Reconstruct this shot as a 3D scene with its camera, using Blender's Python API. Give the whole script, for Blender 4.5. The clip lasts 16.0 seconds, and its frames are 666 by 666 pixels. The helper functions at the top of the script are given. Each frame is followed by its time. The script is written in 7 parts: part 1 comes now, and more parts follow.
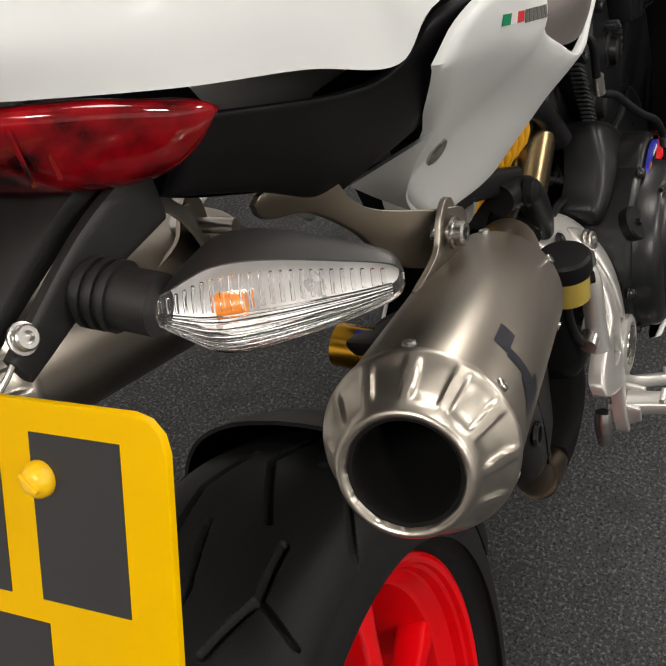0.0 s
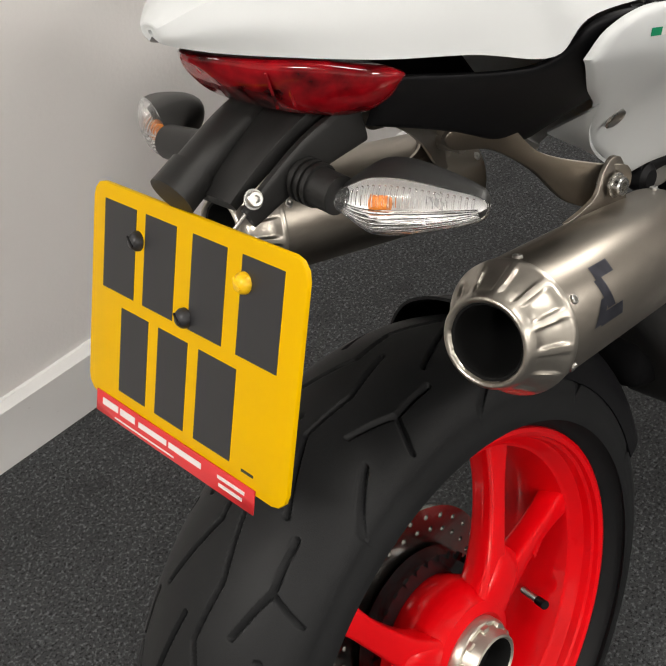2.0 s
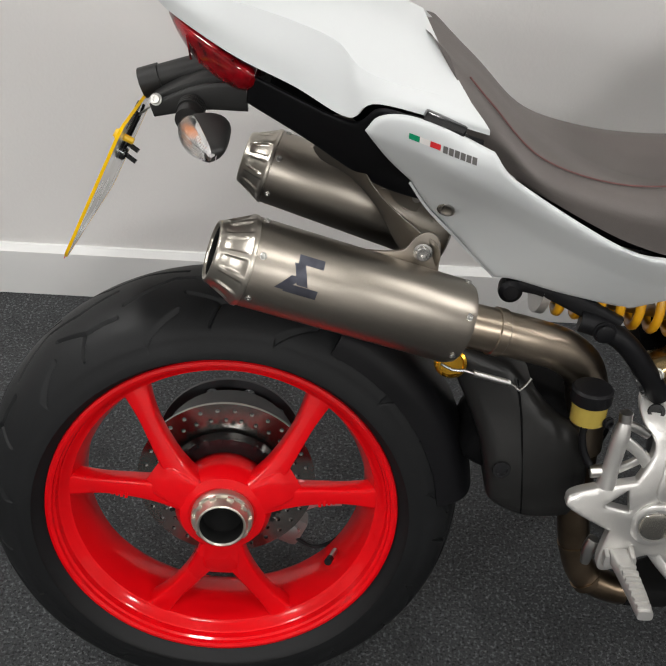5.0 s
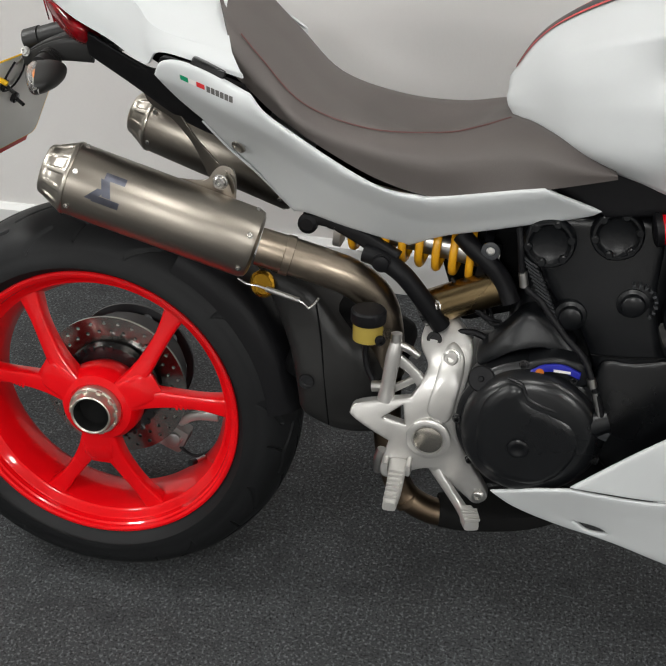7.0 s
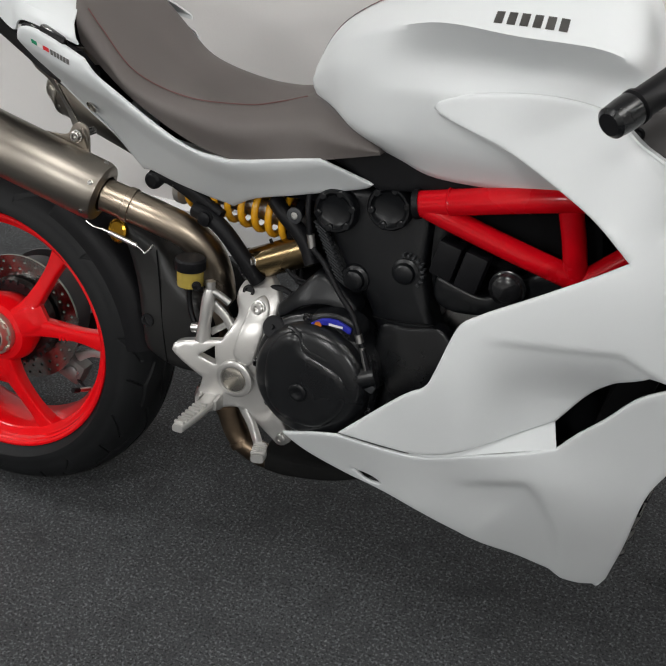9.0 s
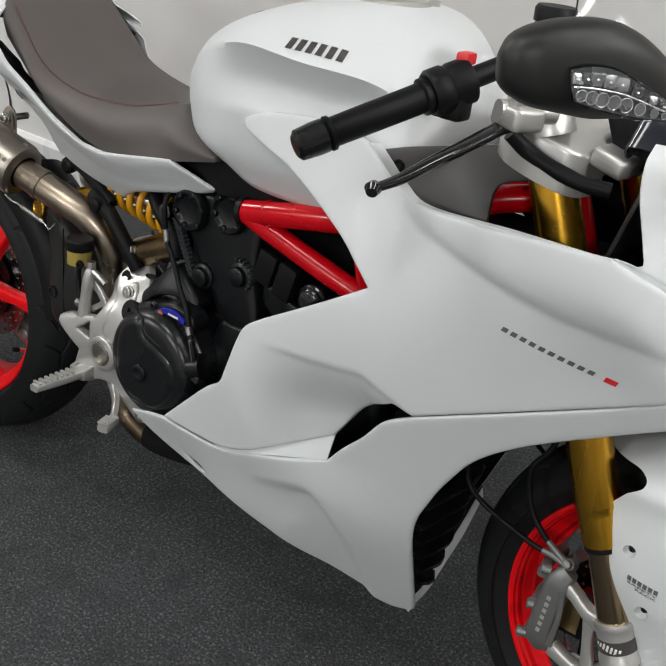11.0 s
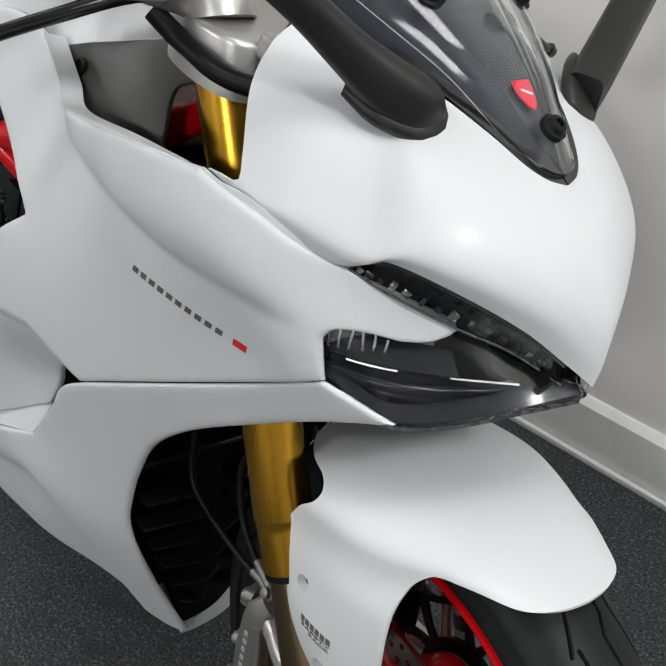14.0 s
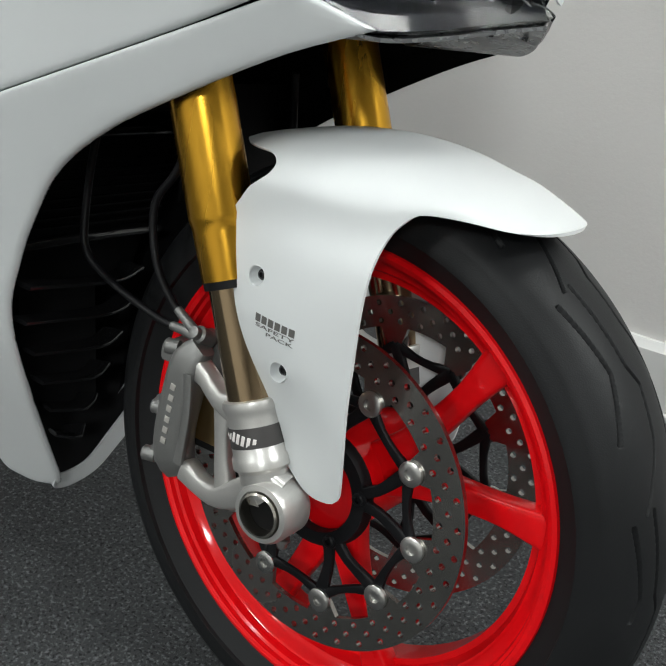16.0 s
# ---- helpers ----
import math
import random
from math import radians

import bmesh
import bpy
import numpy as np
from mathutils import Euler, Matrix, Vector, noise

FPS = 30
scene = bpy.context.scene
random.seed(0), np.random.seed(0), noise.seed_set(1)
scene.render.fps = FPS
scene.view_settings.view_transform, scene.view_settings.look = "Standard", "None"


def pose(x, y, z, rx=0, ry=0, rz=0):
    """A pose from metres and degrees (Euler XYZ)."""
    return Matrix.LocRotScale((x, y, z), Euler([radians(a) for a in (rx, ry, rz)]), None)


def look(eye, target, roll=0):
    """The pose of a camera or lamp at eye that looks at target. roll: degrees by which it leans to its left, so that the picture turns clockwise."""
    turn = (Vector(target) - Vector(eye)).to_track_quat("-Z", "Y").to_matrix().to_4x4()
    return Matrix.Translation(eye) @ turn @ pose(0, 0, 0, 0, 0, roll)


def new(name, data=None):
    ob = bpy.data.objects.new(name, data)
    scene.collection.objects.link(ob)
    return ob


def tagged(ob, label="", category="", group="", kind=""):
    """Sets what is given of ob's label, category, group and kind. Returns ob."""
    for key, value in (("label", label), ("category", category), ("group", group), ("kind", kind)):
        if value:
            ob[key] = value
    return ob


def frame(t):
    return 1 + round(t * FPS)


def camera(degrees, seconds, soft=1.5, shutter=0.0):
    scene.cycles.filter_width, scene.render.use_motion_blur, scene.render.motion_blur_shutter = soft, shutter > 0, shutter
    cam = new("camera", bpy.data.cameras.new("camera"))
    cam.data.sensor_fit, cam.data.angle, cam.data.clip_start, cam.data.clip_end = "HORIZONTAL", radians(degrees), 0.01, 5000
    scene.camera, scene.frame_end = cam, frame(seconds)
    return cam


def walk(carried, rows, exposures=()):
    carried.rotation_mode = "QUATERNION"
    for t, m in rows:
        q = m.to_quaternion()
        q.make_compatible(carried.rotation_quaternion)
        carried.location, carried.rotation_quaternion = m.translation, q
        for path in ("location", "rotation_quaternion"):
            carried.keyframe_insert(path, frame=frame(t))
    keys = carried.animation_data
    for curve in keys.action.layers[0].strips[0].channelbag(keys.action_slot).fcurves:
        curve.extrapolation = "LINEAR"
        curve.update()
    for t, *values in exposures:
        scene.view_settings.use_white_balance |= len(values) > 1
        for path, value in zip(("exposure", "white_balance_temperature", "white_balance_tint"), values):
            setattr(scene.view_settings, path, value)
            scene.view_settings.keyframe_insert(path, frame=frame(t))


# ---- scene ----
cam = camera(36.4, 16.0)
PATH = [
    (0, (-0.297, -0.323, 1.063), (1.102, 0.543, -0.075), -14.8),
    (0.5, (-0.322, -0.34, 1.099), (1.0, 0.52, -0.13), -16.0),
    (1, (-0.334, -0.403, 1.118), (0.859, 0.587, -0.146), -17.7),
    (1.5, (-0.361, -0.485, 1.134), (0.674, 0.701, -0.1), -17.2),
    (2, (-0.381, -0.543, 1.162), (0.543, 0.8, 0.002), -15.7),
    (2.5, (-0.384, -0.678, 1.194), (0.482, 0.778, 0.129), -12.2),
    (3, (-0.343, -0.822, 1.246), (0.418, 0.68, 0.167), -10.6),
    (3.5, (-0.187, -0.906, 1.211), (0.347, 0.713, 0.166), -7.8),
    (3.7, (-0.142, -0.937, 1.201), (0.293, 0.716, 0.162), -6.6),
    (5.8, (0.338, -1.187, 1.173), (0.107, 0.563, 0.233), 3.9),
    (6, (0.386, -1.19, 1.169), (0.101, 0.548, 0.222), 2.9),
    (6.5, (0.504, -1.255, 1.153), (0.146, 0.475, 0.215), 1.4),
    (7, (0.663, -1.34, 1.158), (0.28, 0.405, 0.259), 1.9),
    (7.5, (0.862, -1.344, 1.168), (0.427, 0.404, 0.298), 4.0),
    (8, (0.98, -1.351, 1.167), (0.447, 0.366, 0.291), 4.5),
    (8.5, (1.062, -1.351, 1.162), (0.434, 0.339, 0.295), 3.7),
    (9, (1.2, -1.384, 1.155), (0.526, 0.291, 0.294), 4.1),
    (9.2, (1.257, -1.389, 1.166), (0.574, 0.284, 0.309), 4.1),
    (11.3, (1.807, -1.159, 1.217), (0.736, 0.302, 0.371), 8.2),
    (11.5, (1.867, -1.147, 1.233), (0.77, 0.301, 0.398), 8.6),
    (12, (1.988, -1.029, 1.259), (0.811, 0.355, 0.422), 10.2),
    (12.5, (2.075, -0.893, 1.263), (0.804, 0.379, 0.388), 11.2),
    (13, (2.085, -0.818, 1.265), (0.775, 0.397, 0.366), 10.1),
    (13.5, (2.028, -0.72, 1.221), (0.726, 0.518, 0.343), 9.2),
    (14, (1.978, -0.658, 1.096), (0.707, 0.63, 0.245), 8.5),
    (14.5, (1.99, -0.711, 0.991), (0.748, 0.661, 0.232), 8.1),
    (15, (1.976, -0.784, 0.93), (0.813, 0.689, 0.239), 7.9),
    (15.5, (1.943, -0.836, 0.833), (0.931, 0.762, 0.182), 8.9),
    (16, (1.926, -0.783, 0.728), (0.974, 0.858, 0.095), 10.0),
]
LEAN = pose(0, 0, 0, -11.5)  # the bike rests on its side stand, leaning to its left
walk(cam, [(t, LEAN @ look(eye, target, roll)) for t, eye, target, roll in PATH],
     [(0.0, 0.16, 6950, 11), (1.0, 0.22, 6900, 11), (1.5, 0.22, 6900, 11), (2.2, 0.24, 6800, 10), (3.0, 0.10, 6750, 10), (3.5, 0.08, 6650, 10), (7.0, 0.12, 6450, 8), (9.0, -0.04, 6400, 9), (12.0, -0.12, 6340, 8), (13.5, -0.15, 6280, 8), (14.6, -0.12, 6280, 8), (15.2, 0.06, 6300, 7), (16.0, 0.12, 6250, 4)])

# ---- light ----
world = bpy.data.worlds.new("world")
scene.world = world
world.use_nodes = True
world.node_tree.nodes["Background"].inputs[0].default_value = (0.9, 0.95, 1.0, 1)
world.node_tree.nodes["Background"].inputs[1].default_value = 0.15
scene.view_settings.exposure = 0.0
CEILING = 2.7
# one panel is known by its reflection; the rest are added to set brightness
PANELS = [(-1.9, 0.0, 38), (0.6, -0.9, 6), (2.2, 0.10, 5), (3.9, 0.15, 64), (-2.2, -3.2, 72), (0.6, -3.6, 58), (3.4, -3.2, 72)]
for px, py, power in PANELS:
    lamp = bpy.data.lights.new("ceiling_lamp", "AREA")
    lamp.shape, lamp.size, lamp.energy, lamp.color = "SQUARE", 0.58, power, (1.0, 0.985, 0.965)
    ob = new("ceiling_lamp", lamp)
    ob.matrix_world = pose(px, py, CEILING - 0.03)


# ---- materials ----
def material(name, color, rough=0.5, metal=0.0, coat=0.0, grain=0.0, grain_size=300.0, bump=0.0, tint=0.12, stain=6.0,
             transmission=0.0, ior=1.5, emit=0.0, stretch=(1, 1, 1)):
    """A surface with colour and gloss varied at two scales and a fine relief."""
    m = bpy.data.materials.new(name)
    m.use_nodes = True
    n, l = m.node_tree.nodes, m.node_tree.links
    b = n["Principled BSDF"]
    b.inputs["Metallic"].default_value = metal
    b.inputs["IOR"].default_value = ior
    b.inputs["Coat Weight"].default_value = coat
    b.inputs["Coat Roughness"].default_value = 0.08
    b.inputs["Transmission Weight"].default_value = transmission
    if emit:
        b.inputs["Emission Color"].default_value = (*color, 1)
        b.inputs["Emission Strength"].default_value = emit
    co = n.new("ShaderNodeTexCoord")
    mp = n.new("ShaderNodeMapping")
    mp.inputs["Scale"].default_value = stretch
    l.new(co.outputs["Object"], mp.inputs["Vector"])
    big, fine = n.new("ShaderNodeTexNoise"), n.new("ShaderNodeTexNoise")
    big.inputs["Scale"].default_value, big.inputs["Detail"].default_value = stain, 5
    fine.inputs["Scale"].default_value, fine.inputs["Detail"].default_value = grain_size, 3
    l.new(mp.outputs[0], big.inputs["Vector"])
    l.new(mp.outputs[0], fine.inputs["Vector"])
    add = n.new("ShaderNodeMath")
    add.operation = "MULTIPLY_ADD"
    l.new(fine.outputs["Fac"], add.inputs[0])
    add.inputs[1].default_value = grain
    l.new(big.outputs["Fac"], add.inputs[2])
    ramp = n.new("ShaderNodeMapRange")
    ramp.inputs["From Min"].default_value, ramp.inputs["From Max"].default_value = 0.3 + 0.3 * grain, 0.7 + 0.7 * grain
    ramp.inputs["To Min"].default_value, ramp.inputs["To Max"].default_value = 1 - tint, 1 + tint
    l.new(add.outputs[0], ramp.inputs["Value"])
    mul = n.new("ShaderNodeVectorMath")
    mul.operation = "SCALE"
    mul.inputs[0].default_value = color
    l.new(ramp.outputs[0], mul.inputs["Scale"])
    l.new(mul.outputs[0], b.inputs["Base Color"])
    rr = n.new("ShaderNodeMapRange")
    rr.inputs["From Min"].default_value, rr.inputs["From Max"].default_value = 0.3, 0.7
    rr.inputs["To Min"].default_value, rr.inputs["To Max"].default_value = max(rough - 0.06, 0.0), rough + 0.06
    l.new(big.outputs["Fac"], rr.inputs["Value"])
    l.new(rr.outputs[0], b.inputs["Roughness"])
    if bump:
        bp = n.new("ShaderNodeBump")
        bp.inputs["Strength"].default_value, bp.inputs["Distance"].default_value = 1.0, bump
        l.new(fine.outputs["Fac"], bp.inputs["Height"])
        l.new(bp.outputs[0], b.inputs["Normal"])
    return m


WHITE = material("white_paint", (0.64, 0.66, 0.665), 0.48, coat=0.06, tint=0.02, bump=0.00002, grain_size=1500)
RED = material("red_paint", (0.74, 0.002, 0.006), 0.32, ior=1.2, coat=0.6, tint=0.08)
FRAME_RED = material("frame_red", (0.56, 0.002, 0.008), 0.24, ior=1.3, coat=0.25, tint=0.08)
RUBBER = material("tyre_rubber", (0.0095, 0.0100, 0.0107), 0.50, grain=0.5, bump=0.00015, grain_size=900, tint=0.25, ior=1.30)
TITAN = material("brushed_titanium", (0.33, 0.298, 0.258), 0.36, 1.0, grain=0.8, grain_size=90, stretch=(0.3, 14, 14), tint=0.05, stain=0.35)
PIPE = material("heat_tinted_steel", (0.36, 0.30, 0.235), 0.32, 1.0, tint=0.18, stain=9)
# brown heat tint, with the shade under the engine darkened into the colour
HEADER = material("burnt_steel_shaded", (0.17, 0.125, 0.085), 0.36, 1.0, tint=0.4, stain=14)
CAP = material("brushed_cap_steel", (0.50, 0.465, 0.41), 0.34, 1.0, grain=0.3, grain_size=300, tint=0.06)
STEEL = material("polished_steel", (0.56, 0.53, 0.47), 0.24, 1.0, tint=0.05)
NUT = material("plated_nut", (0.60, 0.57, 0.50), 0.36, 0.9, grain=0.3, bump=0.00006, grain_size=600, tint=0.1)
# near-black; on the axle bores it puts the shade of the hollow into the colour
DEEP_BLACK = material("deep_black", (0.008, 0.008, 0.008), 0.8, ior=1.2, tint=0.3)
CALIPER = material("caliper_grey", (0.20, 0.20, 0.195), 0.4, 0.6, grain=0.4, bump=0.00008, grain_size=700, tint=0.1)
BOLT = material("zinc_bolt", (0.55, 0.54, 0.52), 0.3, 1.0, tint=0.1)
DISC = material("brake_steel", (0.33, 0.315, 0.295), 0.24, 1.0, grain=0.4, grain_size=200, tint=0.12)
ALU = material("cast_aluminium", (0.56, 0.55, 0.53), 0.36, 0.72, grain=0.4, bump=0.00008, grain_size=700, tint=0.08)
PLASTIC = material("black_plastic", (0.006, 0.006, 0.007), 0.45, ior=1.27, grain=0.3, bump=0.00006, grain_size=1200, tint=0.2)
TEXTURED = material("textured_plastic", (0.012, 0.0118, 0.0115), 0.45, ior=1.45, grain=0.3, bump=0.00006, grain_size=1200, tint=0.2)
GLOSS = material("gloss_black", (0.012, 0.012, 0.013), 0.16, coat=0.4, tint=0.1)
ENGINE = material("engine_black", (0.0045, 0.005, 0.006), 0.32, ior=1.42, grain=0.5, bump=0.00012, grain_size=500, tint=0.3)
CLUTCH = material("cast_cover_black", (0.006, 0.0065, 0.0075), 0.30, ior=1.5, grain=0.5, bump=0.00010, grain_size=500, tint=0.2)
LAMP_BLACK = material("lamp_black", (0.006, 0.0065, 0.009), 0.05, ior=1.5, coat=0.3, tint=0.1)
SWING = material("dark_casting", (0.035, 0.037, 0.04), 0.45, 0.2, grain=0.4, bump=0.0001, grain_size=600, tint=0.15)
# near-black, also for added filler pieces that stand in for deep shade
DARK = material("near_black", (0.003, 0.003, 0.0035), 0.7, ior=1.2, grain=0.4, bump=0.0002, grain_size=80, tint=0.3)
GOLD = material("gold_anodised", (0.66, 0.355, 0.035), 0.27, 1.0, grain=0.2, grain_size=120, stretch=(14, 14, 0.3), tint=0.02, stain=1.5)
BRASS = material("coated_stanchion", (0.34, 0.255, 0.155), 0.14, 1.0, tint=0.08)
BRONZE = material("gold_brown_metal", (0.34, 0.24, 0.11), 0.3, 1.0, tint=0.1)
RESERVOIR = material("dark_bronze", (0.20, 0.145, 0.075), 0.24, 1.0, tint=0.12)
SPRING = material("yellow_spring", (0.75, 0.36, 0.01), 0.35, coat=0.3, tint=0.08)
LEATHER = material("seat_vinyl", (0.108, 0.094, 0.088), 0.62, grain=0.5, bump=0.0002, grain_size=900, tint=0.15)
STITCH = material("red_piping", (0.12, 0.045, 0.042), 0.6)
GREYP = material("grey_plastic", (0.046, 0.043, 0.042), 0.4, grain=0.3, bump=0.00006, grain_size=900)
YELLOW = material("plate_yellow", (0.74, 0.43, 0.001), 0.38, ior=1.18, tint=0.03, stain=12)
INK = material("plate_black", (0.018, 0.018, 0.02), 0.4)
BADGE = material("badge_red", (0.42, 0.016, 0.035), 0.3, tint=0.05)
STRIP = material("strip_red", (0.65, 0.025, 0.03), 0.35, tint=0.06)
PLATE_BACK = material("plate_back", (0.80, 0.79, 0.74), 0.12, coat=0.3, tint=0.04)
PALE = material("pale_print", (0.75, 0.72, 0.7), 0.4)
DECAL = material("grey_print", (0.12, 0.115, 0.11), 0.4)
GREEN = material("flag_green", (0.0, 0.25, 0.11), 0.4)
BLUE = material("label_blue", (0.015, 0.02, 0.32), 0.35)
ORANGE = material("orange", (0.50, 0.14, 0.010), 0.4)
LENS = material("clear_lens", (0.95, 0.95, 0.95), 0.03, transmission=1.0, ior=1.24, tint=0.0)
SMOKE = material("smoked_lens", (0.62, 0.63, 0.64), 0.03, transmission=1.0, ior=1.24, tint=0.02)
LAMP_GLASS = material("lamp_glass", (0.96, 0.96, 0.96), 0.01, transmission=1.0, ior=1.32, tint=0.0)
SCREEN = material("windscreen", (0.97, 0.98, 0.98), 0.01, transmission=1.0, ior=1.35, tint=0.0)
REDLENS = material("red_lens", (0.19, 0.002, 0.005), 0.08, coat=0.3, tint=0.95, stain=45)
CHROME = material("reflector", (0.8, 0.8, 0.8), 0.12, 1.0, tint=0.03)
FLUID = material("brake_fluid_pot", (0.34, 0.255, 0.05), 0.2, coat=0.3, tint=0.1)
PLUG = material("plastic_yellow", (0.85, 0.50, 0.01), 0.35)
WALL = material("wall_paint", (0.75, 0.735, 0.72), 0.7, grain=0.25, bump=0.0004, grain_size=160, tint=0.02, stain=1.5)
SKIRT = material("skirting_gloss", (0.72, 0.72, 0.71), 0.3, tint=0.03, stain=4)
CEIL = material("ceiling_tile", (0.75, 0.75, 0.74), 0.8, tint=0.03)
RIBBED = material("silvered_plastic", (0.46, 0.46, 0.46), 0.3, 0.9, tint=0.25, stain=90)
FROST = material("frosted_reflector", (0.78, 0.78, 0.78), 0.32, 0.6, tint=0.1, stain=60)
PRINT = material("etched_lettering", (0.48, 0.46, 0.43), 0.4, 0.5)
SMOKED_COVER = material("smoked_cover", (0.022, 0.024, 0.031), 0.14, coat=0.3, tint=0.05)
STRIP_BACK = material("lamp_strip_grey", (0.16, 0.165, 0.17), 0.28, 0.7, tint=0.08, stain=60)
PANEL_GLOW = material("light_panel", (1.0, 0.97, 0.93), 0.5, emit=8.0, tint=0.0)


def carpet():
    """Cord carpet: dark loops with paler flecks, salt and pepper, and wide worn patches."""
    m = material("carpet", (0.0355, 0.0375, 0.0395), 0.95, grain=0.6, grain_size=500, bump=0.0025, tint=0.38, stain=4.5)
    n, l = m.node_tree.nodes, m.node_tree.links
    b = n["Principled BSDF"]
    co = n.new("ShaderNodeTexCoord")
    base = b.inputs["Base Color"].links[0].from_socket
    for scale, lo, hi, color in ((190, 0.52, 0.64, (0.112, 0.117, 0.122, 1)), (16, 0.50, 0.85, (0.020, 0.021, 0.023, 1)), (230, 0.54, 0.62, (0.006, 0.006, 0.007, 1)), (120, 0.64, 0.74, (0.17, 0.173, 0.176, 1))):
        v = n.new("ShaderNodeTexNoise")
        v.inputs["Scale"].default_value, v.inputs["Detail"].default_value, v.inputs["Roughness"].default_value = scale, 3, 0.6
        off = n.new("ShaderNodeMapping")
        off.inputs["Location"].default_value = (scale, 0, 0)
        l.new(co.outputs["Object"], off.inputs["Vector"])
        l.new(off.outputs[0], v.inputs["Vector"])
        r = n.new("ShaderNodeMapRange")
        r.inputs["From Min"].default_value, r.inputs["From Max"].default_value = lo, hi
        l.new(v.outputs["Fac"], r.inputs["Value"])
        mix = n.new("ShaderNodeMix")
        mix.data_type = "RGBA"
        l.new(r.outputs[0], mix.inputs["Factor"])
        l.new(base, mix.inputs[6])
        mix.inputs[7].default_value = color
        base = mix.outputs[2]
    l.new(base, b.inputs["Base Color"])
    return m


CARPET = carpet()


# ---- shaping tools ----
from mathutils import geometry


def link(name, bm, mat, parent=None, label="", sharp=38, fix=True):
    if fix:
        bmesh.ops.recalc_face_normals(bm, faces=bm.faces)
    me = bpy.data.meshes.new(name)
    bm.to_mesh(me)
    bm.free()
    me.materials.append(mat)
    me.shade_smooth()
    me.set_sharp_from_angle(angle=radians(sharp))
    ob = new(name, me)
    if parent:
        ob.parent = parent
    if label:
        ob["label"] = label
    return ob


def part(name, bm, mat, parent, label="", sharp=38, fix=True):
    """One mesh under a thing or under a part."""
    return link(name, bm, mat, parent, label, sharp, fix)


def join(*bms):
    """Several shapes of one part as one mesh."""
    out = bmesh.new()
    for b in bms:
        me = bpy.data.meshes.new("tmp")
        b.to_mesh(me)
        b.free()
        out.from_mesh(me)
        bpy.data.meshes.remove(me)
    return out


def moved(bm, m):
    bmesh.ops.transform(bm, matrix=m, verts=bm.verts)
    return bm


def mirrored(bm):
    c = bm.copy()
    for v in c.verts:
        v.co.y = -v.co.y
    bmesh.ops.reverse_faces(c, faces=c.faces)
    return c


def catmull(pts, step=None, closed=False, n=None):
    """A smooth run through points, as an array; n points to each gap, or one to each step of length."""
    p = np.array(pts, float)
    k = len(p)
    if closed:
        q = np.vstack([p[-1], p, p[:2]])
    else:
        q = np.vstack([2 * p[0] - p[1], p, 2 * p[-1] - p[-2]])
    out = []
    gaps = k if closed else k - 1
    for i in range(gaps):
        a, b, c, d = q[i:i + 4]
        m = n or max(1, int(np.linalg.norm(c - b) / step + 0.5))
        for s in np.arange(m) / m:
            out.append(0.5 * (2 * b + (c - a) * s + (2 * a - 5 * b + 4 * c - d) * s * s + (3 * b - a - 3 * c + d) * s ** 3))
    if not closed:
        out.append(p[-1])
    return np.array(out)


def outline(pts, step=0.006):
    """A closed outline: a point with a third number 1 is a corner, the others lie on smooth curves."""
    k = len(pts)
    corners = [i for i in range(k) if len(pts[i]) > 2]
    if not corners:
        return catmull([p[:2] for p in pts], step, True)
    out = []
    for a, b in zip(corners, corners[1:] + [corners[0] + k]):
        run = [pts[i % k][:2] for i in range(a, b + 1)]
        if len(run) == 2:
            m = max(1, int(math.dist(*run) / step + 0.5))
            out += [np.array(run[0]) + (np.array(run[1]) - run[0]) * s / m for s in range(m)]
        else:
            out += list(catmull(run, step)[:-1])
    return np.array(out)


def inside(p, poly):
    x, y = p[:, 0][:, None], p[:, 1][:, None]
    a, b = poly, np.roll(poly, -1, 0)
    cond = (a[:, 1] > y) != (b[:, 1] > y)
    with np.errstate(divide="ignore", invalid="ignore"):
        xs = (b[:, 0] - a[:, 0]) * (y - a[:, 1]) / (b[:, 1] - a[:, 1]) + a[:, 0]
    return (cond & (x < xs)).sum(1) % 2 == 1


def edge_distance(p, poly):
    a, b = poly, np.roll(poly, -1, 0)
    d = b - a
    t = np.clip(((p[:, None] - a) * d).sum(2) / np.maximum((d * d).sum(1), 1e-12), 0, 1)
    return np.linalg.norm(p[:, None] - (a + t[..., None] * d), axis=2).min(1)


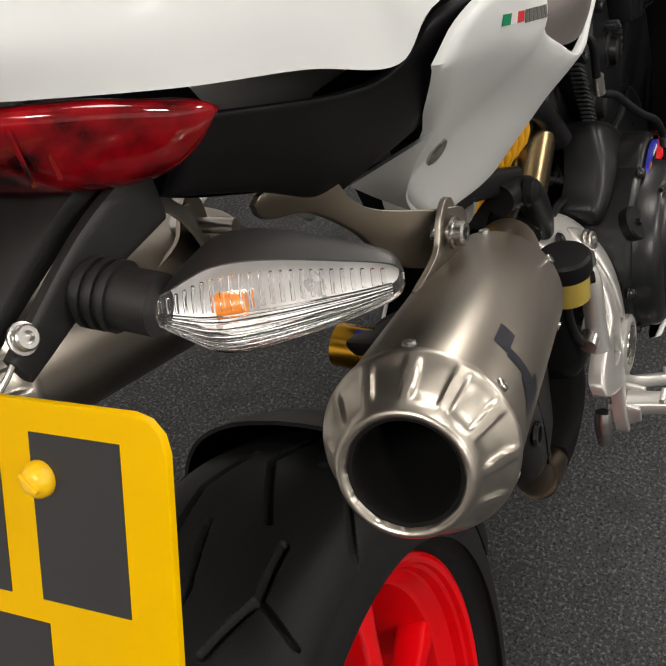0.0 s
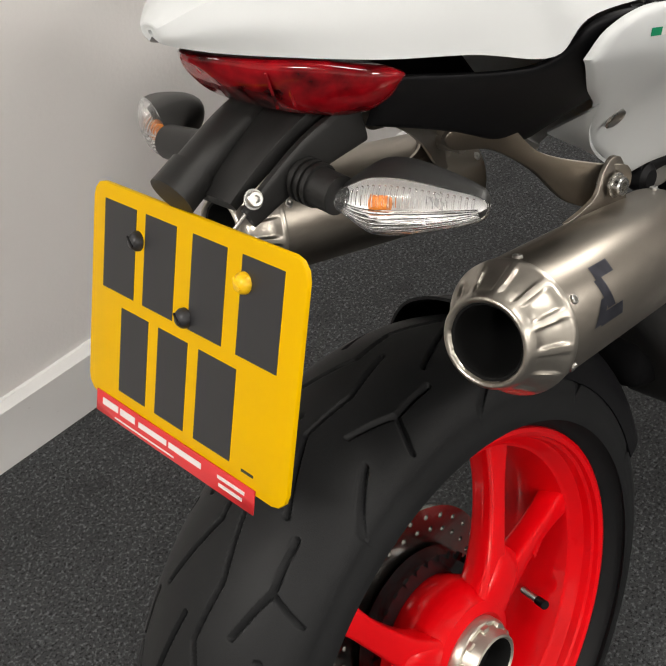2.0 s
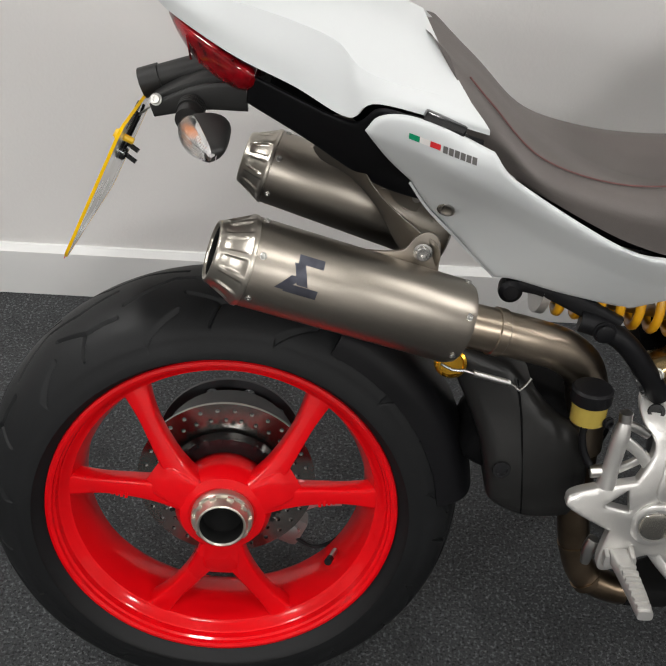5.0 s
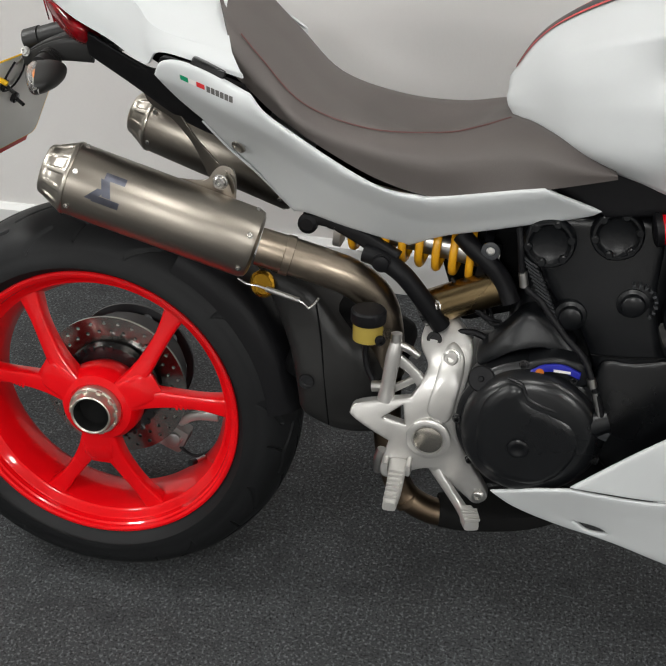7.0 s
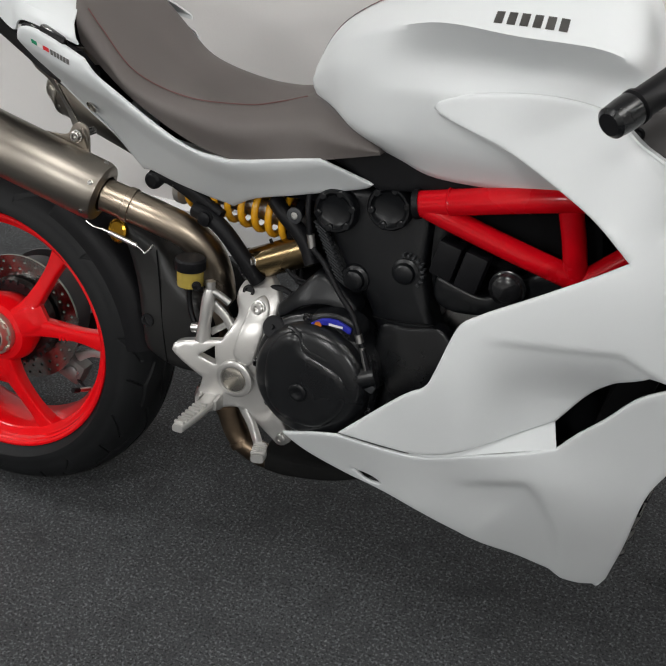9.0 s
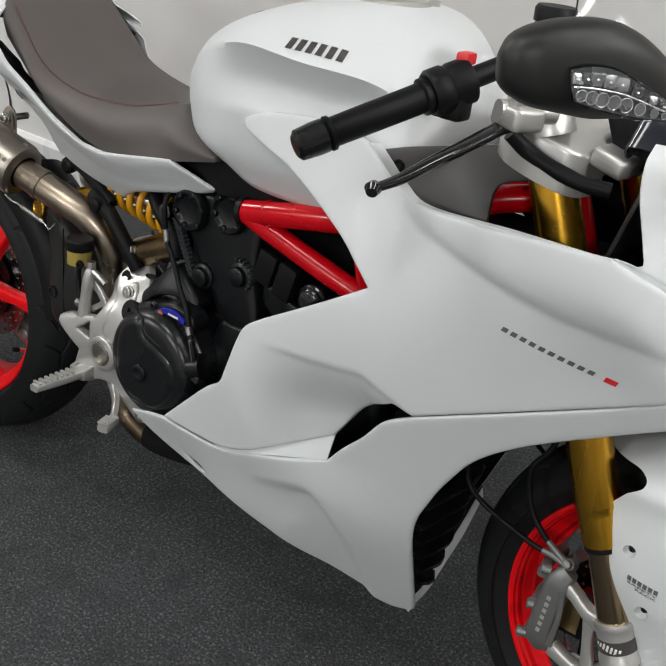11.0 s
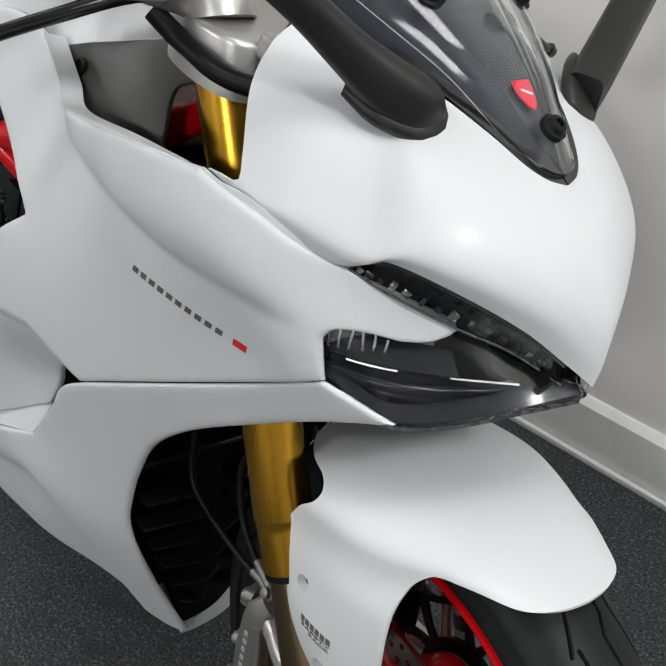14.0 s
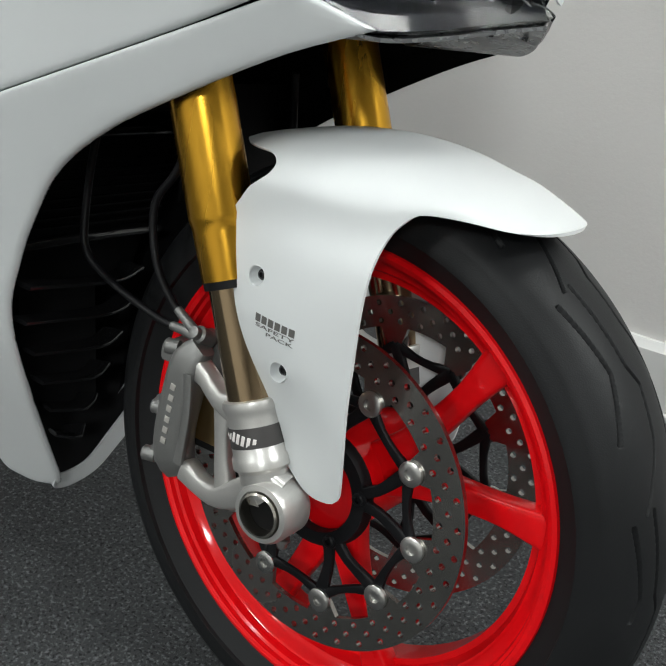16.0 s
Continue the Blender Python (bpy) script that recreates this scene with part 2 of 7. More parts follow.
def fill(out, holes=(), h=0.012, roll=0.0):
    """Triangles over an outline with holes, with points of a grid inside."""
    rings = [out, *holes]
    pts, edges = [], []
    for r in rings:
        s = len(pts)
        pts += list(r)
        edges += [(s + i, s + (i + 1) % len(r)) for i in range(len(r))]
    lo, hi = out.min(0), out.max(0)
    gx, gy = np.meshgrid(np.arange(lo[0], hi[0], h), np.arange(lo[1], hi[1], h * 0.87))
    gx[1::2] += h / 2
    g = np.c_[gx.ravel(), gy.ravel()]

    def good(q, gap):
        keep = inside(q, out)
        for r in holes:
            keep &= ~inside(q, r)
        q = q[keep]
        if len(q):
            dist = np.min([edge_distance(q, r) for r in rings], axis=0)
            q = q[dist > gap]
        return q

    extra = [good(g, max(h * 0.45, roll * 1.15))]
    if roll:
        for share in (0.12, 0.4, 1.0):
            for r in rings:
                t = np.roll(r, -1, 0) - np.roll(r, 1, 0)
                t /= np.maximum(np.linalg.norm(t, axis=1), 1e-9)[:, None]
                for sign in (1, -1):
                    q = r + sign * roll * share * np.c_[-t[:, 1], t[:, 0]]
                    extra.append(good(q, roll * share * 0.8))
    allp = np.vstack([np.array(pts)] + [e for e in extra if len(e)])
    vs, _, fs, *_ = geometry.delaunay_2d_cdt([Vector(p) for p in allp], edges, [], 0, 1e-6)
    v = np.array([tuple(p) for p in vs])
    f = np.array([list(t) for t in fs if len(t) == 3])
    c = v[f].mean(1)
    keep = inside(c, out)
    for r in holes:
        keep &= ~inside(c, r)
    return v, f[keep]


def sheet(verts, faces, back):
    """A closed shell between a face and its back."""
    n = len(verts)
    use = {}
    for t in faces:
        for a, b in ((t[0], t[1]), (t[1], t[2]), (t[2], t[0])):
            use.setdefault((min(a, b), max(a, b)), []).append((a, b))
    bm = bmesh.new()
    vv = [bm.verts.new(p) for p in verts] + [bm.verts.new(p) for p in back]
    for t in faces:
        bm.faces.new([vv[i] for i in t])
        bm.faces.new([vv[n + i] for i in reversed(t)])
    for e in use.values():
        if len(e) == 1:
            a, b = e[0]
            bm.faces.new((vv[b], vv[a], vv[n + a], vv[n + b]))
    loose = [v for v in bm.verts if not v.link_faces]
    bmesh.ops.delete(bm, geom=loose, context="VERTS")
    return bm


def spline(pts, stiff=1e-4):
    """A smooth y over x and z through points (x, y, z)."""
    p = np.array(pts, float)
    x, y, n = p[:, [0, 2]], p[:, 1], len(p)

    def kernel(d):
        return np.where(d > 0, d * d * np.log(d + 1e-12), 0)

    k = kernel(np.linalg.norm(x[:, None] - x[None], axis=2)) + stiff * np.eye(n)
    q = np.c_[np.ones(n), x]
    c = np.linalg.solve(np.block([[k, q], [q.T, np.zeros((3, 3))]]), np.r_[y, 0, 0, 0])

    def f(a):
        d = np.linalg.norm(a[:, None] - x[None], axis=2)
        return kernel(d) @ c[:n] + c[n] + a @ c[n + 1:]

    return f


def flat(y):
    return lambda a: np.full(len(a), float(y))


def panel(pts, depth, thick=0.0025, roll=0.004, h=0.012, holes=(), step=0.006):
    """A shell seen from the side: an outline in x and z, its y from depth(), edges rolled inwards."""
    out = outline(pts, step)
    hs = [outline(q, step) for q in holes]
    v, f = fill(out, hs, h, roll)
    y = depth(v)
    if roll:
        d = np.clip(np.min([edge_distance(v, r) for r in [out, *hs]], axis=0) / roll, 0, 1)
        y = y + roll * (1 - np.sqrt(1 - (1 - d) ** 2))
    a = np.c_[v[:, 0], y, v[:, 1]]
    b = a + (0, thick, 0)
    return sheet([tuple(p) for p in a], [tuple(int(i) for i in t) for t in f], [tuple(p) for p in b])


def slab(pts, y0, y1, holes=(), step=0.006, roll=0.002, h=0.02):
    """A plate with an outline in x and z, from y0 (outside) to y1."""
    return panel(pts, flat(y0), y1 - y0, roll, h, holes, step)


def loft(sections, n=5, m=5, thick=0.0, half=True, cap=False, crease=()):
    """A smooth surface through half sections, from the top centre down the right side; mirrored to the left."""
    s = np.array(sections, float)
    ends = [0, *crease, s.shape[1] - 1]
    rows = [np.vstack([catmull(r[a:b + 1], n=n)[(0 if a == 0 else 1):] for a, b in zip(ends, ends[1:])]) for r in s]
    g = np.array(rows)
    cols = [catmull(g[:, j], n=m) for j in range(g.shape[1])]
    g = np.stack(cols, 1)
    if half:
        left = g[:, :0:-1].copy()
        left[..., 1] *= -1
        g = np.concatenate([left, g], 1)
    bm = bmesh.new()
    a, b = g.shape[:2]
    vs = [[bm.verts.new(p) for p in row] for row in g]
    for i in range(a - 1):
        for j in range(b - 1):
            bm.faces.new((vs[i][j], vs[i + 1][j], vs[i + 1][j + 1], vs[i][j + 1]))
    if cap:
        for i in range(a - 1):
            bm.faces.new((vs[i][b - 1], vs[i + 1][b - 1], vs[i + 1][0], vs[i][0]))
        bm.faces.new(vs[0])
        bm.faces.new(vs[-1])
    bmesh.ops.remove_doubles(bm, verts=bm.verts, dist=1e-5)
    if thick:
        bmesh.ops.recalc_face_normals(bm, faces=bm.faces)
        up = sum((f.normal.z * f.calc_area() for f in bm.faces))
        if up < 0:
            bmesh.ops.reverse_faces(bm, faces=bm.faces)
        bmesh.ops.solidify(bm, geom=bm.faces[:], thickness=thick)
    return bm


def frames_along(p):
    t = np.gradient(p, axis=0)
    t /= np.maximum(np.linalg.norm(t, axis=1), 1e-12)[:, None]
    ref = np.array([0, 0, 1.0]) if abs(t[0][2]) < 0.9 else np.array([0, 1.0, 0])
    u = np.cross(t[0], ref)
    us = []
    for k in t:
        u = u - k * (u @ k)
        u /= np.linalg.norm(u)
        us.append(u)
    return t, np.array(us), np.cross(t, np.array(us))


def skin(rings, caps=True):
    bm = bmesh.new()
    vs = [[bm.verts.new(p) for p in r] for r in rings]
    k = len(rings[0])
    for i in range(len(rings) - 1):
        for j in range(k):
            bm.faces.new((vs[i][j], vs[i][(j + 1) % k], vs[i + 1][(j + 1) % k], vs[i + 1][j]))
    if caps:
        bm.faces.new(vs[0][::-1])
        bm.faces.new(vs[-1])
    return bm


def tube(path, r, n=14, step=0.01, smooth=True, caps=True):
    """A round bar along a path; r is one radius or one to each given point."""
    p = np.array(path, float)
    rad = np.full(len(p), r, float) if np.isscalar(r) else np.array(r, float)
    q = np.c_[p, rad]
    if smooth and len(p) > 2:
        q = catmull(q, step)
    p, rad = q[:, :3], q[:, 3]
    _, u, v = frames_along(p)
    a = np.arange(n) * 2 * math.pi / n
    return skin([[c + k * (math.cos(s) * x + math.sin(s) * y) for s in a] for c, k, x, y in zip(p, rad, u, v)], caps)


def beam(path, across, sizes, n=16, power=4.0, step=0.01):
    """A bar of rounded box section: sizes (along across, along the third way) at each point."""
    q = catmull(np.c_[np.array(path, float), np.array(sizes, float) / 2], step)
    p = q[:, :3]
    t = np.gradient(p, axis=0)
    rings = []
    for c, k, (w, h) in zip(p, t, q[:, 3:]):
        k = k / np.linalg.norm(k)
        x = np.array(across, float)
        x = x - k * (x @ k)
        x /= np.linalg.norm(x)
        y = np.cross(k, x)
        ring = []
        for s in np.arange(n) * 2 * math.pi / n:
            cs, sn = math.cos(s), math.sin(s)
            ring.append(c + w * x * math.copysign(abs(cs) ** (2 / power), cs) + h * y * math.copysign(abs(sn) ** (2 / power), sn))
        rings.append(ring)
    return skin(rings)


def lathe(profile, at=(0, 0, 0), axis=(0, 1, 0), n=48, closed=False):
    """Turned about an axis: profile of (distance along it, radius)."""
    ax = Vector(axis).normalized()
    m = Matrix.Translation(at) @ ax.to_track_quat("Z", "Y").to_matrix().to_4x4()
    rings = []
    for a, r in profile:
        rings.append([m @ Vector((r * math.cos(s), r * math.sin(s), a)) for s in np.arange(n) * 2 * math.pi / n])
    if closed:
        rings.append(rings[0])
    bm = skin(rings, not closed)
    bmesh.ops.remove_doubles(bm, verts=bm.verts, dist=1e-6)
    return bm


def block(size, m=None, bevel=0.003, seg=2):
    bm = bmesh.new()
    bmesh.ops.create_cube(bm, size=1.0)
    bmesh.ops.scale(bm, vec=size, verts=bm.verts)
    if bevel:
        bmesh.ops.bevel(bm, geom=bm.edges[:], offset=bevel, segments=seg, affect="EDGES", profile=0.6)
    if m:
        bmesh.ops.transform(bm, matrix=m, verts=bm.verts)
    return bm


def bolt(at, r=0.006, axis=(0, -1, 0), high=0.005, hollow=True):
    """A cap bolt with a socket."""
    k = r * 0.5 if hollow else 0
    prof = [(0, r * 1.25), (high * 0.25, r * 1.25), (high * 0.3, r), (high * 0.85, r), (high, r * 0.85)]
    prof += [(high, k), (high * 0.4, k * 0.95)] if hollow else []
    return lathe(prof, at, axis, 16)


# ---- the room ----
X0, X1, Y0, Y1 = -5.5, 7.0, -6.0, 0.86


def room_box(name, lo, hi, mat, label, category):
    c = [(a + b) / 2 for a, b in zip(lo, hi)]
    ob = link(name, block([b - a for a, b in zip(lo, hi)], Matrix.Translation(c), 0), mat)
    return tagged(ob, label, category, kind="structure")


room_box("floor", (X0, Y0, -0.1), (X1, Y1, 0), CARPET, "dark grey speckled cord carpet over the whole floor", "floor")
room_box("wall_north", (X0, Y1, -0.1), (X1, Y1 + 0.12, CEILING), WALL, "plain pale grey painted wall behind the motorcycle", "wall")
room_box("wall_south", (X0, Y0 - 0.12, -0.1), (X1, Y0, CEILING), WALL, "plain pale grey painted wall of the showroom", "wall")
room_box("wall_east", (X1, Y0, -0.1), (X1 + 0.12, Y1, CEILING), WALL, "plain pale grey painted end wall", "wall")
room_box("wall_west", (X0 - 0.12, Y0, -0.1), (X0, Y1, CEILING), WALL, "plain pale grey painted end wall", "wall")
room_box("ceiling", (X0, Y0, CEILING), (X1, Y1, CEILING + 0.1), CEIL, "flat white tiled office ceiling", "ceiling")


def skirting():
    prof = [(0, 0), (0, 0.122), (-0.006, 0.122), (-0.018, 0.110), (-0.019, 0.10), (-0.019, 0)]
    bm = bmesh.new()
    ends = [[bm.verts.new((x, Y1 + a, z + 0.001)) for a, z in prof] for x in (X0, X1)]
    k = len(prof)
    for i in range(k):
        bm.faces.new((ends[0][i], ends[0][(i + 1) % k], ends[1][(i + 1) % k], ends[1][i]))
    bm.faces.new(ends[0])
    bm.faces.new(ends[1])
    tagged(link("baseboard", bm, SKIRT), "white gloss painted skirting board along the wall", "skirting board", kind="structure")
    tagged(link("trim", block((3.6, 0.01, 0.012), pose(2.75, Y1 - 0.026, 0.006), 0.002), SKIRT),
           "thin white bead at the foot of the skirting", "trim", kind="structure")


skirting()
for px, py, power in PANELS:
    root = tagged(new("ceiling_light"), "square flush white ceiling light panel, out of view, switched on", "ceiling light", "ceiling lights")
    root.matrix_world = pose(px, py, CEILING)
    part("frame", slab([(-0.32, -0.32, 1), (0.32, -0.32, 1), (0.32, 0.32, 1), (-0.32, 0.32, 1)], -0.012, 0.0,
                       [[(-0.3, -0.3, 1), (0.3, -0.3, 1), (0.3, 0.3, 1), (-0.3, 0.3, 1)]], 0.1, 0.0, 0.3), CEIL, root).rotation_euler = (radians(90), 0, 0)
    part("diffuser", block((0.6, 0.6, 0.004), pose(0, 0, -0.004), 0), PANEL_GLOW, root)


# ---- the motorcycle ----
BIKE = tagged(new("motorcycle"), "white faired sports motorcycle with red wheels, leaning on its side stand", "motorcycle")
BIKE.matrix_world = LEAN
RC, FC = (0.006, 0.0, 0.318), (1.513, 0.0, 0.300)  # wheel centres
FORK_LOW, FORK_HIGH = Vector((1.430, -0.113, 0.485)), Vector((1.250, -0.108, 0.925))


def turned(deg, at, way):
    """A turn by deg about a line."""
    return Matrix.Translation(at) @ Matrix.Rotation(radians(deg), 4, way) @ Matrix.Translation(-at)


STEER = turned(-4.5, FORK_LOW, (FORK_HIGH - FORK_LOW).normalized())  # the front wheel is turned a little to the right


def steered(build, m, *args):
    """Builds parts of the bike and turns them with the steering."""
    before = set(BIKE.children)
    build(*args)
    for ob in BIKE.children:
        if ob not in before:
            ob.matrix_basis = m @ ob.matrix_basis


def treads(pitch, half, count):
    """The grooves of one tyre, as short lines in (way round, across)."""
    lines = []
    for i in range(count):
        s = i * pitch
        for side, shift in ((1, 0.0), (-1, pitch / 2)):
            front = (((0.19, 0.38), (0.115, 0.24), (0.098, 0.10), (0.055, 0.17), (0.0, 0.50)), ((0.180, 0.68), (0.115, 0.52), (0.060, 0.70)))
            for run in front if half < 0.07 else (((0.00, 0.06), (0.055, 0.20), (0.105, 0.13), (0.17, 0.44)),
                        ((0.09, 0.46), (0.045, 0.62), (0.0, 0.60)),
                        ((0.045, 0.62), (0.06, 0.86)),
                        ((0.10, 0.70), (0.15, 0.92))):
                q = [((s + shift + a) , side * b * half) for a, b in run]
                lines += list(zip(q, q[1:]))
    return lines


def tyre(radius, half, rim_r, n=2000, count=11, width=0.0026, depth=0.0052):
    """A tyre with cut grooves; its axis is y."""
    crown = radius - 0.0
    shoulder_r, belly_r = radius - half * 0.62, radius - half * 0.82
    arc = []
    for a in np.linspace(-1, 1, 141):
        y = a * half * 0.955
        arc.append((y, shoulder_r + (crown - shoulder_r) * math.sqrt(max(0.0, 1 - abs(a) ** 2.1))**1.15))
    wall = [(-half * 0.72, rim_r - 0.006), (-half * 0.80, rim_r + 0.004), (-half * 0.93, rim_r + 0.018), (-half, belly_r), (-half * 0.995, shoulder_r - 0.006)]
    prof = wall + arc + [(-y, r) for y, r in reversed(wall)]
    prof = np.array(prof)
    around = np.arange(n) * 2 * math.pi / n
    length = 2 * math.pi * radius
    pitch = length / count
    rr = np.repeat(prof[:, 1][None], n, 0)
    lo, hi = len(wall), len(wall) + len(arc)
    s = around[:, None] * radius
    y = prof[None, lo:hi, 0]
    cut = np.full((n, hi - lo), 1.0)
    for (a, ya), (b, yb) in treads(pitch, half, count):
        for turn in (-length, 0, length):
            d = np.array([b - a, yb - ya])
            if a + turn > length + 0.01 or b + turn < -0.01 and a + turn < -0.01:
                continue
            t = np.clip(((s - a - turn) * d[0] + (y - ya) * d[1]) / (d @ d), 0, 1)
            cut = np.minimum(cut, np.hypot(s - a - turn - t * d[0], y - ya - t * d[1]))
    rr[:, lo:hi] -= depth * np.clip(1.12 - cut / width, 0, 1)
    verts = np.stack([rr * np.cos(around)[:, None], np.repeat(prof[:, 0][None], n, 0), rr * np.sin(around)[:, None]], -1)
    k = len(prof)
    idx = np.arange(n * k).reshape(n, k)
    nxt = np.roll(idx, -1, 0)
    quads = np.stack([idx[:, :-1], idx[:, 1:], nxt[:, 1:], nxt[:, :-1]], -1).reshape(-1, 4)
    return verts.reshape(-1, 3), quads


def tyre_part(radius, half, rim_r, at, parent, label, count):
    v, q = tyre(radius, half, rim_r, count=count, width=0.0026 if half > 0.08 else 0.0016)
    me = bpy.data.meshes.new("tyre")
    me.from_pydata((v + np.array(at)).tolist(), [], q.tolist())
    me.validate()
    me.materials.append(RUBBER)
    me.shade_smooth()
    me.set_sharp_from_angle(angle=radians(30))
    ob = new("tyre", me)
    ob.parent = parent
    ob["label"] = label
    return ob


def rim(at, half, r=0.232):
    """The red wheel rim: lip, well and barrel."""
    w = half
    prof = [(-w, r - 0.002), (-w - 0.001, r - 0.006), (-w + 0.001, r - 0.010), (-w + 0.006, r - 0.011), (-w + 0.008, r - 0.014), (-w + 0.016, r - 0.016), (-w + 0.018, r - 0.019), (-w + 0.026, r - 0.024),
            (-w + 0.028, r - 0.029), (-w + 0.040, r - 0.034), (-0.2 * w, r - 0.040), (0.4 * w, r - 0.040), (w - 0.02, r - 0.026), (w - 0.004, r - 0.012), (w, r - 0.004), (w - 0.002, r),
            (w - 0.006, r - 0.001), (w - 0.012, r - 0.010), (0.4 * w, r - 0.033), (-0.2 * w, r - 0.033), (-w + 0.012, r - 0.010), (-w + 0.006, r)]
    return lathe([(a, b) for a, b in prof], at, (0, 1, 0), 120, closed=True)


def spoke(at, deg, spread, y_in, y_out, r_in, r_out, thick):
    """One arm of a Y-shaped spoke, bowed a little."""
    a, b = radians(deg), radians(deg + spread)
    pts = []
    for s in np.linspace(0, 1, 5):
        ang = a + (b - a) * (s ** 0.85) * 1.0 + radians(spread) * 0.10 * math.sin(math.pi * s)
        r = r_in + (r_out - r_in) * s
        pts.append((at[0] + r * math.cos(ang), y_in + (y_out - y_in) * s ** 1.3, at[2] + r * math.sin(ang)))
    sizes = [(thick * 1.35, 0.042), (thick * 1.15, 0.032), (thick, 0.026), (thick, 0.025), (thick * 1.1, 0.036)]
    return beam(pts, (0, 1, 0), sizes, 20, 5.5)


def disc_plate(r_out, r_in, thick, rows, tabs=()):
    """A drilled brake disc in the plane of x and z, its centre at nought."""
    a = np.arange(120) * 2 * math.pi / 120
    ring = np.c_[np.cos(a), np.sin(a)]
    tab = np.zeros(120)
    for q in tabs:
        tab = np.maximum(tab, np.abs((np.degrees(a) - q + 180) % 360 - 180) < 7)
    inner = ring * (r_in - 0.016 * tab)[:, None]
    holes = [inner]
    c = np.arange(10) * 2 * math.pi / 10
    for r, num, shift, size in rows:
        for i in range(num):
            b = (i + shift) * 2 * math.pi / num
            holes.append(np.array((r * math.cos(b), r * math.sin(b))) + size * np.c_[np.cos(c), np.sin(c)])
    v, f = fill(ring * r_out, holes, 0.02)
    front = np.c_[v[:, 0], np.full(len(v), -thick / 2), v[:, 1]]
    back = front + (0, thick, 0)
    return sheet([tuple(p) for p in front], [tuple(int(i) for i in t) for t in f], [tuple(p) for p in back])


def rear_wheel():
    w = part("rear_wheel", rim(RC, 0.072), RED, BIKE, "gloss red three-spoke rear wheel")
    tyre_part(0.318, 0.091, 0.232, RC, w, "wide black road tyre with zigzag grooves", 11)
    for deg in (28, 148, 268):
        for spread in (25, -25):
            arm = part("spoke", spoke(RC, deg + spread * 0.30, spread * 0.70, -0.052, -0.030, 0.050, 0.205, 0.026), RED, w)
            if deg != 268 and (spread < 0) == (deg == 28):
                for k in range(9):
                    q = radians(deg + spread * (0.955 + 0.014 * (k - 4) * 0.3))
                    r = 0.128 + 0.0062 * k
                    part("raised_mark", block((.0042, .0012, .008), Matrix.Translation((RC[0] + r * math.cos(q), -.0565 + .00175 * k, RC[2] + r * math.sin(q))) @ Matrix.Rotation(-q, 4, "Y"), .0004), RED, arm)
    hub = lathe([(-0.068, 0.040), (-0.072, 0.045), (-0.068, 0.056), (-0.054, 0.064), (-0.034, 0.067), (-0.008, 0.058), (0.0, 0.05), (0.0, 0.03)], RC, n=60)
    part("hub_carrier", lathe([(0.02, 0.06), (0.02, 0.09), (0.03, 0.098), (0.09, 0.098), (0.10, 0.09), (0.10, 0)], RC, n=48), SWING, w, "dark hub carrier behind the disc")
    part("hub", hub, RED, w)
    for deg in (28, 148, 268):
        for off in (-13, 13):
            a = radians(deg + off)
            m = Matrix.Translation((RC[0] + 0.066 * math.cos(a), -0.058, RC[2] + 0.066 * math.sin(a))) @ Matrix.Rotation(-a, 4, "Y")
            part("hub_lug", block((0.024, 0.014, 0.016), m, 0.004), RED, w)
    for deg in (28, 148, 268):
        a = radians(deg)
        p = [(RC[0] + r * math.cos(a), y, RC[2] + r * math.sin(a)) for r, y in ((0.040, -0.054), (0.066, -0.054), (0.088, -0.052), (0.104, -0.046))]
        part("spoke_root", beam(p, (0, 1, 0), [(0.030, 0.060), (0.030, 0.054), (0.028, 0.052), (0.020, 0.046)], 20, 4.5), RED, w)
    # a shallow cup: the deep shade of the hollow axle is painted in
    part("axle_bore", lathe([(-0.0935, 0.0283), (-0.092, 0.0272), (-0.0705, 0.0262), (-0.0705, 0.0005), (-0.069, 0.0005), (-0.069, 0.0282)], RC, n=40, closed=True), DEEP_BLACK, w, "shallow cup painted near-black for the shade in the hollow axle")
    nut = lathe([(-0.066, 0.041), (-0.078, 0.041), (-0.080, 0.0395), (-0.080, 0.036), (-0.086, 0.0345), (-0.094, 0.0325), (-0.095, 0.0305), (-0.093, 0.0285), (-0.066, 0.0285)], RC, n=48, closed=True)
    part("axle_nut", nut, NUT, w, "polished steel hollow axle nut")
    for i in range(10):
        a = i * math.pi / 5
        m = Matrix.Translation((RC[0] + 0.0362 * math.cos(a), -0.0815, RC[2] + 0.0362 * math.sin(a))) @ Matrix.Rotation(-a, 4, "Y")
        part("nut_notch", block((0.006, 0.006, 0.009), m, 0.001), NUT, w)
    d = part("brake_disc", disc_plate(0.1225, 0.082, 0.005, ((0.112, 30, 0, 0.0032), (0.098, 30, 0.5, 0.0032))), DISC, w, "drilled steel rear brake disc")
    d.location = (RC[0], 0.012, RC[2])
    part("disc_carrier", lathe([(0.010, 0.085), (0.016, 0.085), (0.016, 0.03), (0.010, 0.03)], RC, n=48, closed=True), DISC, w)
    for i in range(30):
        a = i * math.pi / 15
        m = Matrix.Translation((RC[0] + 0.079 * math.cos(a), -0.0135, RC[2] + 0.079 * math.sin(a))) @ Matrix.Rotation(-a, 4, "Y")
        part("ring_tooth", block((0.008, 0.004, 0.006), m, 0), GLOSS, w)
    ring = lathe([(-0.012, 0.080), (0.004, 0.082), (0.004, 0.060), (-0.012, 0.060)], RC, n=48, closed=True)
    part("sensor_ring", ring, GLOSS, w, "black toothed speed sensor ring")
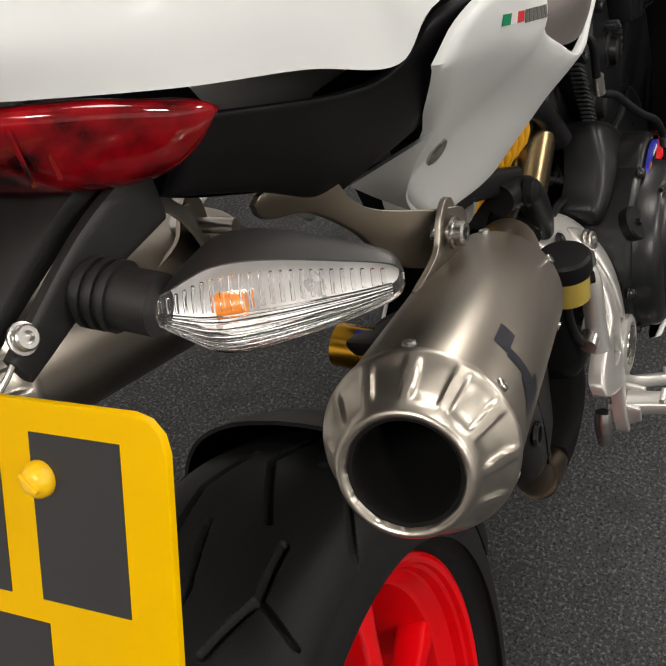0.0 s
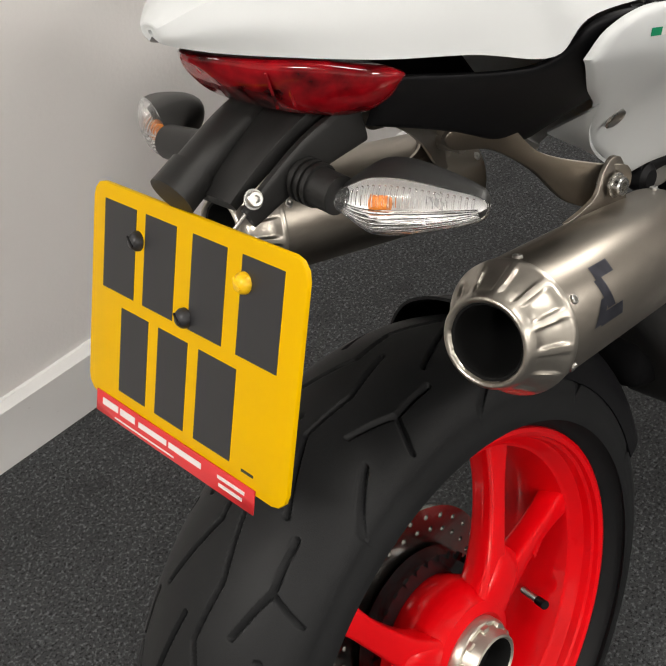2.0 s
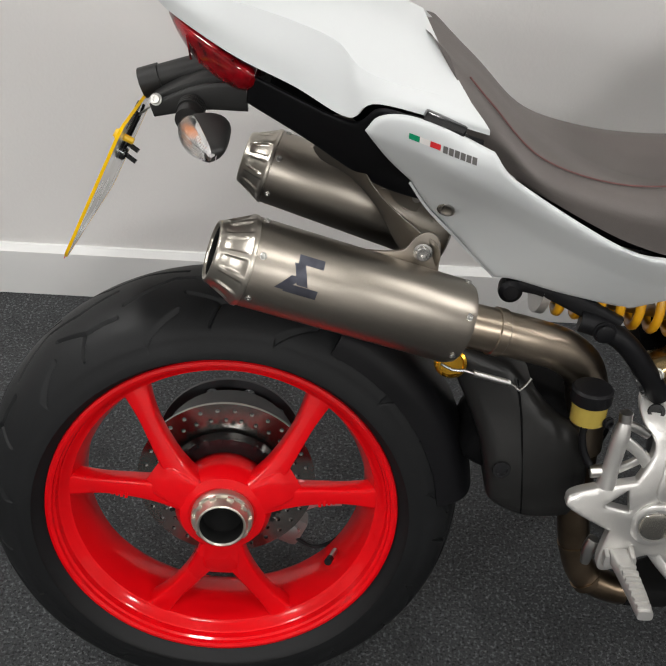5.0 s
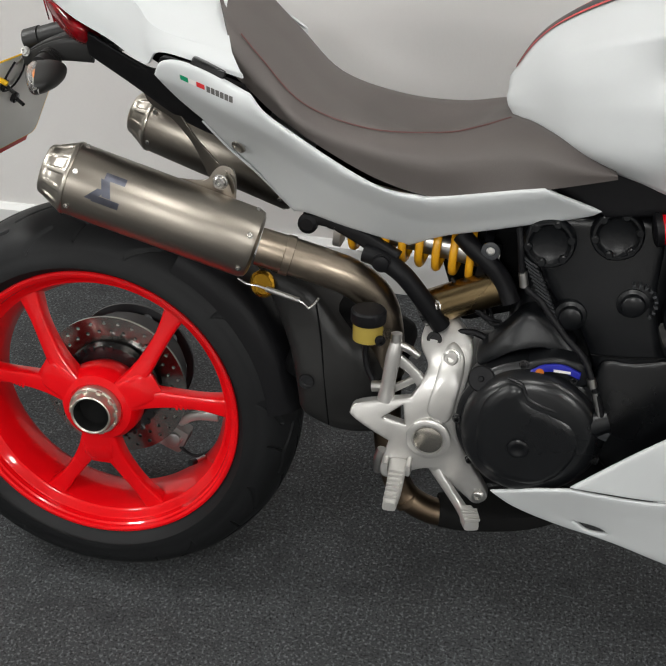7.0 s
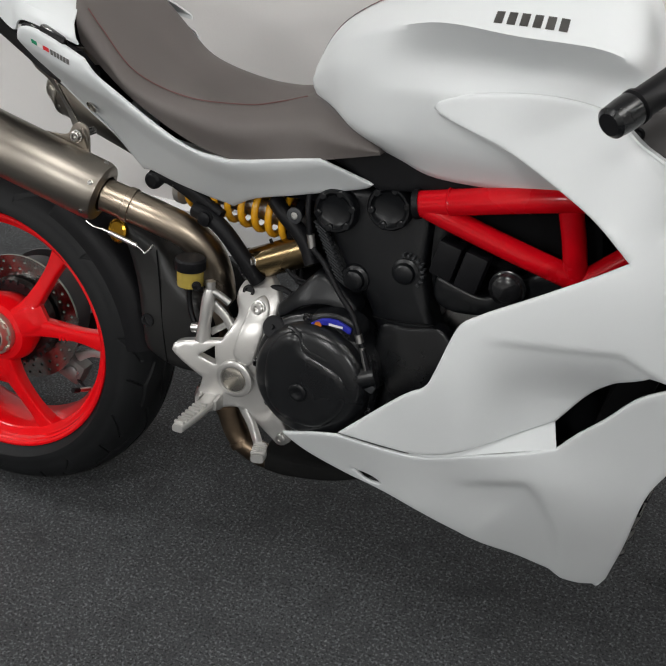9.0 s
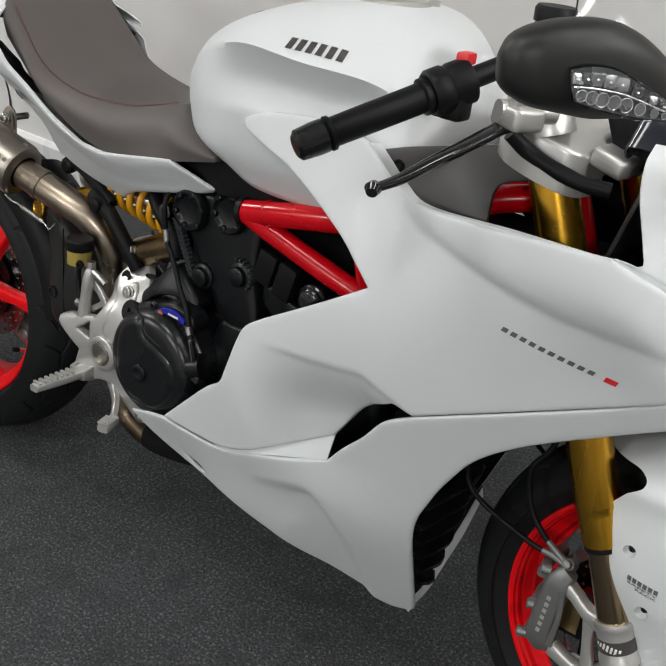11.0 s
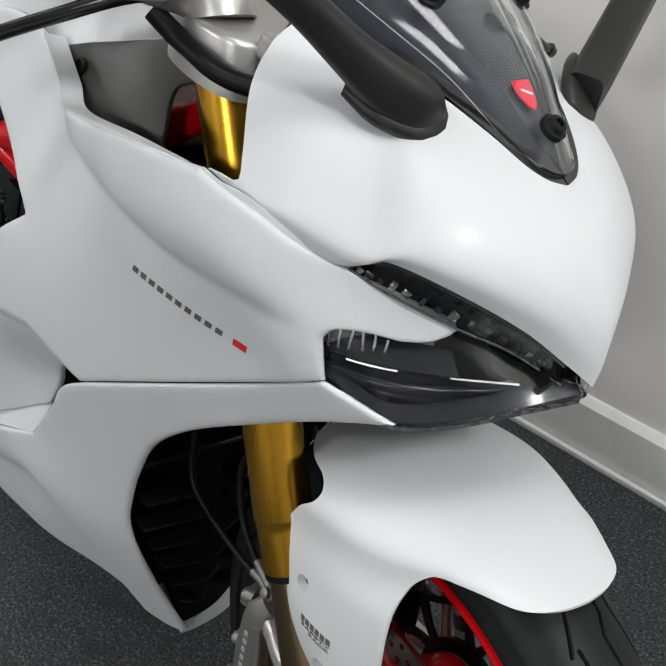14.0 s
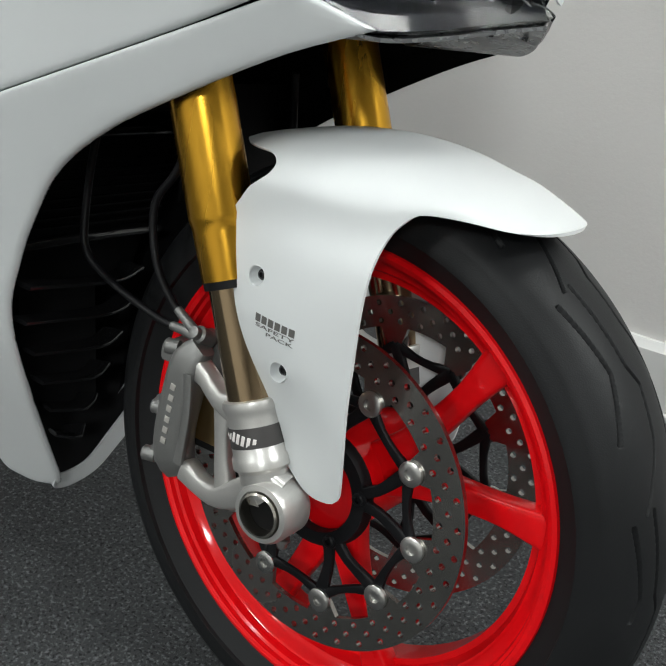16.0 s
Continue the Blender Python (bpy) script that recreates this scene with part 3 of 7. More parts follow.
    part("valve", tube([(RC[0] + 0.155, -0.004, RC[2] - 0.108), (RC[0] + 0.147, -0.03, RC[2] - 0.101)], 0.0042, 10), BOLT, w, "metal tyre valve")
    cap = tube([(RC[0] + 0.147, -0.03, RC[2] - 0.101), (RC[0] + 0.143, -0.043, RC[2] - 0.097)], 0.0052, 10)
    part("valve_cap", cap, PLASTIC, w)
    part("sprocket", disc_plate(0.105, 0.06, 0.006, ((0.085, 10, 0, 0.009),)), SWING, w, "dark rear sprocket").location = (RC[0], 0.11, RC[2])
    return w


REAR_SET = pose(.0019, -.0711, .3134, -2.0, 0, 3.5) @ Matrix.Scale(1.012, 4) @ Matrix.Translation((-RC[0], .072, -RC[2]))
steered(rear_wheel, REAR_SET)


def front_wheel():
    w = part("front_wheel", rim(FC, 0.050, 0.230), RED, BIKE, "gloss red three-spoke front wheel")
    tyre_part(0.300, 0.062, 0.230, FC, w, "black front road tyre with zigzag grooves", 10)
    for deg in (30, 150, 270):
        for spread in (21, -21):
            part("spoke", spoke(FC, deg + spread * 0.3, spread * 0.7, -0.018, -0.012, 0.035, 0.205, 0.022), RED, w)
    part("hub", lathe([(-0.055, 0.03), (-0.055, 0.045), (-0.03, 0.05), (0.03, 0.05), (0.055, 0.045), (0.055, 0.03)], FC, n=40), RED, w)
    for side in (-1, 1):
        studs = [67 + 36 * i for i in range(10)]
        d = part("brake_disc", disc_plate(0.156, 0.125, 0.005, ((0.149, 36, 0, 0.0032), (0.140, 36, 0.5, 0.0032), (0.131, 36, 0, 0.0032)), studs), DISC, w,
                 "large drilled steel front brake disc")
        d.location = (FC[0], side * 0.067, FC[2])
        carrier = part("disc_carrier", lathe([(side * 0.060, 0.058), (side * 0.060, 0.042), (side * 0.071, 0.042), (side * 0.071, 0.055)], FC, n=48, closed=True), PLASTIC, w, "black disc carrier")

        def at(r, deg, y=0.067):
            return (FC[0] + r * math.cos(radians(deg)), side * y, FC[2] + r * math.sin(radians(deg)))
        for i, deg in enumerate(studs):
            root = deg + (18 if i % 2 == 0 else -18)
            sign = -1 if i % 2 == 0 else 1
            part("carrier_arm", beam([at(0.050, root + 6 * sign), at(0.070, root + 9 * sign), at(0.104, deg)], (0, 1, 0), [(0.008, 0.013), (0.007, 0.010), (0.007, 0.014)], 10), PLASTIC, carrier)
            part("carrier_link", beam([at(0.106, deg), at(0.098, deg + 12), at(0.098, deg + 24), at(0.106, deg + 36)], (0, 1, 0), [(0.006, 0.013), (0.006, 0.008), (0.006, 0.008), (0.006, 0.013)], 10), PLASTIC, carrier)
            part("disc_bobbin", lathe([(0, 0.0115), (0.003, 0.0115), (0.0045, 0.009), (0.0045, 0.0050), (0.002, 0.0045), (0.002, 0)], at(0.110, deg, 0.0695), (0, side, 0), 20), BOLT, carrier)
            if i % 2 == 0:
                part("carrier_bolt", bolt(at(0.050, root, 0.070), 0.006, (0, side, 0), 0.005), PLASTIC, carrier)
    return w


steered(front_wheel, STEER @ Matrix.Translation((0, 0.010, 0)))


# fairings
A_DEPTH = spline([(.816, -.157, .869), (1.101, -.222, .736), (.918, -.217, .62), (.88, -.218, .526), (.738, -.192, .381), (.86, -.194, .383), (1.181, -.2, .584),
                  (1.488, -.166, .725), (1.279, -.208, .751), (1.419, -.186, .729), (1.424, -.212, .87), (1.491, -.165, .825), (1.115, -.184, .854), (1.115, -.222, .624), (1.545, -.092, .786), (1.487, -.175, .771)], 1e-5)
SCOOP = np.array([(0.925, 0.600), (1.010, 0.612), (1.110, 0.626), (1.145, 0.606), (1.186, 0.584)])


def run_distance(p, line):
    a, b = line[:-1], line[1:]
    d = b - a
    t = np.clip(((p[:, None] - a) * d).sum(2) / (d * d).sum(1), 0, 1)
    return np.linalg.norm(p[:, None] - (a + t[..., None] * d), axis=2).min(1)


def smooth(v, lo, hi):
    s = np.clip((v - lo) / (hi - lo), 0, 1)
    return s * s * (3 - 2 * s)


CREASE = np.array([(1.10, 0.842), (1.150, 0.824), (1.21, 0.809), (1.28, 0.794), (1.35, 0.785), (1.42, 0.781), (1.470, 0.772)])
CREASE_UP = np.array([(1.112, 0.848), (1.108, 0.791), (1.09, 0.738)])


def upper_depth(p):
    y = A_DEPTH(p)
    line_z = np.interp(p[:, 0], SCOOP[:, 0], SCOOP[:, 1])
    below = np.clip(line_z - p[:, 1], 0, None)
    y = y + 0.045 * smooth(below, 0.0, 0.11) * smooth(p[:, 0], 0.90, 1.06) * (p[:, 0] < 1.2)
    y = y + 0.006 * smooth(below, 0.0, 0.012) * smooth(p[:, 0], 0.92, 1.0) * (p[:, 0] < 1.2)
    # a fold runs from the shoulder to the headlight; above it the panel swells out
    fold = np.interp(p[:, 0], CREASE[:, 0], CREASE[:, 1])
    w = smooth(p[:, 0], 1.08, 1.16) * (1 - smooth(p[:, 0], 1.42, 1.5))
    up = np.clip(p[:, 1] - fold, 0, None) / 0.042
    y = y - w * 0.0150 * up * np.exp(1 - up)
    d = run_distance(p, CREASE_UP)
    y = y + 0.0030 * np.exp(-(d / 0.02) ** 2)
    return y


UPPER_TOP = [(0.824, 0.875), (0.870, 0.893), (0.96, 0.905), (1.03, 0.90), (1.062, 0.882), (1.093, 0.862), (1.143, 0.852), (1.266, 0.865), (1.390, 0.875, 1),
         (1.434, 0.859), (1.463, 0.839), (1.489, 0.824, 1), (1.517, 0.807), (1.544, 0.787), (1.546, 0.780), (1.538, 0.770), (1.524, 0.768), (1.510, 0.773), (1.493, 0.774), (1.486, 0.765, 1)]
UPPER_FOOT = [(1.487, 0.727, 1), (1.374, 0.673), (1.181, 0.584, 1), (1.149, 0.589, 1), (1.09, 0.545), (1.040, 0.474, 1), (0.96, 0.430), (0.90, 0.399), (0.86, 0.386), (0.82, 0.383), (0.738, 0.383, 1),
         (0.832, 0.478), (0.866, 0.505), (0.879, 0.533), (0.896, 0.587), (0.908, 0.612), (0.939, 0.635, 1), (1.017, 0.684), (1.099, 0.737, 1), (1.05, 0.775), (0.99, 0.806), (0.925, 0.834), (0.871, 0.849), (0.828, 0.863)]
UPPER = UPPER_TOP + UPPER_FOOT

B_DEPTH = spline([(.635, -.163, .338), (.738, -.192, .381), (.86, -.194, .383), (1.051, -.184, .449), (1.181, -.2, .584), (1.488, -.166, .725), (1.539, -.139, .706),
                  (1.168, -.13, .368), (1.138, -.005, .126), (1.092, -.015, .118), (.842, -.144, .257), (.767, -.148, .294), (1.024, -.18, .388), (.91, -.172, .348)])
FOLD = np.array([(0.90, 0.349), (0.96, 0.368), (1.022, 0.388), (1.05, 0.345), (1.072, 0.28), (1.078, 0.20)])


def lower_depth(p):
    y = B_DEPTH(p)
    edge = np.interp(p[:, 0], FOLD[:3, 0], FOLD[:3, 1])
    right = np.interp(p[:, 1], FOLD[2:, 1][::-1], FOLD[2:, 0][::-1])
    d = np.minimum(edge - p[:, 1], right - p[:, 0])
    return y + 0.014 * smooth(d, 0.0, 0.03) * smooth(p[:, 0], 0.88, 1.0) * (1 - smooth(d, 0.05, 0.16))


LOWER = [(0.634, 0.338, 1), (0.69, 0.362), (0.738, 0.379, 1), (0.82, 0.379), (0.86, 0.382), (0.894, 0.391), (1.051, 0.449, 1), (1.075, 0.480), (1.107, 0.515), (1.14, 0.557), (1.181, 0.5825, 1), (1.374, 0.6715), (1.487, 0.7255, 1),
         (1.541, 0.706, 1), (1.473, 0.677), (1.392, 0.633), (1.319, 0.589), (1.262, 0.541), (1.224, 0.485), (1.198, 0.435), (1.174, 0.371), (1.16, 0.257), (1.142, 0.140, 1),
         (1.135, 0.124), (1.115, 0.117), (1.092, 0.118), (1.043, 0.142), (0.979, 0.185), (0.844, 0.262), (0.742, 0.282), (0.672, 0.308)]
VENT = [(0.752, 0.303, 1), (0.785, 0.300), (0.800, 0.291, 1), (0.775, 0.286)]


def strip(a, b, thick=0.002):
    """A ruled band between two runs of points."""
    a, b = catmull(a, n=6), catmull(b, n=6)
    bm = bmesh.new()
    va, vb = [bm.verts.new(p) for p in a], [bm.verts.new(p) for p in b]
    for i in range(len(a) - 1):
        bm.faces.new((va[i], va[i + 1], vb[i + 1], vb[i]))
    bmesh.ops.recalc_face_normals(bm, faces=bm.faces)
    bmesh.ops.solidify(bm, geom=bm.faces[:], thickness=thick)
    return bm


def fairings():
    up = panel(UPPER, upper_depth, 0.003, 0.0035, 0.0065)
    low = panel(LOWER, lower_depth, 0.003, 0.004, 0.010, [VENT])
    ledge = strip([(.85, -.191, .3815), (.90, -.192, .394), (1.051, -.183, .449)], [(.85, -.189, .383), (.94, -.178, .425), (1.038, -.150, .473)])
    low = join(low, ledge)
    def fuller(bm):
        """The far half of the belly is fuller towards the ground."""
        for v in bm.verts:
            k = 1 - float(smooth(np.array(v.co.z), .16, .40))
            v.co.y += .085 * k
            v.co.x -= .05 * k
        return bm
    far = fuller(mirrored(low))
    for bm, name, label in ((mirrored(up), "upper_side_fairing", "white side fairing with a scooped air outlet"), (up, "upper_side_fairing", "white side fairing with a scooped air outlet"),
                            (far, "lower_fairing", "white lower belly fairing"), (low, "lower_fairing", "white lower belly fairing")):
        part(name, bm, WHITE, BIKE, label, 50, False)
    edge = np.array([(1.040, .897), (1.062, .882), (1.093, .862), (1.143, .852), (1.266, .865), (1.392, .874)])
    ys = upper_depth(edge)
    a = [(x, y + .0006, z + .0022) for (x, z), y in zip(edge, ys)]
    b = [(x + .004 * k, y + .022 * k, z - .002 * k) for (x, z), y, k in zip(edge, ys, (1, 1, 1, 1, 1, .3))]
    lip = strip(a, b, .003)
    joint = np.array([(1.392, .8735), (1.412, .866), (1.434, .858), (1.463, .838), (1.485, .826)])
    yj = upper_depth(joint)
    lip = join(lip, strip([(x, y + .0042, z + k) for (x, z), y, k in zip(joint, yj, (.002, .004, .007, .007, .007))], [(x, y + .0042, z - .006) for (x, z), y in zip(joint, yj)], .002))
    for bm in (mirrored(lip), lip):
        part("fairing_lip", bm, WHITE, BIKE, "white turned-in edge of the fairing", 50, False)
    inn = [(1.1405, -.008, .150), (1.134, -.004, .137), (1.126, .010, .129), (1.121, .030, .1245), (1.120, .048, .126), (1.120, .063, .132), (1.120, .078, .144), (1.120, .093, .158), (1.122, .118, .184), (1.130, .140, .225), (1.142, .158, .29)]
    out = [(1.1395, -.006, .136), (1.132, -.002, .120), (1.124, .012, .110), (1.121, .030, .1050), (1.120, .048, .105), (1.120, .066, .108), (1.120, .084, .115), (1.120, .100, .127), (1.122, .126, .152), (1.130, .148, .195), (1.142, .166, .27)]
    under = [(x - .14, y * .96, z + .082) for x, y, z in out]
    chin = join(strip(inn, out, .003), strip(out, under, .003))
    # near-black sheet added inside the chin, over its white
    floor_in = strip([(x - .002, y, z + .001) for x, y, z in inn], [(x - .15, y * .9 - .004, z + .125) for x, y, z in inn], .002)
    part("belly_dark_sheet", floor_in, DARK, BIKE, "near-black sheet added over the white inside of the belly", 60, False)
    part("belly_chin", chin, WHITE, BIKE, "white rounded lip under the wheel opening", 60, False)
    seam = np.array([(1.190, .587), (1.28, .630), (1.374, .672), (1.43, .698), (1.480, .722)])
    ys = lower_depth(seam)
    # near-black strip added so that no wall light comes through the joint
    back = strip([(x, y + .012, z + .016) for (x, z), y in zip(seam, ys)], [(x, y + .012, z - .016) for (x, z), y in zip(seam, ys)], .002)
    for bm in (mirrored(back), back):
        part("seam_backing", bm, DARK, BIKE, "near-black strip added behind the fairing joint to close the gap", 50, False)
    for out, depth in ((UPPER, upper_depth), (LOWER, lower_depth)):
        # near-black sheets added inside the panels cover their white backs
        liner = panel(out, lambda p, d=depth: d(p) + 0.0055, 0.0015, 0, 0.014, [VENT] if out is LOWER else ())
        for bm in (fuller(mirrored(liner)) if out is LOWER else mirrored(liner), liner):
            part("fairing_liner", bm, DARK, BIKE, "near-black sheet just inside the fairing", 50, False)


fairings()


def coons(bottom, top, rear, front, n=28, m=24, bulge=0.0):
    """A patch between four curves, swelling outwards by bulge."""
    def even(c, k):
        c = catmull(c, n=12)
        s = np.r_[0, np.cumsum(np.linalg.norm(np.diff(c, axis=0), axis=1))]
        return np.stack([np.interp(np.linspace(0, s[-1], k), s, c[:, i]) for i in range(3)], 1)
    b, t, r, f = even(bottom, n), even(top, n), even(rear, m), even(front, m)
    u, v = np.linspace(0, 1, n)[:, None, None], np.linspace(0, 1, m)[None, :, None]
    g = (1 - v) * b[:, None] + v * t[:, None] + (1 - u) * r[None] + u * f[None]
    g -= (1 - u) * (1 - v) * b[0] + u * (1 - v) * b[-1] + (1 - u) * v * t[0] + u * v * t[-1]
    if bulge:
        du, dv = np.gradient(g, axis=0), np.gradient(g, axis=1)
        nn = np.cross(du, dv)
        nn /= np.maximum(np.linalg.norm(nn, axis=2), 1e-9)[..., None]
        nn *= np.sign((nn * [1, -1, 0.3]).sum(2).mean())
        g += nn * bulge * (16 * u * (1 - u) * v * (1 - v)) ** 1.1
    return g


def grid_mesh(g, thick=0.003):
    bm = bmesh.new()
    vs = [[bm.verts.new(p) for p in row] for row in g]
    for i in range(len(vs) - 1):
        for j in range(len(vs[0]) - 1):
            bm.faces.new((vs[i][j], vs[i + 1][j], vs[i + 1][j + 1], vs[i][j + 1]))
    bmesh.ops.recalc_face_normals(bm, faces=bm.faces)
    c = bm.faces[:][len(bm.faces) // 2]
    if c.normal.dot(Vector((1, -0.6, 0.3))) < 0:
        bmesh.ops.reverse_faces(bm, faces=bm.faces)
    bmesh.ops.solidify(bm, geom=bm.faces[:], thickness=thick)
    return bm


NOSE_BOTTOM = [(1.392, -.2205, .874), (1.436, -.2085, .857), (1.466, -.188, .838), (1.493, -.167, .826), (1.517, -.150, .836), (1.55, -.115, .822), (1.585, -.062, .793), (1.606, -.026, .766), (1.622, 0, .745)]
NOSE_TOP = [(1.375, -.135, .978), (1.395, -.118, .975), (1.43, -.095, .962), (1.47, -.073, .944), (1.51, -.051, .922), (1.538, -.033, .903), (1.551, -.018, .894), (1.556, 0, .890)]
NOSE_REAR = [(1.392, -.2205, .874), (1.418, -.213, .872), (1.412, -.205, .89), (1.39, -.186, .933), (1.378, -.160, .962), (1.375, -.135, .978)]
NOSE_MID = [(1.622, 0, .745), (1.626, 0, .768), (1.623, 0, .80), (1.60, 0, .845), (1.556, 0, .890)]


def nose():
    g = coons(NOSE_BOTTOM, NOSE_TOP, NOSE_REAR, NOSE_MID, 40, 30, 0.005)
    g = np.concatenate([g, (g * (1, -1, 1))[-2::-1]])
    both = grid_mesh(g)
    part("nose_fairing", both, WHITE, BIKE, "white nose fairing below the windscreen", 50, False)


nose()


def tank():
    crown = [(.592, 0, .872), (.620, 0, .922), (.66, 0, .957), (.73, 0, .992), (.82, 0, 1.026), (.92, 0, 1.047), (1, 0, 1.046), (1.045, 0, 1.02), (1.07, 0, .965)]
    slope = [(.593, -.012, .868), (.622, -.030, .914), (.66, -.052, .947), (.73, -.076, .984), (.82, -.09, 1.016), (.92, -.09, 1.034), (1, -.085, 1.03), (1.045, -.07, 1.005), (1.07, -.055, .955)]
    shoulder = [(.593, -.018, .858), (.624, -.046, .893), (.665, -.086, .924), (.735, -.132, .952), (.82, -.164, .974), (.92, -.168, .97), (1.01, -.155, .966), (1.055, -.135, .95), (1.078, -.1, .925)]
    hollow = [(.592, -.022, .850), (.627, -.056, .872), (.668, -.102, .892), (.735, -.137, .915), (.82, -.138, .925), (.92, -.133, .925), (1.015, -.132, .926), (1.06, -.13, .92), (1.08, -.105, .9)]
    flank = [(.595, -.024, .840), (.634, -.063, .848), (.674, -.106, .860), (.74, -.142, .875), (.82, -.153, .885), (.92, -.156, .885), (1.02, -.15, .885), (1.065, -.14, .875), (1.085, -.11, .87)]
    foot = [(.606, -.026, .826), (.648, -.066, .820), (.690, -.106, .815), (.75, -.137, .815), (.82, -.142, .82), (.92, -.145, .82), (1.02, -.14, .82), (1.07, -.13, .82), (1.09, -.1, .82)]
    inner = [(.622, -.02, .812), (.668, -.05, .797), (.705, -.08, .79), (.765, -.106, .780), (.82, -.11, .765), (.92, -.11, .765), (1.02, -.11, .77), (1.07, -.1, .78), (1.09, -.08, .79)]
    s = list(zip(crown, slope, shoulder, hollow, flank, foot, inner))
    t = part("fuel_tank", loft(s, 6, 6, cap=True, crease=(2, 4)), WHITE, BIKE, "satin white fuel tank with hollowed flanks", 60)
    cap = lathe([(-0.012, 0.062), (0.001, 0.062), (0.003, 0.059), (0.002, 0.056), (-0.001, 0.054), (-0.001, 0.046), (0.002, 0.044), (0.003, 0.038), (0.003, 0.0)], (.935, 0, 1.044), (-0.10, 0, 1), 48)
    part("filler_cap", cap, ALU, t, "round brushed metal filler cap")
    part("cap_inset", lathe([(0, 0.036), (0.0008, 0.036), (0.0008, 0)], (.9347, 0, 1.0470), (-0.10, 0, 1), 40), GREYP, t)
    return t


tank()


def seat():
    middle = [(.212, 0, .955), (.285, 0, .900), (.345, 0, .846), (.43, 0, .802), (.52, 0, .788), (.6, 0, .832), (.66, 0, .8), (.73, 0, .78)]
    cushion = [(.218, -.055, .953), (.285, -.06, .902), (.345, -.06, .848), (.43, -.06, .808), (.52, -.05, .797), (.6, -.04, .830), (.66, -.05, .815), (.73, -.05, .78)]
    seam = [(.240, -.1, .938), (.287, -.104, .893), (.345, -.106, .840), (.43, -.104, .815), (.52, -.090, .814), (.605, -.062, .833), (.665, -.095, .822), (.735, -.09, .79)]
    side = [(.252, -.122, .905), (.300, -.126, .862), (.35, -.133, .823), (.44, -.137, .798), (.53, -.133, .790), (.61, -.112, .808), (.668, -.125, .8), (.738, -.116, .79)]
    skirt = [(.256, -.118, .872), (.312, -.12, .826), (.365, -.13, .798), (.45, -.131, .759), (.53, -.128, .742), (.615, -.124, .755), (.672, -.122, .768), (.74, -.116, .784)]
    s = list(zip(middle, cushion, seam, side, skirt))
    ob = part("seat", loft(s, 6, 6, cap=True), LEATHER, BIKE, "brown-grey vinyl rider's seat", 60)
    for sg in (1,):
        p = [(x, y * sg, z) for x, y, z in ((.262, -.1045, .9205), (.288, -.107, .894), (.345, -.1095, .8415), (.43, -.107, .8165), (.52, -.092, .8158), (.565, -.078, .824), (.602, -.058, .834))]
        part("piping", tube(p, 0.0010, 8), STITCH, ob, "dark red piping")


seat()


def cowl():
    """The passenger seat cover: a rounded top, a sharp ridge and flat sides."""
    spine = [(-.077, 0, .975), (-.074, 0, .982), (-.037, 0, .998), (.03, 0, .998), (.09, 0, .996), (.15, 0, .989), (.185, 0, .978), (.215, 0, .966)]
    top = [(-.077, -.001, .975), (-.074, -.007, .981), (-.038, -.02, .994), (.027, -.042, .99), (.086, -.056, .984), (.142, -.062, .974), (.185, -.072, .958), (.235, -.08, .938)]
    ridge = [(-.077, -.002, .974), (-.074, -.013, .978), (-.041, -.037, .985), (.024, -.074, .976), (.082, -.098, .965), (.126, -.114, .951), (.163, -.131, .924), (.262, -.141, .904)]
    flank = [(-.077, -.002, .972), (-.074, -.014, .97), (-.043, -.043, .967), (.021, -.082, .948), (.08, -.105, .932), (.13, -.121, .915), (.165, -.137, .91), (.278, -.16, .887)]
    edge = [(-.077, -.001, .97), (-.073, -.01, .964), (-.046, -.036, .95), (.02, -.083, .924), (.085, -.108, .902), (.141, -.128, .879), (.172, -.142, .898), (.281, -.16, .878)]
    s = list(zip(spine, top, ridge, flank, edge))
    part("seat_cowl", loft(s, 8, 8, thick=0.003, crease=(2,)), WHITE, BIKE, "white pointed passenger seat cover", 14)


cowl()
TAIL_DEPTH = spline([(.159, -.139, .871), (.202, -.159, .875), (.272, -.166, .852), (.267, -.082, .764), (.309, -.077, .727), (.323, -.059, .678), (.485, -.06, .648),
                     (.494, -.12, .725), (.727, -.1, .735), (.647, -.115, .753), (.28, -.16, .88), (.38, -.15, .80), (.252, -.090, .772), (.210, -.114, .811)])
TAIL = [(0.159, 0.870, 1), (0.172, 0.888), (0.20, 0.893), (0.24, 0.882), (0.289, 0.860, 1), (0.314, 0.830), (0.379, 0.789), (0.45, 0.752), (0.499, 0.744), (0.53, 0.745), (0.655, 0.767, 1),
        (0.729, 0.736, 1), (0.705, 0.722), (0.603, 0.692), (0.533, 0.672), (0.484, 0.645, 1), (0.397, 0.666), (0.345, 0.678), (0.32, 0.676, 1), (0.275, 0.722), (0.235, 0.768, 1), (0.211, 0.808, 1), (0.185, 0.835)]


TAIL_FOLD = np.array([(.175, .868), (.216, .856), (.255, .838), (.304, .812), (.36, .785), (.405, .765), (.484, .738), (.542, .731), (.60, .742), (.667, .760)])


def tail_depth(p):
    """The tail panel with its long fold."""
    z = np.interp(p[:, 0], TAIL_FOLD[:, 0], TAIL_FOLD[:, 1])
    d = np.abs(p[:, 1] - z)
    return TAIL_DEPTH(p) - .007 * np.clip(1 - d / .035, 0, 1)


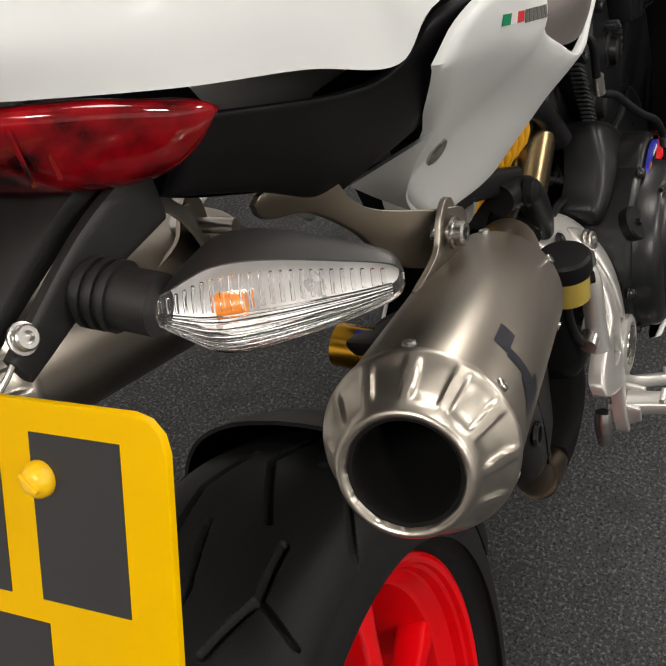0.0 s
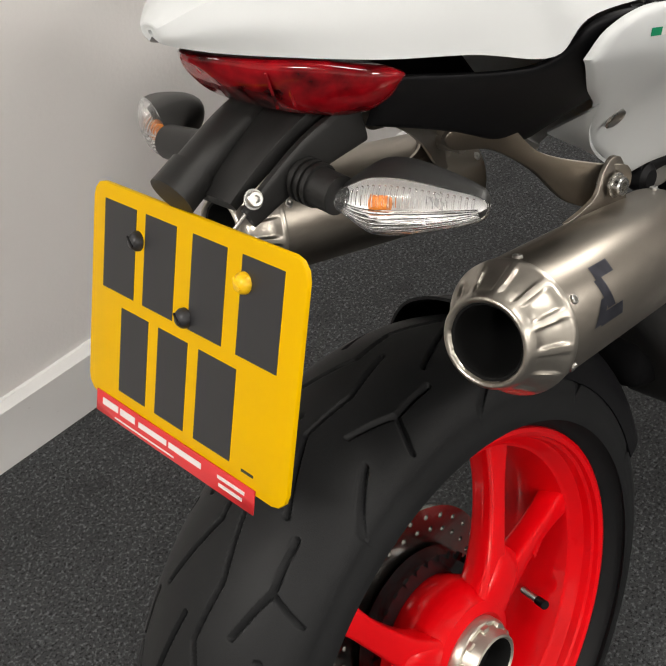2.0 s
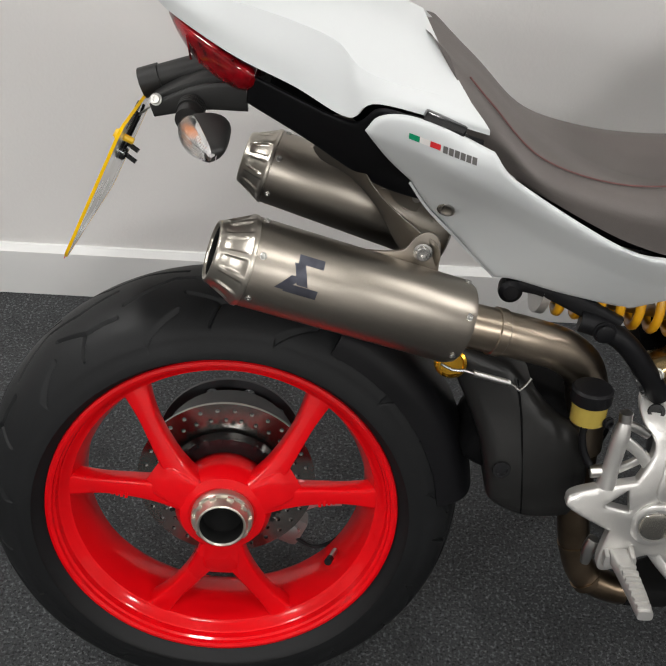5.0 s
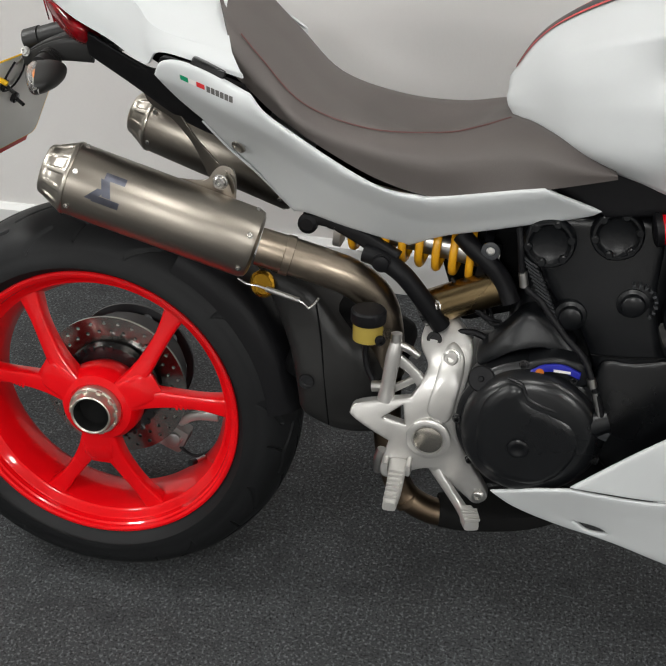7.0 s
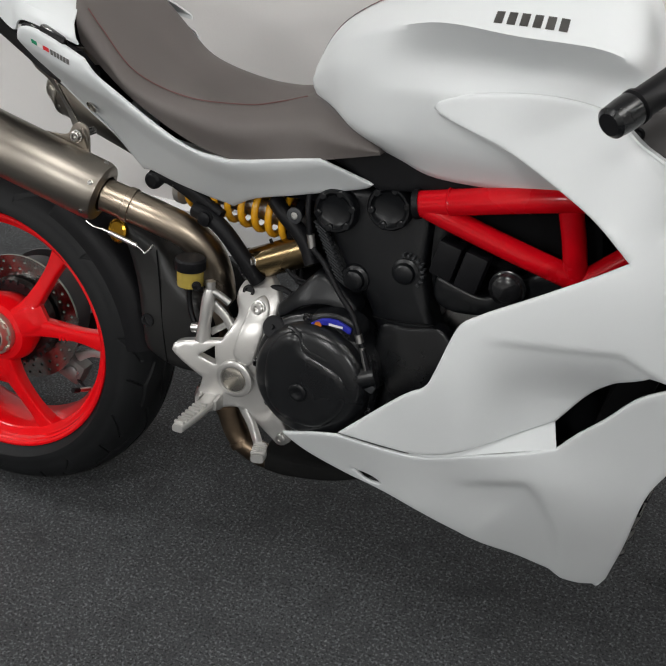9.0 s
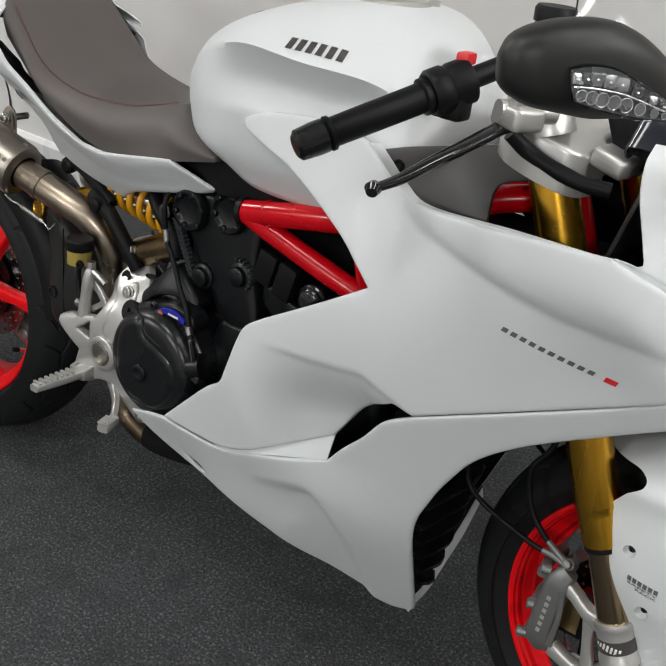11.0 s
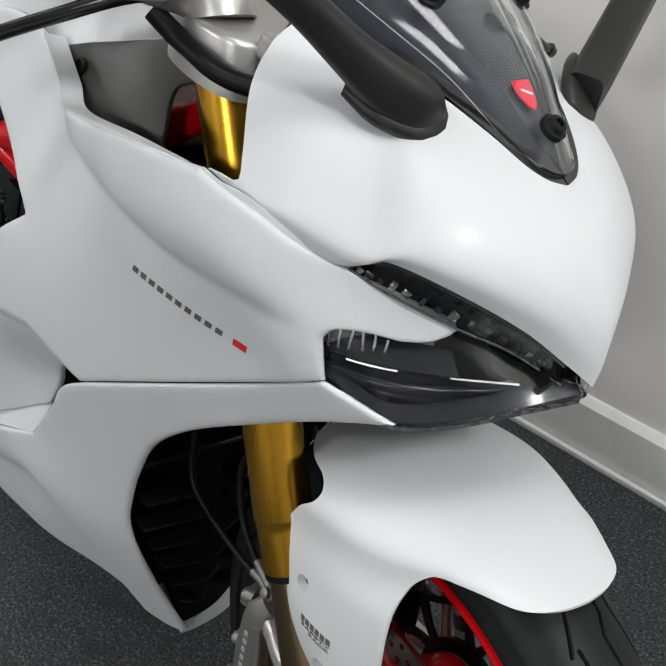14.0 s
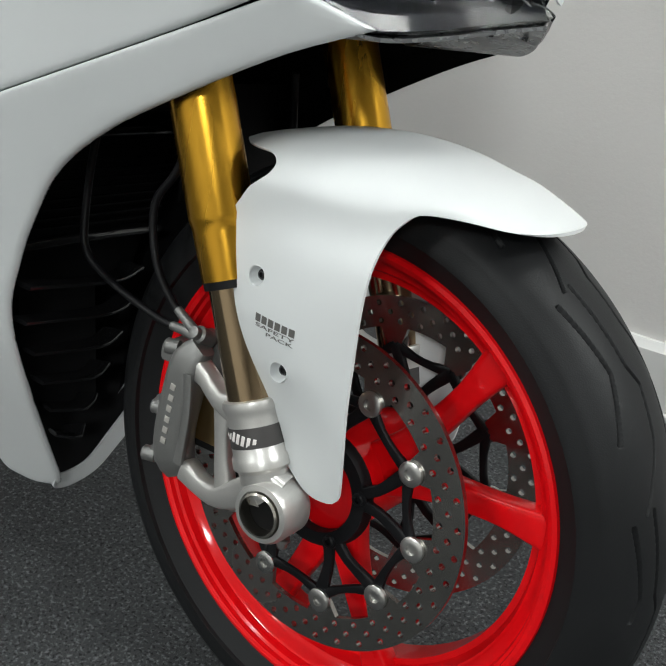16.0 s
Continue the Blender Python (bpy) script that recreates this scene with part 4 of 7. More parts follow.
def tail():
    bm = panel(TAIL, tail_depth, 0.003, 0.005, 0.008)
    part("tail_panel", mirrored(bm), WHITE, BIKE, "white tail side panel", 50, False)
    t = part("tail_panel", bm, WHITE, BIKE, "white tail side panel with a small flag decal", 50, False)
    for sg in (1, -1):
        edge = np.array([(.3205, .676), (.275, .722), (.235, .768), (.211, .808)])
        a = [(x, (y + .002) * sg, z) for (x, z), y in zip(edge, TAIL_DEPTH(edge))]
        b = [(.326, -.050 * sg, .684), (.287, -.036 * sg, .717), (.250, -.034 * sg, .748), (.240, -.034 * sg, .757)]
        part("panel_fold", strip(a, b, .003), WHITE, BIKE, "white folded underside of the tail panel")
    inner = [(0.035, 0.905, 1), (0.141, 0.870), (0.18, 0.895), (0.278, 0.868, 1), (0.285, 0.835, 1), (0.26, 0.79), (0.245, 0.748, 1), (0.17, 0.784), (0.1, 0.830), (0.03, 0.868, 1)]
    d = spline([(.03, -.075, .90), (.03, -.06, .87), (.141, -.118, .875), (.17, -.06, .79), (.30, -.145, .868), (.245, -.018, .748), (.34, -.085, .825), (.21, -.104, .812), (.25, -.045, .775), (.29, -.085, .80)])
    keep = d
    d = lambda p: np.where(p[:, 0] > 0.2, np.maximum(keep(p), TAIL_DEPTH(p) + 0.012), keep(p))
    sub = panel(inner, d, 0.004, 0.004, 0.012)
    part("tail_frame", mirrored(sub), PLASTIC, BIKE, "black plastic tail section", 50, False)
    part("tail_frame", sub, PLASTIC, BIKE, "black plastic tail section", 50, False)
    return t


tail()


def silencer(side, tip, front, name, label):
    """A tapered-tip muffler from tip to front."""
    a, b = Vector(front), Vector(tip)
    ax = (b - a).normalized()
    L = (b - a).length
    R = 0.049
    body = lathe([(0.0, 0.030), (0.001, R - 0.010), (0.004, R - 0.003), (0.012, R), (L - 0.038, R), (L - 0.036, R - 0.001), (L - 0.037, R - 0.004), (0.006, R - 0.006), (0.004, 0.0285)], a, ax, 64, closed=True)
    s = part(name, body, TITAN, BIKE, label)
    u = ax.orthogonal().normalized()
    w = ax.cross(u)
    rings, count = [], 216
    for q, r in ((-.040, -.002), (-.0385, .0012), (-.035, .0012), (-.033, 0), (-.031, -.0012), (-.028, -.0027), (-.023, -.0054), (-.017, -.0085), (-.012, -.0108), (-.009, -.0124), (-.007, -.0136),
                 (-.002, -.0152), (0, -.017), (0, -.0185), (-.002, -.0205), (-.012, -.021)):
        deep = float(smooth(np.array(q), -.034, -.028) * (1 - smooth(np.array(q), -.013, -.007)))
        ring = []
        for c in range(count):
            k = 2 * math.pi * c / count
            wave = float(smooth(np.array(math.cos(12 * k)), -.80, -.35))
            ring.append(a + ax * (L + q) + (u * math.cos(k) + w * math.sin(k)) * (R + r - .0026 * deep * wave))
        rings.append(ring)
    c = part("end_cap", skin(rings, False), CAP, s, "polished steel conical end cap with pressed flutes", 50)
    # the bore is near-black all through
    part("outlet_bore", lathe([(L - 0.003, R - 0.0206), (L - 0.004, R - 0.0226), (L - 0.007, R - 0.0236), (L - 0.24, R - 0.024), (L - 0.24, 0.0005), (L - 0.241, 0.0005), (L - 0.241, R - 0.022), (L - 0.01, R - 0.0206)], a, ax, 48, closed=True), DEEP_BLACK, s, "near-black outlet bore")
    for i in range(6):
        k = 2 * math.pi * (i + 0.35) / 6
        out = u * math.cos(k) + w * math.sin(k)
        part("rivet", bolt(a + ax * (L - 0.046) + out * (R - 0.001), 0.0036, out, 0.003), BOLT, s)
        part("rivet", bolt(a + ax * 0.014 + out * (R - 0.001), 0.0036, out, 0.003), BOLT, s)
    return s


silencer(-1, (0.004, -0.154, 0.736), (0.283, -0.108, 0.641), "silencer", "brushed titanium silencer with a steel end cap")
silencer(1, (0.006, 0.146, 0.738), (0.283, 0.125, 0.657), "silencer", "matching brushed titanium silencer on the far side")
part("exhaust_pipe", tube([(0.285, -0.108, 0.6405), (0.318, -0.102, 0.631), (0.37, -0.090, 0.614), (0.412, -0.075, 0.594), (0.442, -0.060, 0.562), (0.456, -0.050, 0.515), (0.462, -0.045, 0.44)], 0.0265, 24), PIPE, BIKE,
     "heat-tinted steel exhaust pipe")


# ---- rear end ----
def swingarm():
    out = [(.262, .600), (.30, .588), (.33, .578), (.352, .571), (.372, .550), (.392, .526), (.418, .502), (.445, .482), (.466, .44), (.468, .38), (.452, .352, 1), (.424, .350), (.390, .355), (.355, .372), (.341, .388), (.336, .42), (.322, .473), (.300, .52), (.275, .57)]
    s = part("swingarm", panel(out, spline([(.27, -.066, .59), (.33, -.078, .575), (.354, -.100, .436), (.38, -.098, .37), (.46, -.085, .40), (.40, -.090, .51), (.30, -.074, .52)]), 0.06, 0.018, 0.010),
             TEXTURED, BIKE, "dark cast single-sided swingarm")
    part("screw_hole", lathe([(0, 0.012), (0.003, 0.011), (0.003, 0.0075), (-0.004, 0.007)], (.354, -.1005, .436), (0, -1, 0.05), 20), GLOSS, s)
    part("panel_edge", tube([(.361, -.0835, .556), (.372, -.092, .50), (.382, -.0985, .42), (.388, -.0965, .366)], 0.0012, 6), DARK, s)
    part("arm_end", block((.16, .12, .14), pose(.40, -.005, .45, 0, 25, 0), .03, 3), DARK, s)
    part("adjuster", lathe([(0, 0.020), (0.004, 0.020), (0.006, 0.017), (0.004, 0.015), (0.004, 0.0)], (.280, -.070, .568), (-0.2, -1, 0.1), 28), GOLD, BIKE, "gold anodised round adjuster")
    ab = part("adjuster_body", tube([(.280, -.069, .568), (.284, -.02, .572), (.288, .036, .576)], [.0175, .0185, .0185], 28), GOLD, BIKE, "gold anodised adjuster cylinder")
    arc = [radians(35 + 12 * k) for k in range(6)]
    part("adjuster_label", strip([(.2835 - .0188 * math.cos(q), -.030, .5712 + .0188 * math.sin(q)) for q in arc], [(.2865 - .0188 * math.cos(q), .016, .5745 + .0188 * math.sin(q)) for q in arc], .0004), BLUE, ab, "blue label")


swingarm()


def hugger():
    rows = []
    for deg in np.linspace(6, 62, 9):
        a = radians(deg)
        r = 0.331
        rows.append([(RC[0] + q * math.cos(a), y, RC[2] + q * math.sin(a)) for y, q in ((0, r + 0.004), (-.030, r + .002), (-.052, r - .004), (-.068, r - .014), (-.078, r - .030), (-.082, r - .050))])
    part("hugger", loft(rows, 4, 3, thick=0.003), PLASTIC, BIKE, "black plastic rear hugger close over the tyre")


steered(hugger, REAR_SET)


def rear_caliper():
    c = part("rear_caliper", join(block((.078, .035, .048), pose(.080, .052, .220, 0, 25, 0), .010), lathe([(0, .017), (.008, .017), (.010, .013), (.010, 0)], (.066, .036, .226), (0, -1, 0), 24), lathe([(0, .013), (.006, .013), (.008, .010), (.008, 0)], (.096, .036, .214), (0, -1, 0), 20)),
             CALIPER, BIKE, "grey rear brake caliper")
    part("bracket", beam([(.10, .05, .24), (.13, .05, .255), (.17, .05, .26)], (0, 1, 0), [(.01, .02), (.01, .016), (.01, .02)]), ALU, c)
    part("brake_line", tube([(.10, .04, .20), (.14, .03, .19), (.2, .04, .23), (.28, .05, .30)], .003, 8), PLASTIC, c)
    for x, z in ((.045, .208), (.105, .215)):
        part("bolt", bolt((x, .036, z), .005), BOLT, c)


steered(rear_caliper, REAR_SET)


def tail_light():
    s = []
    for x, w, top, low in ((-.060, .004, .952, .942), (-.050, .022, .949, .925), (-.030, .046, .941, .905), (-.005, .066, .932, .890), (.018, .080, .921, .882), (.034, .085, .914, .884), (.042, .084, .909, .892)):
        s.append([(x, 0, top), (x, -w * .6, top), (x, -w, top - .002), (x, -w * .98, (top + low) / 2), (x + .004, -w * .72, low), (x + .006, 0, low - .004)])
    t = part("tail_light", loft(s, 5, 5, cap=True), REDLENS, BIKE, "dark red wedge-shaped tail light under the cowl", 60)
    for i in range(7):
        x = -.035 + .010 * i
        w = .046 + .036 * (i / 7)
        part("light_rib", tube([(x, -w * .99, .934 - .35 * (x + .035)), (x + .004, -w * .93, .908 - .22 * (x + .035))], .0011, 6), REDLENS, t)


tail_light()


def hanger():
    h = part("plate_hanger", join(beam([(.05, 0, .888), (.0, 0, .884), (-.045, 0, .870), (-.076, 0, .856)], (0, 1, 0), [(.10, .024), (.074, .022), (.064, .018), (.058, .012)]),
                                  beam([(.03, -.045, .872), (-.02, -.045, .868), (-.075, -.040, .850)], (0, 1, 0), [(.010, .034), (.008, .028), (.007, .016)]),
                                  beam([(.03, .045, .872), (-.02, .045, .868), (-.075, .040, .850)], (0, 1, 0), [(.012, .040), (.010, .034), (.008, .016)])),
             TEXTURED, BIKE, "black plastic number plate hanger")
    part("plate_lamp", join(tube([(.0, .014, .893), (-.035, .014, .884), (-.076, .012, .872)], [.014, .0155, .015], 24), tube([(-.074, .012, .8725), (-.096, .011, .865)], [.0170, .0175], 24)), TEXTURED, h, "round black plate lamp housing")
    part("bolt", bolt((-.070, -.0445, .863), .0055, (-.1, -1, .35), .005), BOLT, h, "bright socket bolt")
    part("bolt", bolt((-.070, .0445, .863), .0055, (-.1, 1, .35), .005), BOLT, h, "bright socket bolt")
    part("clip_wire", tube([(-.072, -.040, .856), (-.080, -.040, .852), (-.086, -.036, .846), (-.092, -.036, .842)], .0014, 8), BOLT, h)


hanger()


def indicator(side):
    """A teardrop indicator on a ribbed stalk, the lens to the rear."""
    o = .028 if side < 0 else 0.0
    i = part("indicator", tube([(-.030, -.046 * side, .858), (-.030, -(.082 + o) * side, .853)], .0135, 20), TEXTURED, BIKE, "black rear indicator with a clear lens")
    for k in range(3):
        part("stalk_rib", tube([(-.030, -(.049 + .006 * k) * side, .8575 - .0006 * k), (-.030, -(.052 + .006 * k) * side, .857 - .0006 * k)], .0155, 20), TEXTURED, i)
    a, b = np.array((-.0325, -(.0755 + o) * side, .851 + .2 * o)), np.array((.008, -(.172 + o) * side, .846 + .2 * o))
    ax = b - a
    L = np.linalg.norm(ax)
    ax /= L
    up = np.array((0, 0, 1.0))
    up -= ax * (up @ ax)
    up /= np.linalg.norm(up)
    fwd = np.cross(up, ax)
    fwd *= np.sign(fwd[0])
    hs = [(0, .003, .003), (.05, .005, .007), (.12, .0080, .0120), (.24, .0140, .0205), (.32, .0162, .0225), (.45, .0165, .0215), (.6, .0145, .0185), (.8, .0105, .0135), (.93, .0075, .0090), (.98, .0050, .0060), (1, .002, .002)]
    where = [q[0] for q in hs]

    def edge(s, k):
        """Half height at s along the lamp, towards the angle k from the top."""
        top, low = np.interp(s, where, [q[1] for q in hs]), np.interp(s, where, [q[2] for q in hs])
        return float(top if math.cos(k) > 0 else low)

    def shell(depth, sign, inset=0.0, hood=0.0):
        rows = []
        for s, *_ in hs:
            d = depth * max(edge(s, 0) + edge(s, math.pi) - inset, .002) / .0365
            rows.append([tuple(a + ax * (s * L) + up * (max(edge(s, k) - inset, .001) * math.cos(k) + hood * d * math.sin(k)) + fwd * sign * d * math.sin(k)) for k in np.linspace(0, math.pi, 9)])
        return rows
    part("housing", loft(shell(.034, 1, 0.0, .16), 2, 4, thick=.001, half=False), TEXTURED, i)
    lens = part("lens", loft(shell(.014, -1), 2, 4, thick=.0012, half=False), LENS, i, "clear fluted lens")
    lens.visible_shadow = False
    part("reflector", loft([[tuple(np.array(p) + fwd * .004) for p in r] for r in shell(.010, 1, .0008)], 2, 4, thick=.0008, half=False), FROST, i, "silver reflector")
    c = a + ax * .036 - fwd * .003
    part("bulb", tube([tuple(c - ax * .006), tuple(c + ax * .006)], .0055, 14), ORANGE, i, "orange bulb")
    def bead(run, r):
        f = part("flute", tube([tuple(a + ax * (s * L) + up * edge(s, q) * .95 * math.cos(q) - fwd * .0145 * (edge(s, 0) + edge(s, math.pi)) / .0365 * math.sin(q)) for s, q in run], r, 5, .004), LENS, i)
        f.visible_shadow = False
    for k in range(24):
        bead([(.07 + .0375 * k, q) for q in np.linspace(.35, 1.25, 5)], .0009)
    for k in range(8):
        bead([(s, 1.40 + .17 * k) for s in np.linspace(.05, .96, 11)], .0008)


indicator(1)
indicator(-1)


def number_plate():
    top, down = Vector((-.092, 0, .853)), Vector((-.072, 0, -.152)).normalized()
    out = Vector((down.z, 0, -down.x))
    if out.x > 0:
        out = -out
    m = Matrix((Vector((0, -1, 0)).to_4d(), (-out).to_4d(), (-down).to_4d(), (0, 0, 0, 1))).transposed()
    m = Matrix.Translation(top) @ Matrix([[m[r][c] if c < 3 and r < 3 else float(r == c) for c in range(4)] for r in range(4)])
    W, H, R = .122, .170, .014
    pts = []
    for cx, cz, a0 in ((W - R, -R, 0), (-W + R, -R, 90), (-W + R, -H + R, 180), (W - R, -H + R, 270)):
        pts += [(cx + R * math.cos(radians(a0 + q)), cz + R * math.sin(radians(a0 + q))) for q in (0, 30, 60, 90)]
    p = part("number_plate", moved(slab([(x, z, 1) for x, z in pts], -.0016, .0012, step=.02, roll=.0008, h=.05), m), YELLOW, BIKE, "yellow rear number plate with black characters")
    part("plate_back", moved(slab([(x * .99, z * .99 - .001, 1) for x, z in pts], .0013, .0018, step=.02, roll=0, h=.05), m), PLATE_BACK, p, "pale back of the plate")
    for x0, x1, z0, z1 in ((-.105, -.063, -.012, -.080), (-.051, -.013, -.012, -.080), (.006, .044, -.012, -.080), (.060, .102, -.012, -.080),
                           (-.078, -.042, -.090, -.157), (-.029, .007, -.090, -.157), (.020, .062, -.090, -.157)):
        part("character_bar", moved(slab([(x0, z1, 1), (x1, z1, 1), (x1, z0, 1), (x0, z0, 1)], -.0022, -.0015, step=.05, roll=.0002, h=.1), m), INK, p)
    s = part("dealer_strip", moved(slab([(-.108, -.184, 1), (.092, -.184, 1), (.092, -.166, 1), (-.108, -.166, 1)], -.0030, -.0022, step=.05, roll=.0004, h=.1), m), STRIP, p, "red strip with pale printing")
    for x0, x1, z0, z1 in ((-.098, -.076, -.1700, -.1755), (-.073, -.052, -.1700, -.1755), (-.047, -.010, -.1710, -.1755), (-.007, .033, -.1710, -.1755), (-.080, .0, -.1800, -.1812), (.052, .082, -.1710, -.1735), (.054, .080, -.1765, -.1790)):
        part("print_bar", moved(slab([(x0, z1, 1), (x1, z1, 1), (x1, z0, 1), (x0, z0, 1)], -.0034, -.0029, step=.05, roll=.0001, h=.1), m), PALE, s)
    part("print_bar", moved(slab([(.075, -.1585, 1), (.088, -.1585, 1), (.088, -.1565, 1), (.075, -.1565, 1)], -.0019, -.0015, step=.05, roll=0, h=.1), m), INK, p)
    loop = [(.040, .0040, -.006), (.052, .0045, -.022), (.058, .0045, -.044), (.040, .0045, -.052), (.018, .0045, -.046), (.006, .0045, -.026), (.010, .0040, -.006)]
    part("plate_bracket", moved(tube(loop, .0016, 8), m), PLASTIC, p, "thin black bracket behind the plate")
    for x, z in ((.050, -.040), (.004, -.072)):
        part("back_nut", moved(join(lathe([(.001, .0085), (.006, .0085), (.008, .006), (.008, .003)], (x, .001, z), (0, 1, 0), 16), tube([(x, .006, z), (x + .003, .022, z - .002)], .0030, 8)), m), GLOSS, p, "black nut on a plate screw")
    part("back_plug", moved(lathe([(.001, .004), (.012, .0038), (.013, .002)], (.064, .001, -.030), (0, 1, 0), 12), m), PLUG, p, "yellow plastic screw end")
    for x, z, mat in ((.064, -.030, PLUG), (-.060, -.034, INK), (.002, -.073, INK)):
        at = m @ Vector((x, -.0016, z))
        n = m.to_3x3() @ Vector((0, -1, 0))
        part("plate_bolt", lathe([(0, .0075), (.003, .0072), (.006, .005), (.007, .003), (.007, 0)], at, n, 20), mat, p)
        part("bolt_slot", moved(block((.010, .0012, .0018), pose(x, -.0086, z, 0, 40, 0), .0003), m), PLASTIC if mat is INK else PLUG, p)


number_plate()


def hangers():
    for side, name in ((1, "silencer_bracket"), (-1, "silencer_bracket")):
        pts = [(.106, .824), (.146, .820), (.184, .772), (.226, .745), (.247, .735), (.250, .712), (.235, .697), (.206, .715), (.180, .756), (.146, .790), (.112, .806)]
        b = panel(pts, spline([(.11, -.050, .815), (.15, -.055, .785), (.23, -.094, .725), (.20, -.075, .75), (.24, -.096, .705)]), .003, .001, .012)
        f = slab([(.168, .722, 1), (.172, .714, 1), (.250, .688, 1), (.250, .735), (.236, .747), (.222, .740), (.212, .726), (.196, .722)], -.101, -.098, roll=.0008)
        for bm, off in ((b, 0), (f, 0)):
            part(name, mirrored(bm) if side < 0 else bm, TITAN, BIKE, "thin folded titanium hanger plate", 40, False)
        part("hanger_bolt", join(bolt((.231, -.104 * side, .725), .0085, (0, -side, 0), .009), tube([(.231, -.104 * side, .725), (.231, -.06 * side, .725)], .006, 12)), BOLT, BIKE, "bright hanger bolt")
    part("spring_clip", join(tube([(.262, -.132, .600), (.275, -.130, .592), (.29, -.127, .590), (.30, -.125, .586)], .0018, 8), tube([(.30, -.125, .586), (.345, -.1155, .570)], .0040, 10),
                             tube([(.343, -.116, .571), (.351, -.1145, .566), (.358, -.113, .559), (.365, -.111, .565), (.371, -.109, .574)], .0018, 8)), BOLT, BIKE, "steel exhaust retaining spring")
    part("pipe_collar", lathe([(0, .0275), (.001, .0285), (.012, .0285), (.013, .0275)], (.318, -.102, .631), (.95, .18, -.29), 32), PIPE, BIKE)
    # seat clip and tail fittings
    part("cowl_clip", block((.045, .012, .016), pose(.236, -.155, .8845, 0, 20, 0), .003), GLOSS, BIKE)
    part("panel_screw", lathe([(0, .010), (.0015, .010), (.0022, .008), (.0014, .0065), (.0014, 0)], (.253, -.0925, .772), (-.3, -1, -.6), 24), BOLT, BIKE)


hangers()


# ---- middle ----
def rearset():
    d = spline([(.532, -.069, .533), (.531, -.089, .524), (.56, -.107, .509), (.535, -.143, .394), (.43, -.148, .424), (.618, -.123, .298), (.5, -.15, .353), (.585, -.125, .45)])
    out = [(.515, .530), (.531, .548), (.556, .544), (.580, .528), (.588, .504), (.579, .444), (.583, .396), (.604, .350), (.629, .304), (.624, .290), (.612, .288), (.598, .300), (.556, .340), (.531, .344), (.500, .330), (.481, .332), (.478, .350),
           (.486, .388, 1), (.436, .416), (.429, .426), (.441, .438), (.511, .454, 1), (.524, .478), (.529, .498), (.516, .514)]
    hole = [(.476, .423, 1), (.502, .443, 1), (.507, .415, 1)]
    r = part("footrest_hanger", panel(out, d, .011, .003, .008, [hole], .004), ALU, BIKE, "silver cast footrest hanger")
    rib = [(.536, .440), (.540, .470), (.545, .496), (.548, .515), (.560, .524), (.574, .514), (.579, .496), (.573, .450), (.566, .425), (.550, .424)]
    part("hanger_rib", panel(rib, lambda p: d(p) - .004, .004, .003, .008), ALU, r)
    part("pivot_ring", lathe([(0, .031), (.006, .031), (.008, .028), (.008, .023), (.005, .0225), (.005, .021), (.0075, .019), (.0075, 0)], (.541, -.141, .398), (0, -1, 0), 40), ALU, r)
    part("pivot_cap", lathe([(0, .0205), (.001, .020), (.0025, .014), (.0025, 0)], (.541, -.1485, .398), (0, -1, 0), 32), STEEL, r)
    part("bolt", bolt((.560, -.107, .509), .010, (-.1, -1, .25), .008), BOLT, r)
    part("bolt", lathe([(0, .011), (.002, .010), (.002, .006), (-.003, .005)], (.532, -.088, .524), (-.1, -1, .3), 20), GLOSS, r)
    part("bolt", bolt((.617, -.123, .301), .0085, (0, -1, .05), .006), BOLT, r)
    arm = part("heel_stay", beam([(.486, -.118, .503), (.51, -.12, .487), (.538, -.125, .452)], (0, 1, 0), [(.008, .018), (.008, .014), (.008, .018)]), ALU, r)
    part("heel_stay", beam([(.484, -.118, .455), (.505, -.12, .470), (.523, -.12, .484)], (0, 1, 0), [(.008, .012), (.008, .010), (.008, .012)]), ALU, r)
    peg = part("footpeg", beam([(.502, -.150, .353), (.505, -.18, .354), (.508, -.225, .357), (.509, -.262, .359)], (1, 0, 0), [(.026, .018), (.024, .016), (.022, .014), (.018, .012)]), ALU, BIKE, "ribbed aluminium footpeg")
    for k in range(7):
        y = -.185 - .0115 * k
        part("peg_rib", block((.020 - .0006 * k, .0055, .006), pose(.5055 + .0004 * k, y, .3635 + .0004 * k), .0015), ALU, peg)
    for x in (.486, .518):
        part("peg_lug", beam([(x, -.135, .352), (x, -.150, .352), (x, -.166, .353)], (1, 0, 0), [(.008, .026), (.008, .026), (.007, .016)]), ALU, peg)
    ped = part("brake_pedal", beam([(.540, -.13, .372), (.552, -.132, .345), (.572, -.14, .322), (.596, -.165, .308), (.606, -.185, .306)], (0, 1, 0), [(.012, .022), (.011, .016), (.011, .014), (.012, .014), (.014, .014)]),
               ALU, BIKE, "silver brake pedal with a ribbed toe")
    toe = part("pedal_toe", beam([(.604, -.170, .308), (.611, -.19, .308), (.616, -.207, .308)], (1, 0, 0), [(.018, .014), (.024, .017), (.020, .014)]), ALU, ped)
    for k in range(5):
        part("toe_rib", block((.022, .003, .004), pose(.6095 + .0016 * k, -.183 - .0055 * k, .3175, 0, 0, 15), .001), ALU, ped)
    mc = part("master_cylinder", tube([(.485, -.125, .532), (.483, -.127, .515), (.478, -.13, .470), (.476, -.131, .443)], [.0075, .0105, .0100, .0125], 20), ALU, BIKE, "silver rear brake master cylinder")
    part("banjo", lathe([(0, .008), (.012, .008), (.012, .005)], (.485, -.125, .532), (-.05, .05, 1), 12), BOLT, mc)
